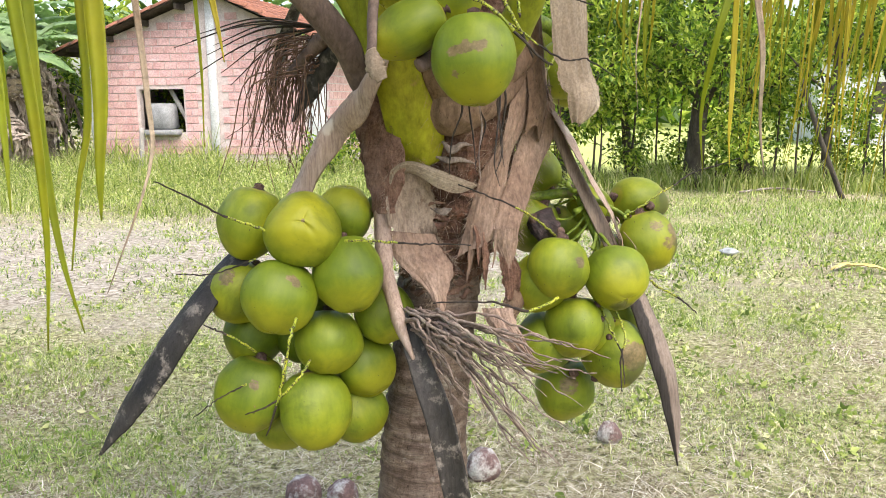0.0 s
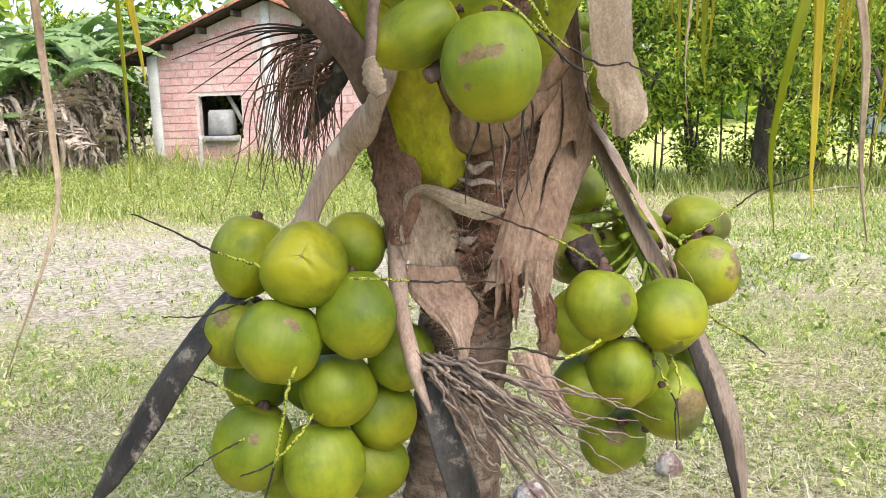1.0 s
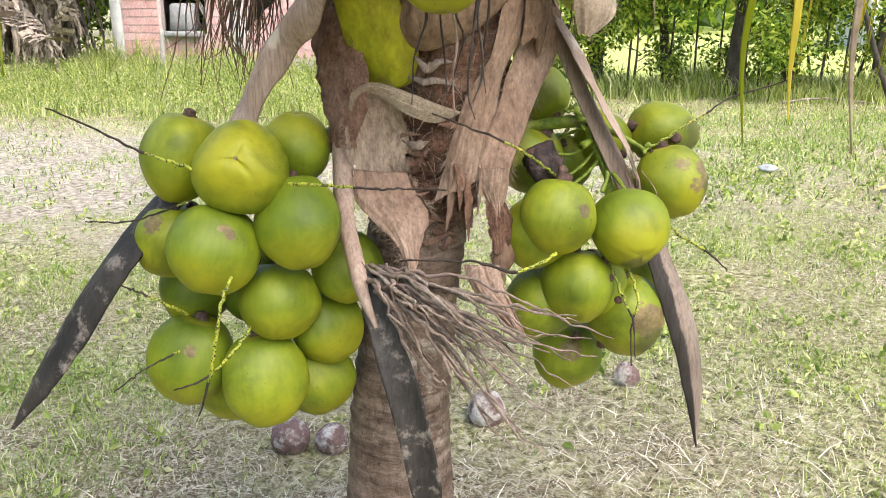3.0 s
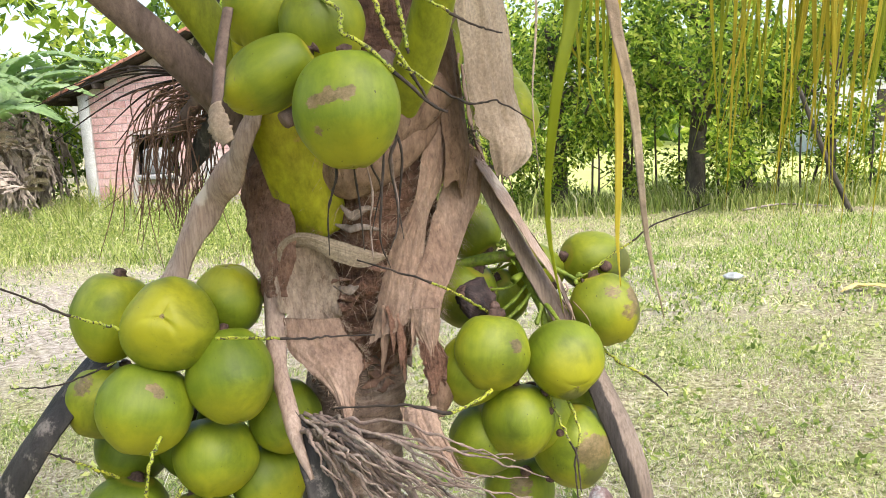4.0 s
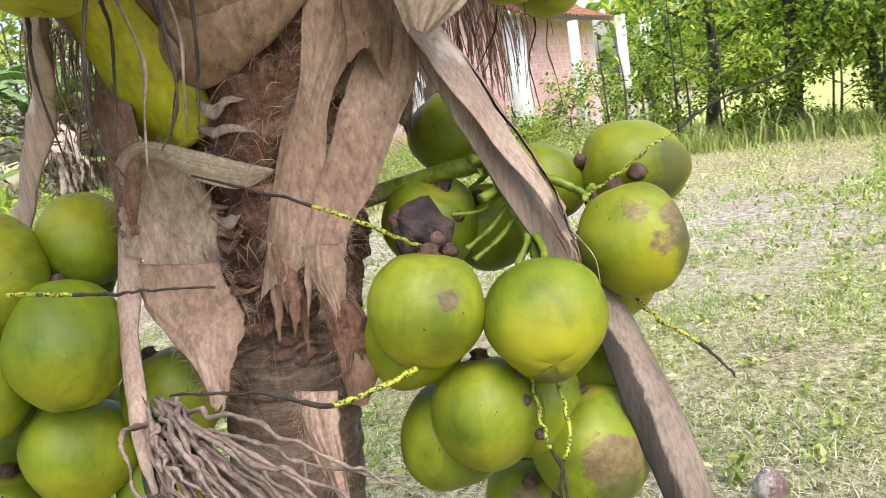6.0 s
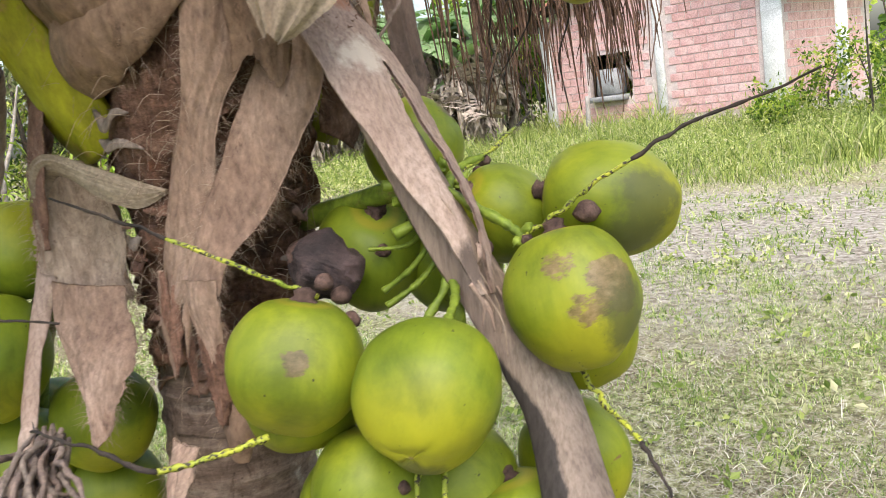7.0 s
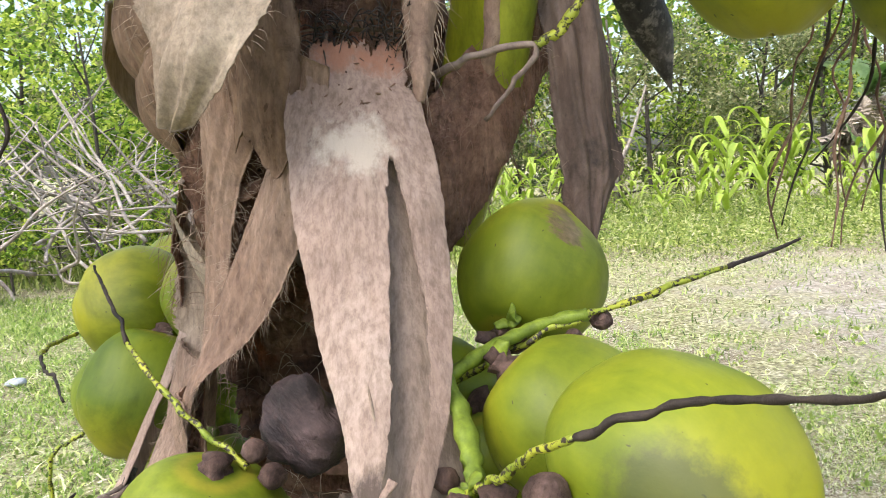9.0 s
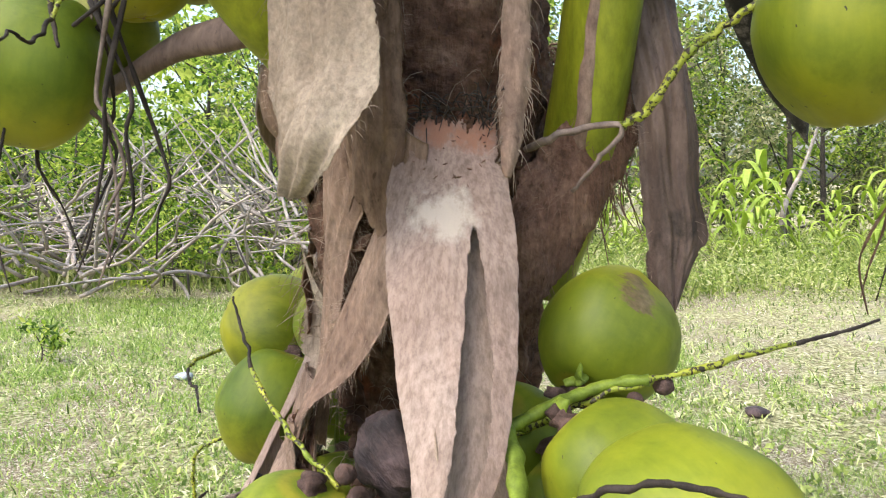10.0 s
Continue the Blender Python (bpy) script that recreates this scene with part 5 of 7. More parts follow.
# thin strands that hang from the two upper fruit clusters
rnd = random.Random(5)
for i in range(8):
    p = Vector((0.175 + rnd.uniform(-0.03, 0.06), -0.30 + rnd.uniform(-0.06, 0.10), 1.60))
    pts = [Vector((0.19 + rnd.uniform(-0.02, 0.02), -0.24 + rnd.uniform(-0.02, 0.02), 1.70)), p]
    for _ in range(4):
        p = p + Vector((rnd.uniform(-0.014, 0.012), rnd.uniform(-0.022, 0.018), -rnd.uniform(0.025, 0.07)))
        pts.append(p)
    part("hanging_strand", tube(pts, [0.0030, 0.0024, 0.0018, 0.0009], 26, 5, 0.6, i), M["dark_twig" if i % 4 else "twig"], palm)
for i in range(11):
    k = i / 11
    p = Vector((0.30 - 0.26 * k + rnd.uniform(-0.04, 0.04), 0.50 + 0.14 * rnd.random() + 0.12 * k, rnd.uniform(1.60, 1.64)))
    pts = [p]
    for _ in range(6):
        p = p + Vector((rnd.uniform(-0.018, 0.012), rnd.uniform(-0.02, 0.012), -rnd.uniform(0.02, 0.055)))
        pts.append(p)
    part("hanging_strand", tube(pts, [0.0022 if i % 3 == 0 else 0.0014, 0.0016, 0.0008], 26, 5, 0.7, i), M["dark_twig" if i % 3 == 0 else "rust"], palm)
geos = []
for i in range(190):
    k = rnd.random() ** 0.7
    o = Vector((-0.36 + 0.20 * k + rnd.uniform(-0.05, 0.05), 0.98 + 0.32 * k + rnd.uniform(-0.06, 0.06), 1.78 + rnd.uniform(-0.06, 0.06)))
    out = rnd.uniform(0.0, 0.14) * k
    p1 = o + Vector((out * 0.5, out * 0.8, 0.01))
    p2 = p1 + Vector((out * 0.4, out * 0.7, -rnd.uniform(0.12, 0.2)))
    p3 = p2 + Vector((rnd.uniform(-0.02, 0.03), rnd.uniform(-0.02, 0.03), -rnd.uniform(0.08, 0.26)))
    geos.append(tube([o, p1, p2, p3], [0.0030, 0.0030, 0.0024, 0.0012], 12, 4, 0.2, i))
part("dead_flower_stalk", tube([(0.10, 0.25, 1.85), (-0.02, 0.6, 1.95), (-0.2, 0.95, 1.88), (-0.24, 1.15, 1.78), (-0.12, 1.36, 1.76)], [0.03, 0.028, 0.024, 0.02, 0.01], 24, 9, 0.2, 5), M["petiole_grey"], palm, "dry brown flower stalk")
tagged(part("dead_flower_broom", merge(*geos), M["rust"], palm, "hanging broom of reddish-brown dead strands"), kind="stuff")

# old dry flower head spread before the trunk
for i in range(50):
    s = Vector((rnd.uniform(-0.025, 0.03), -0.150 + rnd.uniform(-0.02, 0.01), rnd.uniform(1.05, 1.10)))
    far = rnd.random()
    e = Vector((0.10 + 0.30 * far + rnd.uniform(-0.04, 0.04), -0.18 - rnd.uniform(0, 0.11), (1.05 - 0.24 * rnd.random() * (0.5 + far)) if i % 2 else 1.05 - 0.16 * rnd.random() * far))
    mid = s.lerp(e, 0.45) + Vector((0, -0.03, 0.025 + rnd.uniform(-0.02, 0.02)))
    m2 = s.lerp(e, 0.75) + Vector((rnd.uniform(-0.015, 0.015), -0.02, rnd.uniform(-0.01, 0.02)))
    line = [p + Vector((noise.noise((j * 0.8, i, 0)), noise.noise((j * 0.8, i, 5)), noise.noise((j * 0.8, i, 9)))) * 0.010 for j, p in enumerate(spline([s, mid, m2, e], 16))]
    tw = part("dry_flower_twig", tube(line, [0.0038, 0.0033, 0.0022, 0.0010], 44, 6, 0.9, i), M["twig" if i % 3 else "tail_bark"], palm)
    if i % 2:
        q = line[9] + Vector((rnd.uniform(0.02, 0.06), rnd.uniform(-0.04, 0.02), -rnd.uniform(0.02, 0.07)))
        part("side_twig", tube([line[9], line[9].lerp(q, 0.5) + Vector((0, -0.008, 0.006)), q], [0.0026, 0.002, 0.001], 14, 5, 0.6, i), M["twig"], tw)

# brown broom of dead flower strands at the side of the crown
geos = []
for i in range(100):
    o = Vector((-0.30 - rnd.random() * 0.10, 0.20 + rnd.uniform(-0.05, 0.08), 1.68 + rnd.uniform(-0.06, 0.05)))
    out = rnd.uniform(0.0, 0.17)
    b = o + Vector((-out * 0.7, rnd.uniform(-0.05, 0.12), -out * 0.2))
    c = b + Vector((-out * 0.35, rnd.uniform(-0.04, 0.06), -rnd.uniform(0.08, 0.16)))
    d = c + Vector((rnd.uniform(-0.05, 0.04), rnd.uniform(-0.04, 0.04), -rnd.uniform(0.03, 0.16)))
    geos.append(tube([o, b, c, d], [0.0020, 0.0018, 0.0015, 0.0008], 14, 4, 0.2, i))
tagged(part("dead_flower_broom", merge(*geos), M["rust"], palm, "hanging broom of brown dead strands"), kind="stuff")
part("dead_bract", strip([(-0.24, 0.16, 1.70), (-0.30, 0.20, 1.66), (-0.36, 0.22, 1.58), (-0.40, 0.22, 1.50)], [0.02, 0.035, 0.03, 0.003], (-0.3, -0.9, 0.2), -0.5, 0.004, 24, 8, 0.1, 0.004, 9), M["blade"], palm, "blackened small bract")
part("dead_flower_stalk", tube([(-0.08, 0.08, 1.66), (-0.18, 0.14, 1.72), (-0.28, 0.19, 1.72), (-0.40, 0.20, 1.62)], [0.03, 0.03, 0.026, 0.01], 20, 10, 0.2, 1), M["petiole_grey"], palm)
for i in range(9):
    o = Vector((-0.3, 0.18, 1.74))
    e = Vector((-0.55 - 0.12 * rnd.random(), 0.2 + rnd.uniform(-0.15, 0.1), 1.60 + 0.22 * rnd.random()))
    part("dead_strand", tube([o, o.lerp(e, 0.5) + Vector((0, 0, 0.03)), e], [0.0032, 0.0024, 0.0010], 14, 5, 0.3, i), M["dark_twig"], palm)

# bunch stalks
for pts, radii in (([(-0.07, 0.0, 1.34), (-0.17, -0.04, 1.26), (-0.22, -0.08, 1.12), (-0.27, -0.09, 0.95), (-0.28, -0.09, 0.80)], [0.024, 0.022, 0.018, 0.014, 0.008]),
                   ([(0.15, 0.16, 1.29), (0.27, 0.172, 1.315), (0.350, 0.168, 1.322), (0.372, 0.166, 1.285), (0.391, 0.162, 1.241), (0.408, 0.158, 1.19), (0.405, 0.15, 1.06), (0.39, 0.15, 0.9)], [0.014, 0.013, 0.012, 0.010, 0.008, 0.007, 0.006, 0.005]),
                   ([(0.08, -0.08, 1.75), (0.10, -0.2, 1.80), (0.12, -0.28, 1.74)], [0.024, 0.02, 0.014]),
                   ([(0.16, 0.25, 1.75), (0.26, 0.42, 1.75), (0.34, 0.54, 1.66)], [0.026, 0.02, 0.014])):
    part("bunch_stalk", tube(pts, radii, 24, 9, 0.12, 2), M["green_stalk"], palm, "thick green fruit stalk")
# short stalks that carry the fruits, and the scales where they part
for i, (pts, r) in enumerate([([(0.380, 0.166, 1.272), (0.352, 0.150, 1.238), (0.321, 0.130, 1.214)], 0.0050), ([(0.386, 0.164, 1.250), (0.362, 0.148, 1.222), (0.334, 0.12, 1.200)], 0.0055),
                              ([(0.388, 0.164, 1.262), (0.404, 0.150, 1.225), (0.396, 0.12, 1.190)], 0.0055), ([(0.392, 0.164, 1.25), (0.424, 0.14, 1.215), (0.445, 0.10, 1.195)], 0.0055),
                              ([(0.356, 0.170, 1.315), (0.330, 0.19, 1.300), (0.300, 0.21, 1.285)], 0.0045), ([(0.372, 0.168, 1.29), (0.340, 0.160, 1.262), (0.305, 0.13, 1.262)], 0.0040),
                              ([(0.352, 0.130, 1.280), (0.380, 0.176, 1.300), (0.354, 0.222, 1.318), (0.334, 0.252, 1.327), (0.328, 0.282, 1.336), (0.332, 0.312, 1.341)], 0.0078),
                              ([(0.345, 0.130, 1.335), (0.380, 0.185, 1.322), (0.402, 0.200, 1.302), (0.438, 0.205, 1.284), (0.466, 0.206, 1.268), (0.474, 0.203, 1.262)], 0.0085)]):
    part("fruit_stalk", tube(pts, [r * 1.15, r * 0.85, r, r * 0.8, r * 1.1], 30, 9, 0.45, i, 0.75), M["green_stalk"], palm, "knobbly green fruit stalk")
for i in range(16):
    r3 = random.Random(i)
    c = Vector([(0.355, 0.165, 1.318), (0.312, 0.245, 1.332), (0.360, 0.232, 1.318), (0.476, 0.200, 1.262)][i % 4]) + Vector((r3.uniform(-0.012, 0.012), r3.uniform(-0.014, 0.014), r3.uniform(-0.010, 0.010)))
    d = Vector((r3.uniform(0.1, 1), r3.uniform(-1, 1), r3.uniform(-0.8, 0.8))).normalized() * r3.uniform(0.012, 0.024)
    part("stalk_scale", strip([c, c + d * 0.5 + Vector((0.002, 0, 0.002)), c + d], [0.004, 0.008, 0.001], (0.8, -0.4, 0.4), -0.5, 0.001, 14, 6, 0.2, 0.001, i), M["green_stalk" if i % 3 else "calyx"], palm)

# fronds: the leaf stalk above, with leaflets that hang from it
def frond(pts, leaflets, matname, label):
    fr = part("frond", tube(pts, [0.022, 0.016, 0.008], 30, 8, 0, 1), M["petiole"], palm, label)
    for i, (lp, w) in enumerate(leaflets):
        a, c = Vector(lp[0]), Vector(lp[1])
        lp = [a, a.lerp(c, 0.35), a.lerp(c, 0.7)] + lp[1:]
        mn = matname if not isinstance(matname, list) else matname[i % len(matname)]
        part("leaflet", strip(lp, [w * 0.7, w * 0.9, w, w * 0.95, w * 0.75, w * 0.4, w * 0.06], (0.25 * math.sin(i * 2.1), -1, 0.1 * math.sin(i)), 0.35, 0.0006, 26 if len(leaflets) < 50 else 12, 4, 0.03, 0.0, i), M[mn], fr)


lf = []
lf.append(([(-0.24, -1.03, 2.05), (-0.253, -1.038, 1.698), (-0.224, -1.06, 1.546), (-0.212, -1.074, 1.405), (-0.215, -1.088, 1.274)], 0.010))
lf.append(([(-0.25, -0.97, 2.08), (-0.271, -0.988, 1.705), (-0.247, -1.019, 1.512), (-0.221, -1.039, 1.379), (-0.192, -1.05, 1.285)], 0.009))
lf.append(([(-0.20, -0.98, 2.08), (-0.196, -0.996, 1.702), (-0.181, -1.021, 1.545), (-0.19, -1.039, 1.46), (-0.196, -1.058, 1.363)], 0.008))
lf.append(([(-0.17, -1.03, 2.06), (-0.144, -1.049, 1.693), (-0.132, -1.068, 1.576), (-0.134, -1.080, 1.48), (-0.134, -1.086, 1.428)], 0.013))
lf.append(([(-0.18, -0.90, 2.10), (-0.173, -0.917, 1.712), (-0.151, -0.94, 1.564), (-0.146, -0.956, 1.474), (-0.195, -0.993, 1.32)], 0.005))
lf.append(([(-0.14, -0.84, 2.12), (-0.122, -0.855, 1.718), (-0.108, -0.875, 1.593), (-0.103, -0.891, 1.498)], 0.004))
lf.append(([(-0.10, -0.88, 2.10), (-0.079, -0.899, 1.711), (-0.066, -0.908, 1.65), (-0.057, -0.915, 1.605)], 0.006))
lf.append(([(-0.26, -1.1, 2.03), (-0.234, -1.103, 1.607), (-0.222, -1.115, 1.52), (-0.213, -1.129, 1.439)], 0.008))
lf.append(([(-0.30, -1.0, 2.06), (-0.31, -1.01, 1.72), (-0.29, -1.02, 1.60), (-0.28, -1.03, 1.50)], 0.010))
frond([(0.02, -0.1, 2.15), (-0.10, -0.55, 2.22), (-0.22, -1.15, 2.02)], lf, ["leaflet", "leaflet", "leaflet", "leaflet", "dry_leaflet", "leaflet", "yellow_leaflet", "leaflet", "leaflet"], "green arching frond with hanging leaflets")
frond([(0.3, -0.15, 2.1), (0.45, -0.5, 2.2), (0.58, -1.15, 2.0)], [
    ([(0.54, -1.04, 2.03), (0.531, -1.051, 1.67), (0.518, -1.054, 1.61), (0.509, -1.035, 1.54), (0.515, -1.02, 1.478)], 0.0042),
    ([(0.55, -1.08, 2.02), (0.548, -1.079, 1.665), (0.559, -1.066, 1.60), (0.565, -1.04, 1.53), (0.575, -1.024, 1.475)], 0.0035),
    ([(0.556, -0.92, 2.05), (0.554, -0.923, 1.599), (0.552, -0.936, 1.546), (0.55, -0.944, 1.513), (0.551, -0.952, 1.48)], 0.0032),
    ([(0.47, -0.52, 2.18), (0.47, -0.53, 1.72), (0.462, -0.54, 1.62), (0.468, -0.55, 1.52)], 0.0018),
], ["leaflet", "dry_leaflet", "yellow_leaflet", "dry_leaflet"], "frond with long drooping leaflets")
lf = []
for i in range(104):
    x = 0.84 + 0.98 * (i / 103) ** 0.8 + rnd.uniform(-0.03, 0.03)
    y = 0.85 + 0.2 * (x - 0.7) + rnd.uniform(-0.15, 0.15)
    l = rnd.uniform(0.30, 0.80) * (0.55 + 0.45 * min(1, (x - 0.6)))
    zt = 2.12 - 0.04 * (x - 0.7)
    lean = rnd.uniform(-0.10, 0.02)
    lf.append(([(x, y, zt), (x + lean * 0.3, y, zt - 0.25), (x + lean * 0.8, y, zt - 0.25 - l * 0.5), (x + lean * 1.4, y, zt - 0.25 - l)], rnd.uniform(0.0035, 0.0075)))
frond([(0.2, 0.25, 2.15), (0.9, 0.85, 2.22), (1.8, 1.1, 2.05)], lf, ["yellow_leaflet", "leaflet", "yellow_leaflet", "yellow_leaflet", "leaflet"], "yellowing frond with a fringe of leaflets")
lf = []
for i in range(9):
    x, y = 0.45 + 0.40 * i / 24, 0.9 + 0.7 * i / 24
    l = rnd.uniform(0.2, 0.45)
    lf.append(([(x, y, 2.15), (x, y, 1.95), (x + rnd.uniform(-0.03, 0.03), y, 1.95 - l * 0.6), (x + rnd.uniform(-0.05, 0.05), y, 1.95 - l)], 0.007))
frond([(0.15, 0.3, 2.1), (0.4, 0.9, 2.25), (0.85, 1.8, 2.1)], lf, ["leaflet", "leaflet", "yellow_leaflet"], "green frond behind the crown")
# unseen fronds overhead, added to shade the crown; leaflet width sets how much
for num, a in enumerate((150, 205, 100, 250, 305, 20, 60, 125, 178, 228, 275, 340, 0)):
    c, s = math.cos(radians(a)), math.sin(radians(a))
    lf = []
    for i in range(26):
        k = 0.35 + 1.5 * i / 25
        p = Vector((c * k, s * k, 2.55 + (0.35 + 0.3 * (num % 3)) * math.sin(k * 1.3)))
        for sg in (-1, 1):
            q = Vector((-s * sg, c * sg, 0))
            lf.append(([p, p + q * 0.18 + Vector((0, 0, 0.03)), p + q * 0.36 + Vector((c * 0.1, s * 0.1, -0.10)), p + q * 0.46 + Vector((c * 0.16, s * 0.16, -0.28))], 0.020))
    hh = 0.3 * (num % 3)
    frond([(0.05, 0.03, 2.0), (c * 0.6, s * 0.6, 2.75 + hh * 0.7), (c * 1.3, s * 1.3, 2.9 + hh), (c * 1.9, s * 1.9, 2.75 + hh * 0.6)], lf, "leaflet", "green frond over the palm, out of view, added for its shade")


# ---- coconuts ----
SMUDGES = {
    (0.512, 0.318, 1.284): [((0.92, -0.38, 0.02), 0.050), ((0.6, -0.5, -0.6), 0.05)],
    (0.531, 0.206, 1.200): [((0.95, -0.1, -0.1), 0.05)],
    (0.453, 0.054, 1.136): [((0.2, -0.5, -0.8), 0.035)],
    (0.457, 0.155, 0.919): [((0.6, -0.7, -0.4), 0.05)],
}
SCARS = {
    (0.317, 0.000, 1.167): [((0.78, -0.55, 0.31), 0.017, 1.0)],
    (0.457, 0.155, 0.919): [((0.54, -0.82, 0.19), 0.042, 1.1), ((0.85, -0.5, 0.15), 0.035, 1.0)],
    (0.531, 0.206, 1.200): [((0.90, -0.27, 0.33), 0.036, 1.0), ((0.25, -0.69, 0.68), 0.022, 0.7), ((0.70, -0.71, 0.07), 0.022, 0.75)],
    (0.175, -0.329, 1.629): [((-0.42 + 0.11 * k, -0.92, 0.14 + 0.05 * (k % 2) + 0.02 * k), 0.009 if k % 3 else 0.014, 1.0) for k in range(8)] + [((-0.34, -0.88, -0.34), 0.008, 1.0), ((-0.30, -0.88, -0.38), 0.007, 1.0)],
    (-0.281, -0.225, 1.130): [((0.62, -0.48, 0.62), 0.012, 1.0), ((0.70, -0.5, 0.52), 0.014, 0.9), ((0.55, -0.55, 0.66), 0.010, 0.9)],
    (-0.408, -0.150, 1.122): [((-0.02, -0.78, 0.63), 0.026, 0.85)],
    (-0.385, -0.158, 0.877): [((0.41, -0.75, 0.52), 0.016, 0.8)],
    (0.329, 0.230, 0.791): [((0.19, -0.88, 0.43), 0.030, 0.8)],
    (0.245, 0.285, 1.362): [((0.57, 0.34, 0.75), 0.028, 0.8)],
}


def coconut(centre, r, ratio, tip, group, label, seed, cap="calyx"):
    sides, n = 72, 44
    h = r * ratio
    v, f = [], []
    for i in range(n + 1):
        th = math.pi * i / n
        zz = math.cos(th)
        rad = math.sin(th) ** 0.88
        low = max(0.0, -zz)
        rad *= 1.02 - 0.19 * low ** 1.8
        z = zz * h + 0.07 * h * math.exp(-((th - math.pi) / 0.20) ** 2) - 0.03 * h * math.exp(-((th - math.pi) / 0.06) ** 2)
        if zz > 0.86:
            z -= (zz - 0.86) * h * 0.45
        for k in range(sides):
            a = 2 * math.pi * k / sides
            q = r * rad * (1 + 0.066 * math.cos(3 * a + seed) * (0.62 + 0.8 * low ** 1.5 + 1.0 * low ** 6) + 0.055 * noise.noise((math.cos(a) * 1.2 + seed, math.sin(a) * 1.2, zz * 1.2)) + 0.012 * noise.noise((math.cos(a) * 4 + seed, math.sin(a) * 4, zz * 4)))
            fold = math.exp(-((math.pi - th) / 0.5) ** 2) * (0.35 * math.exp(-(math.sin(1.5 * a + seed) / 0.22) ** 2) + 0.75 * math.exp(-((math.cos(a * 0.5 + seed) / 0.10) ** 2)))
            q *= 1 - 0.10 * fold
            v.append((q * math.cos(a), q * math.sin(a), z + 0.05 * h * fold))
    for i in range(n):
        for k in range(sides):
            f.append((i * sides + k, (i + 1) * sides + k, (i + 1) * sides + (k + 1) % sides, i * sides + (k + 1) % sides))
    ob = part("coconut", (v, f), M["nut"])
    turn = (-Vector(tip)).to_track_quat('Z', 'Y').to_matrix().to_4x4()
    ob.matrix_world = Matrix.Translation(centre) @ turn @ pose(0, 0, 0, 0, 0, seed * 77)
    tagged(ob, label, "coconut", group)
    ths = [math.pi * (j // sides) / n for j in range(len(v))]
    for name, vals in (("ripe", [max(0.0, -math.cos(th)) for th in ths]), ("ring", [max(0.0, 1 - abs(th - 0.30) / 0.16) for th in ths])):
        ob.data.attributes.new(name, 'FLOAT', 'POINT').data.foreach_set("value", vals)
    # rubbed brown places, by their direction from the middle and their width
    at = ob.data.attributes.new("scar", 'FLOAT', 'POINT')
    inv = ob.matrix_world.to_3x3().inverted()
    vals = np.zeros(len(v))
    for d, w, hgt in SCARS.get(tuple(centre), ()):
        dd = inv @ Vector(d).normalized()
        for j, q in enumerate(v):
            vals[j] = max(vals[j], 0.38 * max(0.0, 1 - (Vector(q).normalized().angle(dd) * r / w) ** 4) * hgt)
    for j, q in enumerate(v):
        if math.hypot(q[0], q[1]) < 0.005 and q[2] < 0:
            vals[j] = 0.36
    at.data.foreach_set("value", vals.astype(np.float32))
    sm = ob.data.attributes.new("smudge", 'FLOAT', 'POINT')
    vals = np.zeros(len(v))
    for d, w in SMUDGES.get(tuple(centre), ()):
        dd = inv @ Vector(d).normalized()
        for j, q in enumerate(v):
            vals[j] = max(vals[j], 0.62 * max(0.0, 1 - (Vector(q).normalized().angle(dd) * r / w) ** 2))
    sm.data.foreach_set("value", vals.astype(np.float32))
    # overlapping woody scales where the fruit hangs
    top = h * 0.93
    big = 1.55 if centre[2] == 1.362 else 1.0
    g = lathe([(0.004, top + 0.014), (0.012, top + 0.010), (r * 0.14 * big, top + 0.004), (r * 0.22 * big, top - 0.002 * big), (r * 0.26 * big, top - 0.006 * big), (r * 0.18 * big, top - 0.010 * big)], 24,
              lambda a, s: 1 + (0.26 * math.cos(3 * a + seed) + 0.12 * math.cos(5 * a) + 0.08 * math.cos(11 * a)) * s)
    g = (g[0], [tuple(reversed(q)) for q in g[1]])
    part("calyx", g, M[cap], ob, "brown woody cap")
    return ob


def bunch(grp, lab):
    """A function that hangs one coconut after another in a bunch."""
    count = itertools.count(len(grp))
    return lambda c, r, ratio, tip: coconut(c, r, ratio, tip, grp, lab, next(count))


full_bunch = bunch("coconuts of the full yellowish bunch", "plump yellow-green coconut in a hanging bunch")
full_bunch((-0.370, -0.156, 1.283), 0.072, 1.20, (-0.25, -0.15, -0.95))
full_bunch((-0.227, -0.196, 1.275), 0.083, 1.00, (0.30, -0.85, 0.42))
full_bunch((-0.169, -0.077, 1.296), 0.064, 1.08, (0.1, -0.1, 1.0))
full_bunch((-0.134, -0.167, 1.174), 0.078, 1.14, (0.25, -0.30, -0.92))
full_bunch((-0.408, -0.150, 1.122), 0.073, 1.05, (-0.5, -0.3, -0.8))
full_bunch((-0.281, -0.225, 1.130), 0.084, 1.00, (-0.05, -0.42, -0.90))
full_bunch((-0.405, -0.085, 1.000), 0.072, 1.10, (-0.3, -0.2, -0.9))
full_bunch((-0.202, -0.135, 1.005), 0.079, 0.98, (0.05, -0.32, -0.95))
full_bunch((-0.141, -0.045, 0.921), 0.074, 1.06, (0.62, -0.3, -0.7))
full_bunch((-0.385, -0.158, 0.877), 0.082, 1.15, (-0.25, -0.15, -0.95))
full_bunch((-0.231, -0.158, 0.848), 0.081, 1.19, (0.15, -0.15, -0.97))
full_bunch((-0.168, -0.035, 0.800), 0.074, 1.05, (0.3, 0.1, -0.95))
full_bunch((-0.350, -0.060, 0.775), 0.072, 1.05, (-0.1, 0.0, -1.0))
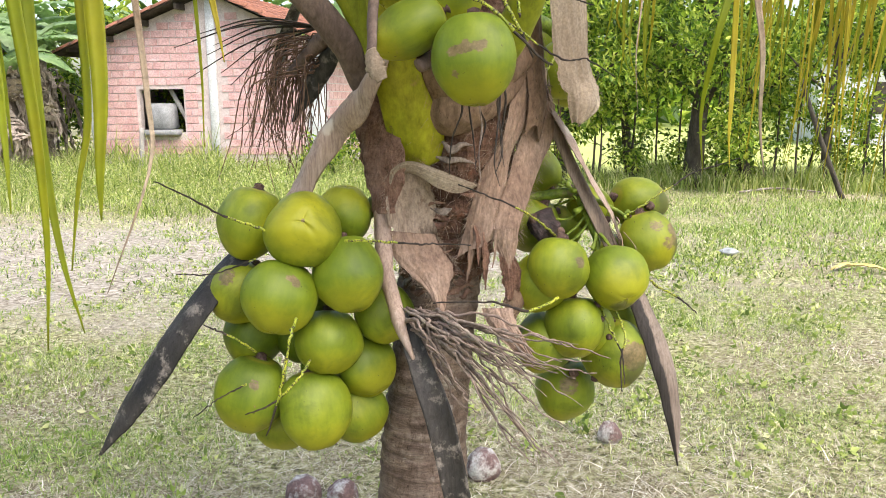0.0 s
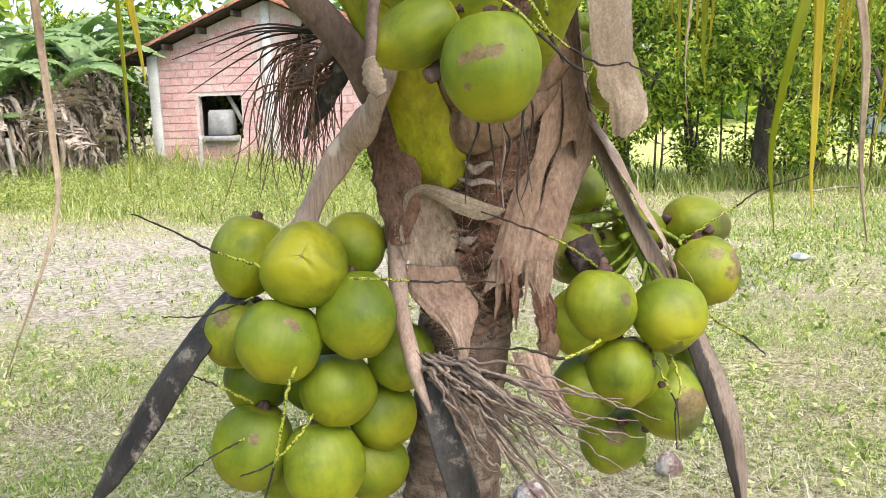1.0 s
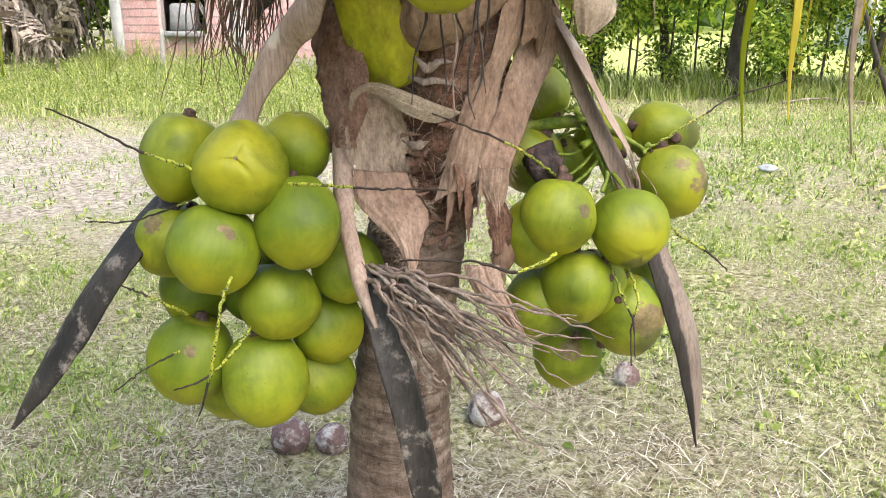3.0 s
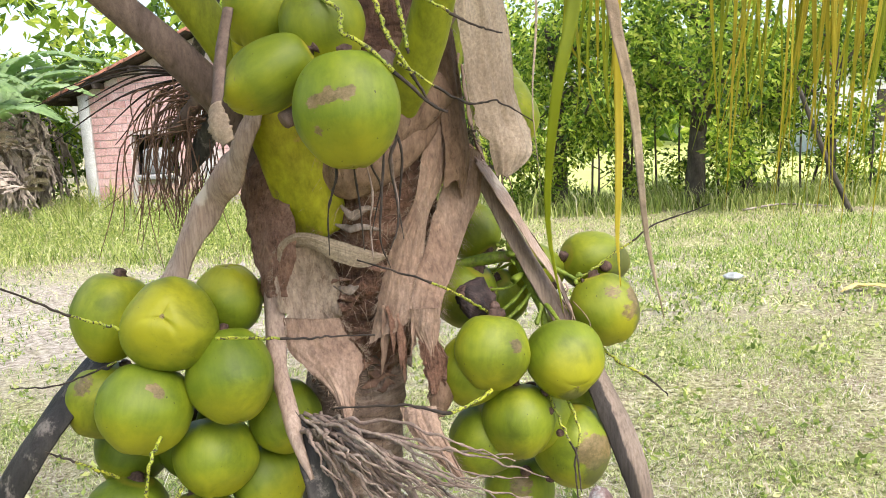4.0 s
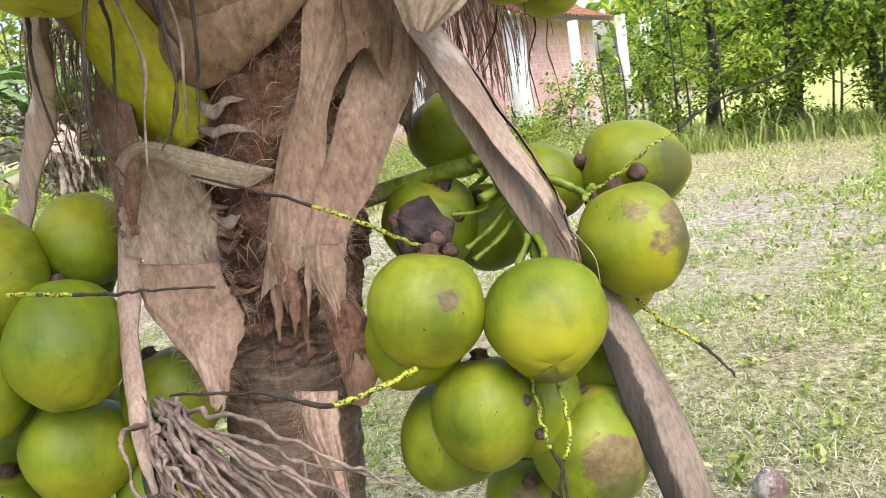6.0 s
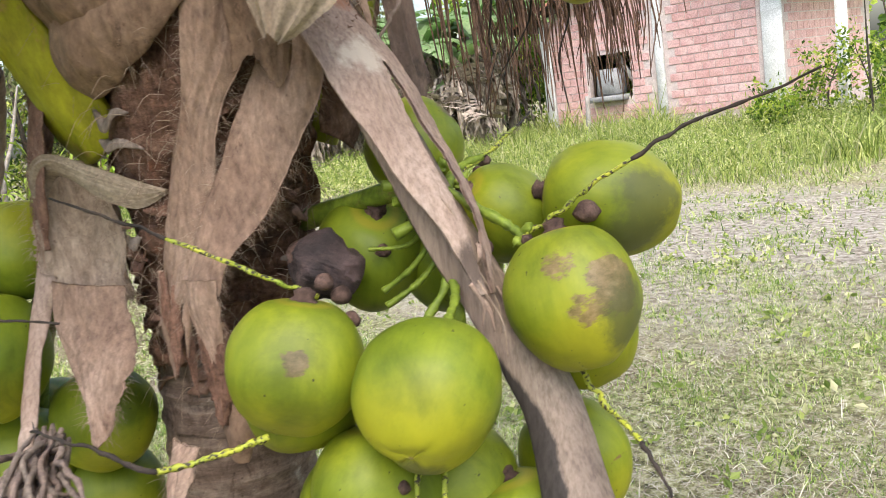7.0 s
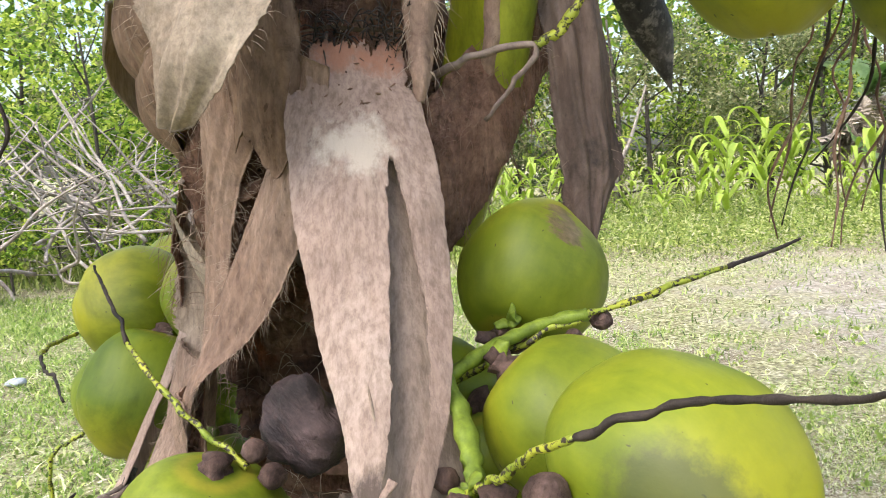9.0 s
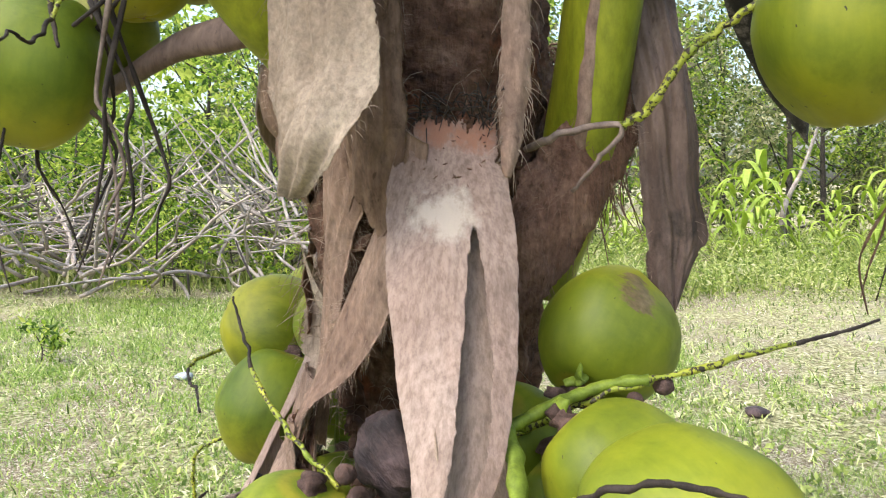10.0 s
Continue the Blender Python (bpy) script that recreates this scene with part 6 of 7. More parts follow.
full_bunch((-0.090, -0.050, 1.055), 0.070, 1.05, (0.3, 0.1, -0.9))
full_bunch((-0.300, -0.040, 1.000), 0.074, 1.05, (-0.3, 0.4, -0.8))
bract_bunch = bunch("coconuts of the bunch under the split bract", "green coconut with brown scars in a bunch")
bract_bunch((0.317, 0.000, 1.167), 0.0715, 1.04, (-0.1, -0.25, -0.95))
bract_bunch((0.453, 0.054, 1.136), 0.0745, 1.03, (0.35, -0.75, -0.50))
bract_bunch((0.359, 0.044, 1.014), 0.0725, 1.04, (0.1, -0.2, -0.97))
bract_bunch((0.457, 0.155, 0.919), 0.081, 1.10, (0.15, 0.0, -0.98))
bract_bunch((0.531, 0.206, 1.200), 0.069, 1.13, (0.28, -0.1, -0.95))
bract_bunch((0.512, 0.318, 1.284), 0.066, 1.22, (0.80, 0.48, -0.22))
bract_bunch((0.245, 0.285, 1.362), 0.064, 1.08, (-0.55, 0.42, 0.72))
bract_bunch((0.239, 0.190, 1.241), 0.070, 1.05, (-0.5, 0.2, -0.8))
bract_bunch((0.283, 0.076, 0.961), 0.073, 1.05, (-0.3, 0.1, -0.9))
bract_bunch((0.329, 0.230, 0.791), 0.078, 1.10, (0.0, 0.1, -1.0))
bract_bunch((0.276, 0.028, 1.122), 0.068, 1.05, (-0.4, 0.0, -0.9))
bract_bunch((0.385, 0.285, 1.272), 0.060, 1.08, (0.3, 0.65, -0.6))
bract_bunch((0.462, 0.268, 0.982), 0.066, 1.08, (0.4, 0.1, -0.8))
bract_bunch((0.300, 0.270, 1.215), 0.064, 1.05, (0.0, 0.6, -0.8))
bract_bunch((0.462, 0.303, 1.130), 0.067, 1.08, (0.4, 0.2, -0.9))
bract_bunch((0.385, 0.140, 0.985), 0.072, 1.05, (0.1, 0.2, -0.95))
upper_bunch = bunch("coconuts of the upper bunch", "bright green coconut high in the crown")
upper_bunch((0.175, -0.329, 1.629), 0.078, 1.15, (0.05, -0.15, -1.0))
upper_bunch((0.042, -0.300, 1.690), 0.053, 1.52, (-0.80, -0.15, -0.42))
upper_bunch((0.010, -0.205, 1.805), 0.068, 1.15, (-0.5, -0.1, -0.8))
upper_bunch((0.110, -0.235, 1.760), 0.066, 1.10, (0.1, 0.1, -1.0))
rear_bunch = bunch("coconuts of the rear bunch", "dull green coconut among dark strands")
rear_bunch((0.300, 0.472, 1.632), 0.074, 1.12, (-0.1, 0.1, -1.0))
rear_bunch((0.312, 0.606, 1.607), 0.072, 1.12, (0.2, 0.1, -1.0))
rear_bunch((0.270, 0.600, 1.68), 0.070, 1.12, (-0.3, 0.4, -0.9))


def buds():
    """Small aborted fruits left on the stalks."""
    for i, (c, rr) in enumerate([((0.535, 0.238, 1.285), 0.0165), ((0.322, 0.048, 1.246), 0.013), ((0.330, 0.062, 1.228), 0.014), ((0.325, 0.325, 1.335), 0.011), ((0.335, 0.30, 1.325), 0.009), ((0.335, 0.066, 1.20), 0.013),
                                ((0.30, 0.155, 1.255), 0.012), ((0.43, 0.19, 1.255), 0.012), ((0.42, 0.03, 1.04), 0.011), ((0.41, 0.05, 1.07), 0.012), ((0.44, 0.02, 1.00), 0.010), ((0.355, 0.16, 0.86), 0.016), ((0.41, 0.13, 0.86), 0.014)]):
        r = rr * 0.78
        prof = [(r * math.sin(math.pi * (0.06 + 0.9 * k / 9)) * (1.05 if k < 5 else 0.95), -r * math.cos(math.pi * (0.06 + 0.9 * k / 9)) * 0.95) for k in range(10)]
        g = lathe(prof, 18, lambda a, s: 1 + 0.10 * math.cos(3 * a) + 0.22 * noise.noise((math.cos(a) * 2.5, math.sin(a) * 2.5, s * 5 + i)))
        ob = part("withered_bud", ([Vector(c) + q for q in g[0]], g[1]), M["calyx"], palm)


buds()
# blackened young fruit wedged between the stalks
prof = [(0.038 * math.sin(math.pi * (0.05 + 0.9 * k / 15)) ** 0.8, -0.050 * math.cos(math.pi * (0.05 + 0.9 * k / 15))) for k in range(16)]
g = lathe(prof, 30, lambda a, s: 1 + 0.12 * math.cos(3 * a) + 0.40 * noise.noise((math.cos(a) * 2, math.sin(a) * 2, s * 4)) + 0.16 * noise.noise((math.cos(a) * 8, math.sin(a) * 8, s * 12)))
ob = tagged(part("withered_coconut", g, M["burnt"]), "blackened shrivelled young coconut among the stalks", "coconut")
ob.matrix_world = pose(0.280, 0.086, 1.252, 35, -50, 0) @ Matrix.Scale(0.86, 4)

g = lathe([(0.004, 0.056), (0.010, 0.053), (0.017, 0.046), (0.020, 0.038), (0.014, 0.035)], 18, lambda a, s: 1 + 0.2 * math.cos(3 * a) * s)
part("calyx", g, M["calyx"], ob, "dark woody cap")


# ---- the house ----
def build_house():
    house = thing("house", (-8.8, 16.0, 0), "small pink brick house with a low tiled roof", "house")
    x0, x1, y0, y1, top, ridge = -11.25, -5.6, 16.0, 21.0, 2.75, 3.85
    xr = -8.2
    wx0, wx1, wz0, wz1 = -10.05, -8.95, 0.86, 1.84

    def roof_z(x):
        return top + 0.2 + (ridge - top) * (1 - abs(x - xr) / ((xr - x0) if x < xr else 2.36))

    # front wall round the window opening, in one mesh, with a stepped top under the gable
    def gable(xa, xb, z0, y, t):
        n = 24
        v, f = [], []
        for yy in (y, y + t):
            for i in range(n + 1):
                x = xa + (xb - xa) * i / n
                v += [(x, yy, z0), (x, yy, roof_z(x) - 0.14)]
        o = 2 * (n + 1)
        for i in range(n):
            a = 2 * i
            f += [(a, a + 2, a + 3, a + 1), (o + a + 1, o + a + 3, o + a + 2, o + a), (a + 1, a + 3, o + a + 3, o + a + 1), (a, o + a, o + a + 2, a + 2)]
        f += [(0, 1, o + 1, o), (2 * n + 1, 2 * n, o + 2 * n, o + 2 * n + 1)]
        return [Vector(q) for q in v], f

    front = part("wall", merge(gable(x0, wx0, -0.1, y0 + 0.012, 0.15), gable(wx1, x1, -0.1, y0 + 0.012, 0.15), gable(wx0, wx1, wz1, y0 + 0.012, 0.15),
                               box(wx0, wx1, y0 + 0.012, y0 + 0.162, -0.1, wz0)), M["mortar"], None, "pink brick front wall with pale joints", False)
    under(front, house)
    side = under(part("wall", box(x1 - 0.15, x1, y0 + 0.165, y1, -0.1, top), M["mortar"], None, "pink brick side wall", False), house)
    for nm, g in (("wall", box(x0, x0 + 0.15, y0 + 0.165, y1, -0.1, top)), ("wall", box(x0, x1, y1, y1 + 0.15, -0.1, top + 0.1))):
        under(part(nm, g, M["mortar"], None, "", False), house)
    under(part("floor_slab", box(x0 + 0.16, x1 - 0.16, y0 + 0.17, y1 - 0.01, -0.05, 0.05), M["concrete"], None, "", False), house)
    for a, b, c in ((x0 - 0.04, x0 + 0.22, ""), (xr - 0.10, xr + 0.10, ""), (x1 - 0.36, x1 + 0.04, "")):
        zt = min(roof_z(a + 0.05), roof_z(b - 0.05)) - 0.16
        under(part("pilaster", box(a, b, y0 - 0.05, y0 + 0.01, -0.1, zt, 0.012), M["plaster"], None, "whitewashed pillar"), house)
    # roof: two slopes of boards, rafters at the edge, rows of clay tiles
    for xa, xb in ((x0 - 0.65, xr), (xr, x1 + 0.5)):
        za, zb = roof_z(max(xa, x0)) - (0.15 if xa < x0 else 0), roof_z(min(xb, x1)) - (0.12 if xb > x1 else 0)
        if xa < x0:
            za = roof_z(x0) - 0.65 * (ridge - top) / (xr - x0)
        v = [Vector(q) for q in ((xa, y0 - 0.45, za - 0.10), (xb, y0 - 0.45, zb - 0.10), (xb, y1 + 0.4, zb - 0.10), (xa, y1 + 0.4, za - 0.10),
                                 (xa, y0 - 0.45, za - 0.02), (xb, y0 - 0.45, zb - 0.02), (xb, y1 + 0.4, zb - 0.02), (xa, y1 + 0.4, za - 0.02))]
        slope = part("roof", (v, [(3, 2, 1, 0), (4, 5, 6, 7), (0, 1, 5, 4), (1, 2, 6, 5), (2, 3, 7, 6), (3, 0, 4, 7)]), M["timber"], None, "tiled roof slope on dark timber", False)
        under(slope, house)
        g = []
        rows, cols = 9, 22
        for r in range(rows):
            for c in range(cols):
                k0, k1 = r / rows, (r + 1.12) / rows
                yy = y0 - 0.5 + (y1 + 0.45 - y0 + 0.5) * (c + 0.5) / cols
                p0 = Vector((xa + (xb - xa) * k0, yy, za + (zb - za) * k0 + 0.01))
                p1 = Vector((xa + (xb - xa) * min(k1, 1), yy, za + (zb - za) * min(k1, 1) + 0.03))
                g.append(strip([p0, (p0 + p1) / 2, p1], [0.12, 0.12, 0.11], (0, 0, 1), -0.7, 0.012, 3, 6))
        ob = part("roof_tiles", merge(*g), M["tile"], slope, "weathered clay tiles")
    for i in range(4):
        x = x0 - 0.3 + i * 0.9
        under(part("rafter_end", box(x, x + 0.07, y0 - 0.4, y0, roof_z(max(x, x0)) - 0.26, roof_z(max(x, x0)) - 0.13, 0.008), M["timber"], None, "", False), house)
    # what lies in the window hole
    tank = box(-9.80, -9.22, 15.86, 16.3, 0.93, 1.52, 0.05)
    ob = tagged(part("grey_tank", ([Vector((q.x + (0.04 if q.z > 1.3 else 0) * (1 if q.x < -9.5 else -1), q.y, q.z)) for q in tank[0]], tank[1]), M["concrete"]), "grey box tank standing in the window hole", "tank")
    under(part("ledge", box(-9.98, -9.05, 15.80, 16.1, 0.80, 0.925, 0.02), M["concrete"], None, "rough grey ledge"), house)
    plank = part("plank", box(-0.05, 0.05, -0.02, 0.02, -0.55, 0.55, 0.006), M["pale_post"])
    plank.matrix_world = pose(-9.17, 16.25, 1.42, 0, -28, 0)
    tagged(plank, "pale plank leaning in the window hole", "plank")
    # single bricks, each its own piece
    L, H = 0.30, 0.175
    bm = box(-L / 2 + 0.011, L / 2 - 0.011, -0.010, 0.03, -H / 2 + 0.011, H / 2 - 0.011, 0.004)
    full = mesh_of("brick", *bm, M["brick"], False)
    hb = box(-L / 4 + 0.011, L / 4 - 0.011, -0.010, 0.03, -H / 2 + 0.011, H / 2 - 0.011, 0.004)
    halfm = mesh_of("brick", *hb, M["brick"], False)
    rnd = random.Random(8)
    row = 0
    z = 0.0
    made = 0
    while z < 3.8:
        zc = z + H / 2
        x = x0 + 0.24 - (L / 2 if row % 2 else 0)
        while x < x1 - 0.35:
            xc, me, w = x + L / 2, full, L
            if x < x0 + 0.23:
                xc, me, w = x + 0.75 * L, halfm, L / 2
            a, b = xc - w / 2, xc + w / 2
            if b > x1 - 0.36 and b - x1 + 0.36 < L * 0.6:
                me, w, xc = halfm, L / 2, a + L / 4
                b = a + w
            ok = b <= x1 - 0.34 and z + H < min(roof_z(a), roof_z(b)) - 0.15
            if ok and b > xr - 0.14 and a < xr + 0.14:
                ok = False
            if ok and b > wx0 and a < wx1 and z + H > wz0 and z < wz1:
                if a < wx0 - L * 0.4:
                    me, xc = halfm, a + L / 4
                elif b > wx1 + L * 0.4:
                    me, xc = halfm, b - L / 4
                else:
                    ok = False
                if ok and xc + L / 4 > wx0 and xc - L / 4 < wx1:
                    ok = False
            if ok and z > 0.28:
                ob = new("brick", me)
                ob.location = (xc, y0 + rnd.uniform(-0.004, 0.004), zc)
                ob.parent = front
                made += 1
            x += L
        z += H
        row += 1
    # the side wall's bricks
    z, row = 0.35, 0
    me = mesh_of("brick", [Vector((0.03 - q.y - 0.03, q.x, q.z)) for q in bm[0]], bm[1], M["brick"], False)
    while z < top - 0.2:
        y = y0 + 0.35 + (L / 2 if row % 2 else 0)
        while y < y1 - 0.3:
            ob = new("brick", me)
            ob.location = (x1 + rnd.uniform(-0.002, 0.002) - 0.002, y, z + H / 2)
            ob.parent = side
            y += L
        z += H
        row += 1
    for k, (x, y, h) in enumerate(((x1 + 0.9, y0 + 0.6, 2.5), (x1 + 1.7, y0 + 1.4, 2.5), (x1 + 2.5, y0 + 0.2, 2.3))):
        post = part("porch_post", box(-0.09, 0.09, -0.09, 0.09, -0.1, h, 0.012), M["plaster"], None, "whitewashed porch post")
        post.location = (x, y, 0)
        under(post, house)
    return house


build_house()


# ---- trees, bushes, crops ----
def tree(at, height, spread, trunk_r, leaves, leaf, seed, label, matname="tree_leaf", limbs=7, lean=0.0, low=0.3, name="tree", category="tree", group=""):
    rnd = random.Random(seed)
    at = Vector((at[0], at[1], ground_height(at[0], at[1]) - 0.03))
    t = thing(name, at, label, category, group)
    top = Vector((lean * height + rnd.uniform(-0.15, 0.15), rnd.uniform(-0.15, 0.15), height * 0.7))
    bend = Vector((rnd.uniform(-0.12, 0.12), rnd.uniform(-0.12, 0.12), height * 0.35)) + Vector((lean * height * 0.45, 0, 0))
    part("trunk", tube([(0, 0, 0), bend, top], [trunk_r * 1.25, trunk_r * 0.9, trunk_r * 0.35], 22, 10, 0.12, seed), M["bark"], t)
    cs, rs = [], []
    for i in range(limbs):
        k = low + (0.95 - low) * (i + rnd.random() * 0.5) / limbs
        s = (bend * (k / 0.5) if k < 0.5 else bend.lerp(top, (k - 0.5) / 0.5))
        a = rnd.uniform(0, 2 * math.pi)
        reach = spread * rnd.uniform(0.5, 1.0) * (1.15 - 0.5 * k)
        e = s + Vector((math.cos(a) * reach, math.sin(a) * reach, height * rnd.uniform(0.08, 0.26)))
        part("branch", tube([s, s.lerp(e, 0.5) + Vector((0, 0, -0.05)), e], [trunk_r * 0.42, trunk_r * 0.28, trunk_r * 0.1], 10, 6, 0.1, i), M["bark"], t)
        for _ in range(3):
            cs.append(s.lerp(e, rnd.uniform(0.5, 1.1)) + Vector([rnd.gauss(0, spread * 0.12) for _ in range(3)]))
            rs.append(spread * rnd.uniform(0.18, 0.36))
    cs.append(top + Vector((0, 0, height * 0.12)))
    rs.append(spread * 0.4)
    part("crown", leaf_cloud(cs, rs, leaves, leaf, seed, 0.45), M[matname], t, "", False)
    return t


rnd = random.Random(77)
for i, (x, y, h, s, r, n, low) in enumerate([(-1.6, 13.6, 4.2, 1.6, 0.09, 2300, 0.35), (-0.3, 13.1, 4.6, 1.7, 0.13, 3000, 0.22), (0.95, 13.4, 3.9, 1.5, 0.08, 2000, 0.4), (1.95, 12.9, 5.0, 2.0, 0.14, 3600, 0.25),
                                             (2.9, 13.4, 4.4, 1.7, 0.10, 2600, 0.25), (4.1, 13.0, 4.0, 1.5, 0.07, 1700, 0.4), (5.4, 13.5, 4.2, 1.6, 0.09, 1900, 0.35), (6.8, 13.2, 4.3, 1.7, 0.1, 2000, 0.35), (8.4, 13.6, 4.5, 1.8, 0.1, 2000, 0.3)]):
    tree((x, y), h, s, r, int(n * 2.1), 0.115, 100 + i, "leafy tree of the hedge with a dark trunk", "tree_leaf", 8, rnd.uniform(-0.06, 0.06), low, group="trees of the back hedge")
for i in range(16):
    x, y = -2.6 + i * 0.72 + rnd.uniform(-0.2, 0.2), 13.2 + rnd.uniform(-0.4, 0.7)
    tree((x, y), rnd.uniform(1.1, 2.0), rnd.uniform(0.5, 0.85), 0.022, 950, 0.085, 200 + i, "thin green shrub along the hedge", "tree_leaf", 6, rnd.uniform(-0.1, 0.1), 0.1, "shrub", "shrub", "shrubs of the back hedge")
# slender stems of the fence line
for i in range(22):
    x = -3.2 + i * 0.5 + rnd.uniform(-0.15, 0.15)
    y = 12.9 + rnd.uniform(-0.2, 0.6)
    ob = part("sapling_stem", tube([(0, 0, -0.05), (rnd.uniform(-0.08, 0.08), 0, 1.2), (rnd.uniform(-0.2, 0.2), rnd.uniform(-0.1, 0.1), rnd.uniform(2.0, 3.0))], [0.022, 0.017, 0.007], 14, 6, 0.2, i), M["bark"])
    ob.location = (x, y, ground_height(x, y))
    tagged(ob, "bare thin stem in the hedge", "stem", "stems of the back hedge")
pole = part("pole", tube([(0, 0, -0.05), (-0.02, 0, 1.0), (0, 0, 2.0)], [0.04, 0.038, 0.03], 12, 8, 0.1, 3), M["bark"])
pole.matrix_world = pose(4.02, 11.5, 0, 4, -22, 0)
tagged(pole, "dark pole leaning on the hedge", "pole")
fallen = part("fallen_branch", tube([(0, 0, 0.04), (0.6, 0.1, 0.10), (1.3, 0.0, 0.05)], [0.02, 0.016, 0.008], 12, 6, 0.2, 3), M["pale_twig"])
fallen.location = (2.6, 12.0, 0)
tagged(fallen, "pale fallen branch at the hedge", "branch")

for i, (x, y, h) in enumerate(((-4.4, 15.2, 1.6), (-3.7, 14.6, 1.9), (-3.1, 15.6, 2.2), (-4.9, 14.4, 0.9))):
    tree((x, y), h, 0.8, 0.02, 900, 0.10, 800 + i, "green shrub beside the brick house", "tree_leaf", 7, 0.0, 0.1, "shrub", "shrub", "shrubs beside the house")
tree((-5.4, -3.9), 0.45, 0.25, 0.006, 130, 0.07, 850, "small broad-leaved seedling on the lawn", "tree_leaf", 5, 0.0, 0.3, "seedling", "seedling")

# a pinkish house far behind the hedge
far = thing("far_house", (9.5, 24, 0), "pale pink house far behind the hedge", "house")
under(part("wall", box(6.5, 13.5, 24, 28, 0, 2.6, 0.02), M["plaster"], None, "", False), far)
under(part("roof", box(6.1, 13.9, 23.6, 28.4, 2.6, 2.85, 0.02), M["tile"], None, "", False), far)
for x in (8.0, 10.4):
    under(part("window", box(x, x + 0.8, 23.97, 24.02, 1.0, 1.9, 0.01), M["timber"], None, "", False), far)


def banana(at, height, leaves, dead, seed):
    rnd = random.Random(seed)
    at = Vector((at[0], at[1], ground_height(*at)))
    t = thing("banana_plant", at, "banana plant with broad torn leaves and a brown dead skirt", "banana plant", "banana plants by the house")
    h = height * 0.55
    part("stem", tube([(0, 0, -0.05), (0.03, 0, h * 0.5), (0, 0.03, h)], [0.14, 0.12, 0.08], 14, 10, 0.1, seed), M["dead_banana"], t)
    for i in range(leaves):
        a = 2 * math.pi * i / leaves + rnd.uniform(-0.3, 0.3)
        c, s = math.cos(a), math.sin(a)
        L = height * rnd.uniform(0.42, 0.58)
        up = rnd.uniform(0.35, 0.75) if i < 6 else rnd.uniform(-0.9, -0.3)
        limp = i >= 7
        shred = 0.0 if limp else 0.28
        pts = [(0, 0, h), (c * L * 0.3, s * L * 0.3, h + L * up * 0.55), (c * L * 0.7, s * L * 0.7, h + L * up * 0.6), (c * L, s * L, h + L * up * 0.2)]
        part("leaf", strip(pts, [0.04, 0.26, 0.32, 0.28, 0.03], (0, 0, 1), -0.25, 0.003, 70, 12, 0.22, 0.03, seed + i, 0.0, lambda q, u: abs(u) > (0.05 if limp else 0.2) + 0.3 * noise.noise((q * 9, 0, seed)) and noise.noise((q * 38, 3 if u > 0 else 8, seed + i)) > shred), M["dead_banana" if limp else "banana"], t)
    for i in range(int(dead * 3.4)):
        a = rnd.uniform(0, 2 * math.pi)
        c, s = math.cos(a), math.sin(a)
        z = h * rnd.uniform(0.4, 1.0)
        L = rnd.uniform(0.5, 1.5)
        o = rnd.uniform(0.25, 0.75)
        w = rnd.uniform(0.025, 0.085)
        pts = [(c * 0.08, s * 0.08, z), (c * o * 0.7, s * o * 0.7, z + rnd.uniform(-0.15, 0.1)), (c * o, s * o, z - L * 0.5), (c * o * 0.9 + rnd.uniform(-0.2, 0.2), s * o * 0.9 + rnd.uniform(-0.2, 0.2), max(0.05, z - L))]
        part("dead_leaf", strip(pts, [0.03, w, w * 0.9, 0.01], (c, s, 0.3), rnd.uniform(-0.8, 0.2), 0.004, 24, 6, 0.6, 0.08, seed + i, rnd.uniform(-2.2, 2.2)), M["dead_banana"], t)


for i, (x, y, h, d) in enumerate([(-12.4, 15.0, 4.6, 16), (-13.4, 14.0, 4.4, 16), (-12.9, 16.6, 4.8, 10), (-14.6, 15.2, 4.6, 14), (-15.6, 13.2, 4.4, 14), (-14.9, 11.6, 4.0, 14), (-16.6, 10.6, 4.2, 12), (-17.4, 14.2, 4.8, 8), (-11.9, 13.6, 3.6, 22), (-12.9, 12.9, 3.4, 22), (-14.0, 13.0, 3.6, 20), (-13.9, 16.4, 5.2, 12), (-10.2, 22.5, 6.0, 4), (-12.5, 21.5, 6.2, 4), (-7.5, 23.0, 6.0, 4)]):
    banana((x, y), h, 9, d, 300 + i * 17)


def corn_plant(seed):
    rnd = random.Random(seed)
    t = thing("corn_plant", (0, 0, 0), "young light green corn plant", "corn", "corn plants")
    h = 1.15 + 0.4 * rnd.random()
    part("stalk", tube([(0, 0, -0.03), (0.02, 0, h * 0.5), (0, 0.02, h)], [0.014, 0.012, 0.005], 10, 6, 0.1, seed), M["corn"], t)
    for i in range(8):
        a = i * 2.4 + rnd.uniform(-0.4, 0.4)
        c, s = math.cos(a), math.sin(a)
        z = h * (0.2 + 0.1 * i)
        L = rnd.uniform(0.35, 0.6)
        part("leaf", strip([(0, 0, z), (c * L * 0.4, s * L * 0.4, z + L * 0.45), (c * L * 0.8, s * L * 0.8, z + L * 0.45), (c * L, s * L, z + L * 0.1)], [0.03, 0.052, 0.038, 0.003], (0, 0, 1), 0.3, 0.0015, 14, 4, 0.05, 0, i), M["corn"], t)
    return t


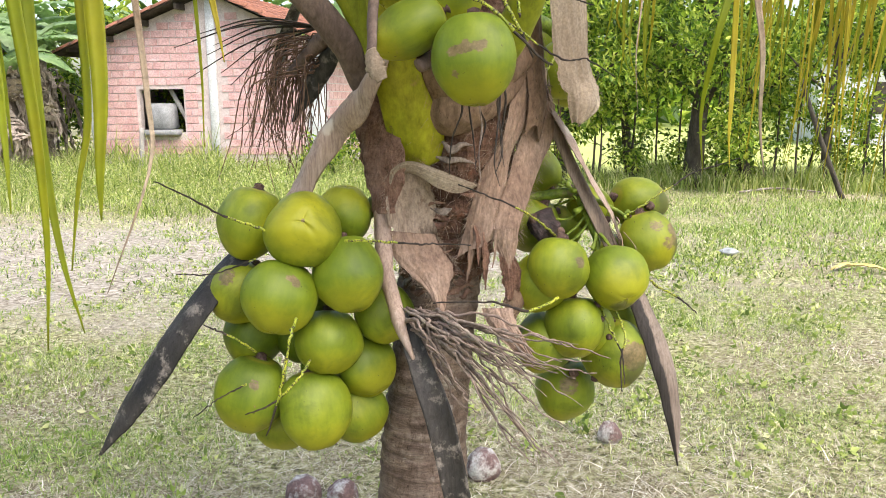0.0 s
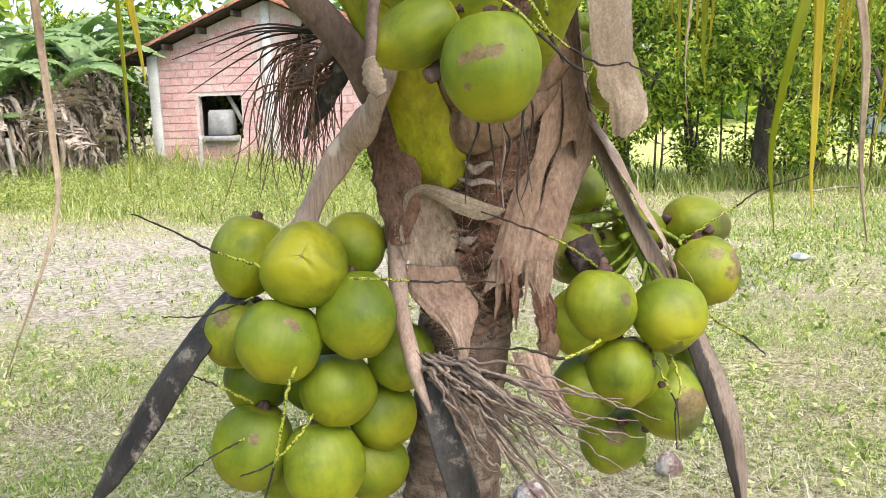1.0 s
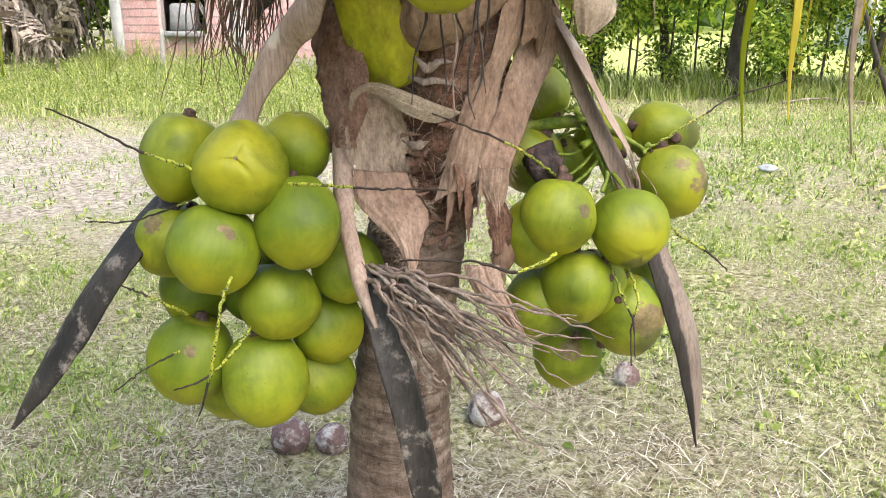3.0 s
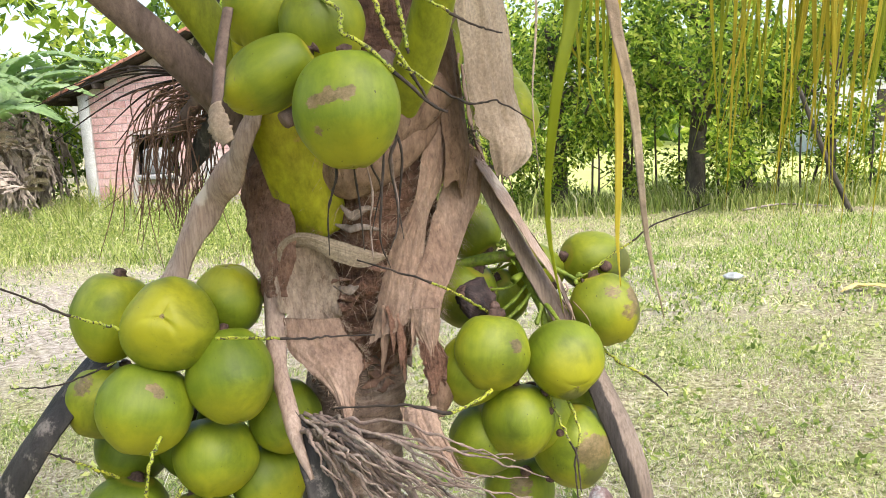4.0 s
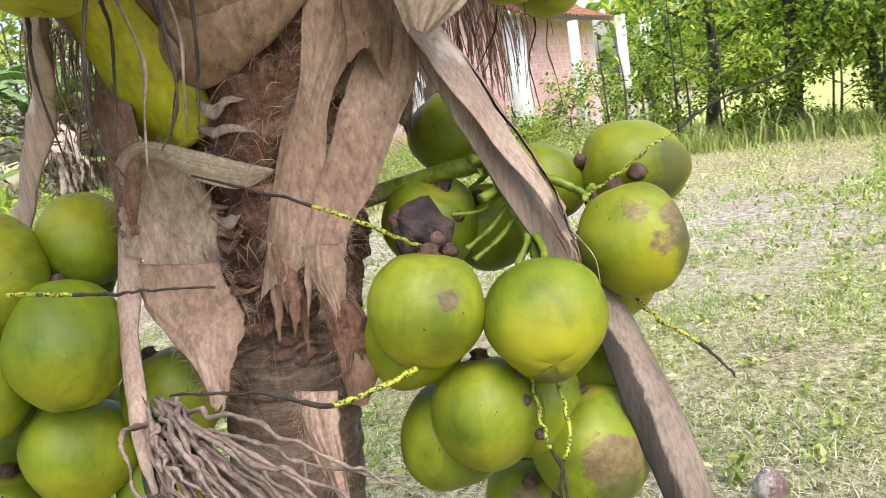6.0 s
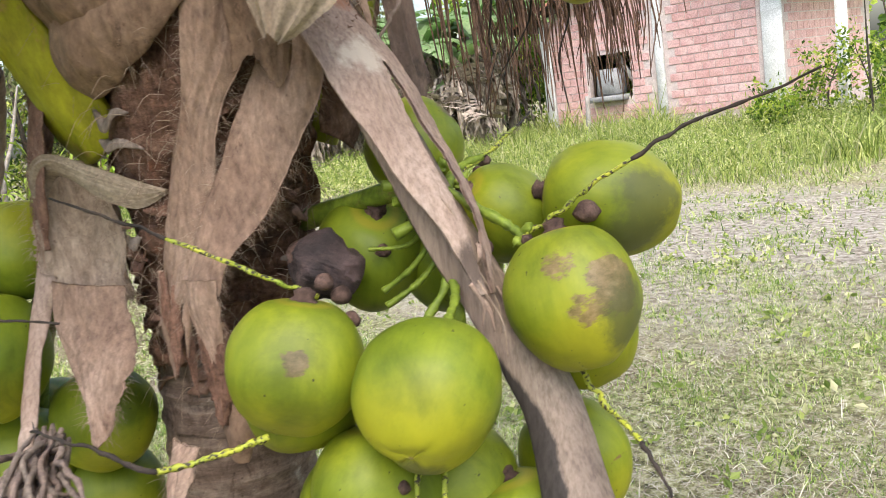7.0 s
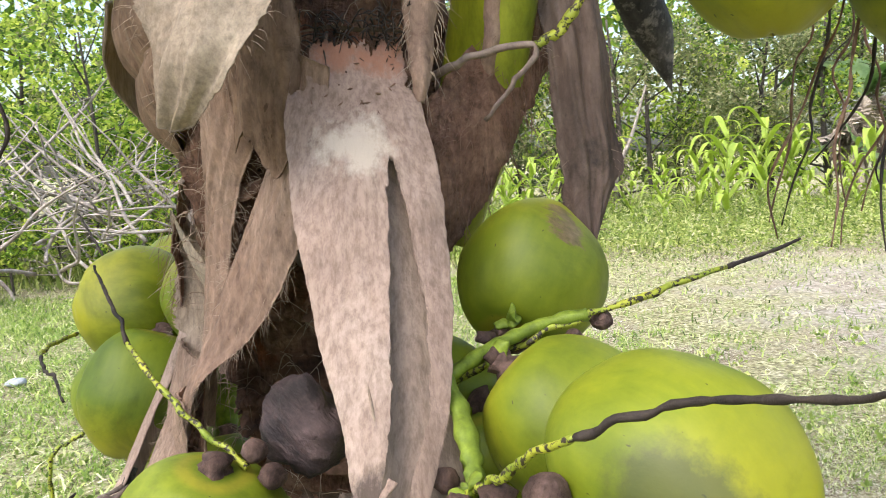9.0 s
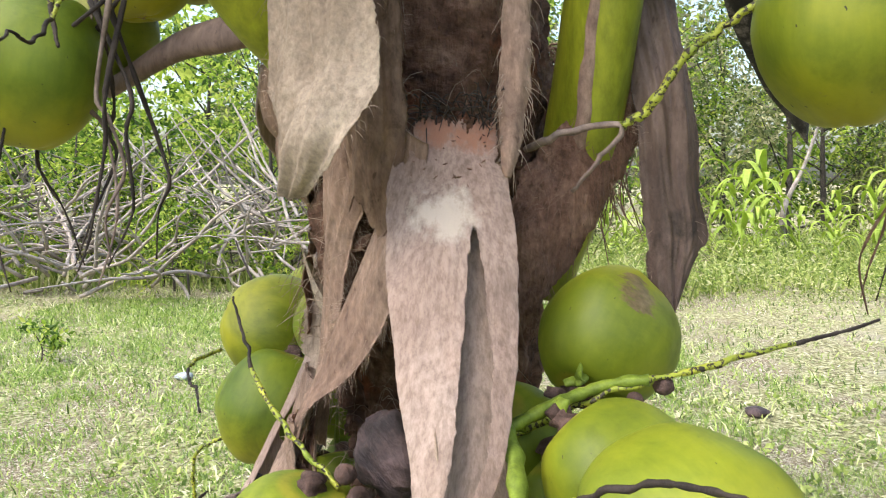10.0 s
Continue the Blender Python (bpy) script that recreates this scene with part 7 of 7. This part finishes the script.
kinds = [corn_plant(k) for k in range(4)]
spots = []
for r in range(4):
    for c in range(13):
        if rnd.random() < 0.85:
            spots.append((-11.6 - r * 0.9 - 0.12 * c + rnd.uniform(-0.5, 0.5), 1.6 + c * 0.62 + rnd.uniform(-0.4, 0.4)))
for i, (x, y) in enumerate(spots):
    m = Matrix.Translation((x, y, ground_height(x, y))) @ Matrix.Rotation(i * 1.7, 4, 'Z') @ Matrix.Scale(rnd.uniform(0.6, 1.25), 4)
    if i < 4:
        kinds[i].matrix_world = m
    else:
        copy_thing(kinds[i % 4], m)

low = scatter(3200, 25, (-15.5, -9.4, -0.5, 10.5), lambda x, y: 0.9, lambda x, y: 0.4 + 0.9 * abs(noise.noise((x * 0.9, y * 0.9, 6))))
tagged(part("broad_weeds", leaf_cloud([(p[0], p[1], 0.06 + 0.62 * p[3] * ((i * 37) % 100) / 100) for i, p in enumerate(low)], [0.18] * len(low), 34000, 0.075, 36, 0.34), M["weeds"], None, "", False), "broad-leaved bright weeds among the corn", "weeds", kind="stuff")

# heap of cut branches with bushes growing through it
pile = thing("brush_heap", (-10, -5, 0), "heap of bare cut branches with weeds growing through", "brushwood")
variants = []
for k in range(8):
    r2 = random.Random(k)
    p = [Vector((0, 0, 0))]
    d = Vector((1, 0, 0.12))
    for j in range(5):
        d = (d + Vector((0, r2.uniform(-0.35, 0.35), r2.uniform(-0.25, 0.25)))).normalized()
        p.append(p[-1] + d * r2.uniform(0.35, 0.6))
    side = [p[2], p[2] + Vector((0.3, r2.uniform(-0.4, 0.4), 0.25)), p[2] + Vector((0.7, r2.uniform(-0.7, 0.7), 0.35))]
    s2 = [p[3], p[3] + Vector((0.2, r2.uniform(-0.4, 0.4), 0.15)), p[3] + Vector((0.5, r2.uniform(-0.6, 0.6), 0.1))]
    variants.append(mesh_of("cut_branch", *merge(tube(p, [0.026, 0.02, 0.008], 20, 6, 0.2, k), tube(side, [0.012, 0.008, 0.004], 8, 5, 0.2, k), tube(s2, [0.010, 0.007, 0.003], 8, 5, 0.2, k)), M["pale_twig"]))
for i in range(230):
    ob = new("cut_branch", variants[i % 8])
    x, y = rnd.uniform(-12.2, -8.6), rnd.uniform(-9.5, -0.6)
    hz = 1.5 * max(0.12, 1 - abs(x + 10.6) / 2.4) * rnd.random() ** 0.8
    ob.matrix_world = Matrix.Translation((x, y, 0.05 + hz)) @ Euler((rnd.uniform(-0.4, 0.4), rnd.uniform(-0.55, 0.35), rnd.uniform(0, 6.28))).to_matrix().to_4x4()
    under(ob, pile)
for i in range(15):
    x, y = rnd.uniform(-14.0, -11.0), -10.5 + i * 0.72
    tree((x, y), rnd.uniform(3.0, 5.0), rnd.uniform(1.1, 1.7), 0.035, 1900, 0.115, 400 + i, "bright leafy bush growing through the brushwood", "tree_leaf", 8, rnd.uniform(-0.1, 0.1), 0.12, "bush", "bush", "bushes over the brushwood")
for i in range(26):
    x, y = rnd.uniform(-11.6, -9.0), -9.4 + i * 0.36
    tree((x, y), rnd.uniform(0.9, 2.2), rnd.uniform(0.5, 0.9), 0.016, 520, 0.085, 700 + i, 'bright green shrub sprouting among cut branches', 'tree_leaf', 6, rnd.uniform(-0.1, 0.1), 0.2, 'shrub', 'shrub', 'shrubs in the brushwood')
for i in range(24):
    x, y = -16.6 - rnd.random() * 3, -7 + i * 0.95
    tree((x, y), rnd.uniform(5.0, 7.0), rnd.uniform(1.7, 2.4), 0.06, 3600, 0.12, 500 + i, "dense dull green bush with dry stems", "dry_bush" if i % 3 else "tree_leaf", 8, rnd.uniform(-0.1, 0.1), 0.08, "bush", "bush", "bushes behind the corn")
for i in range(8):
    x, y = -16.0 - rnd.random() * 4 + i * 0.9, 17.5 + rnd.random() * 2
    tree((x, y), rnd.uniform(3.5, 5.0), rnd.uniform(1.4, 1.9), 0.06, 1500, 0.18, 600 + i, "dense dark bush behind the banana plants", "tree_leaf", 8, 0, 0.08, "bush", "bush", "bushes behind the banana plants")
snag = part("bare_snag", tube([(0, 0, -0.05), (0.1, -0.1, 0.9), (0.0, 0.25, 1.7), (0.1, 0.5, 2.6)], [0.06, 0.05, 0.035, 0.015], 20, 8, 0.15, 4), M["pale_twig"])
snag.location = (-14.4, 4.6, 0)
tagged(snag, "bare pale trunk standing among bushes", "dead tree")

# far woods all round
rng = np.random.default_rng(9)
cs, rs = [], []
for i in range(460):
    a = rng.uniform(0, 2 * np.pi)
    d = rng.uniform(30, 46)
    h = rng.uniform(0.5, 6.0 if math.cos(a) > -0.3 else 13.0)
    cs.append((d * math.cos(a), d * math.sin(a) + 4, h))
    rs.append(rng.uniform(1.4, 2.8))
tagged(part("far_woods", leaf_cloud(cs, rs, 42000, 0.7, 10, 0.5), M["tree_leaf"], None, "", False), "distant green woods round the yard", "woods", kind="stuff")

# ---- small things on the ground ----
def old_husk(at, r, seed, label):
    prof = [(0.15 * r, -r), (0.7 * r, -0.75 * r), (r, -0.1 * r), (0.92 * r, 0.45 * r), (0.5 * r, 0.85 * r), (0.1 * r, 0.98 * r)]
    g = lathe([(float(np.interp(k, np.linspace(0, 1, 6), [p[0] for p in prof])), float(np.interp(k, np.linspace(0, 1, 6), [p[1] for p in prof]))) for k in np.linspace(0, 1, 16)], 22,
              lambda a, s: 1 + 0.07 * math.cos(3 * a + seed) + 0.04 * noise.noise((math.cos(a) * 3, math.sin(a) * 3, s * 6 + seed)))
    ob = part("coconut_husk", g, M["husk"])
    ob.matrix_world = pose(at[0], at[1], ground_height(*at) + r * 0.62, 70, 20 * seed, 50 * seed)
    tagged(ob, label, "coconut husk", "old husks on the ground")


for i, (x, y, r) in enumerate([(-0.04, 1.32, 0.075), (-0.70, 0.97, 0.072), (-0.55, 1.0, 0.062), (0.48, 1.72, 0.055)]):
    old_husk((x, y), r, i + 1, "old grey-brown coconut husk on dry grass")
# pale dry stalk, split in two, standing in the sandy yard
split = thing("split_stalk", (-3.83, 7.20, ground_height(-3.83, 7.20)), "pale dry stalk split in two on the sand", "stalk")
for k, (reach, up) in enumerate(((0.12, 0.26), (0.29, 0.25))):
    a = Vector((0, 0, -0.02))
    b = Vector((0.83 * reach, 0.55 * reach, up))
    part("half", strip([a, a.lerp(b, 0.5) + Vector((0.01, -0.01, 0.015)), b], [0.030, 0.036, 0.024], (0.5, -0.8, 0.2), 0.5, 0.005, 20, 6, 0.15, 0.006, k + 5), M["pale_post"], split)
for i, (x, y, s, mn, lab) in enumerate([(1.66, 6.45, 0.09, "litter", "crumpled pale scrap lying on the lawn"), (-4.96, -2.46, 0.07, "litter", "crumpled pale scrap lying on the lawn"), (-4.38, 1.61, 0.08, "burnt", "dark clod on the lawn")]):
    g = lathe([(s * math.sin(math.pi * (0.05 + 0.9 * k / 8)), s * 0.42 * -math.cos(math.pi * (0.05 + 0.9 * k / 8))) for k in range(9)], 14, lambda a, q: 1 + 0.35 * noise.noise((math.cos(a) * 2, math.sin(a) * 2, q * 5 + i)))
    ob = part("scrap", g, M[mn])
    ob.location = (x, y, ground_height(x, y) + s * 0.36)
    tagged(ob, lab, "litter")
for i, (x, y, yaw) in enumerate([(2.59, 5.80, 25), (2.72, 5.75, -30)]):
    ob = part("fallen_leaf", strip([(-0.2, 0, 0), (-0.05, 0.02, 0.03), (0.1, -0.01, 0.025), (0.22, 0.01, 0.0)], [0.01, 0.04, 0.035, 0.004], (0, 0, 1), 0.3, 0.002, 20, 6, 0.15, 0.01, i), M["dead_leaf"])
    ob.matrix_world = pose(x, y, ground_height(x, y) + 0.02, 0, 0, yaw)
    tagged(ob, "yellow-brown fallen leaf on the lawn", "leaf", "fallen leaves")
for i, (x, y, h, lean) in enumerate([(-9.55, 15.0, 1.0, 5), (-12.3, 12.6, 1.1, -6), (-13.0, 12.9, 0.9, 8), (-13.4, 12.5, 1.0, -3)]):
    ob = part("fence_post", tube([(0, 0, -0.1), (0.01, 0, h * 0.5), (0, 0, h)], [0.06, 0.055, 0.05], 10, 8, 0.1, i), M["pale_post"])
    ob.matrix_world = pose(x, y, 0, 0, lean, 0)
    tagged(ob, "short weathered pale fence post in the weeds", "post", "fence posts")
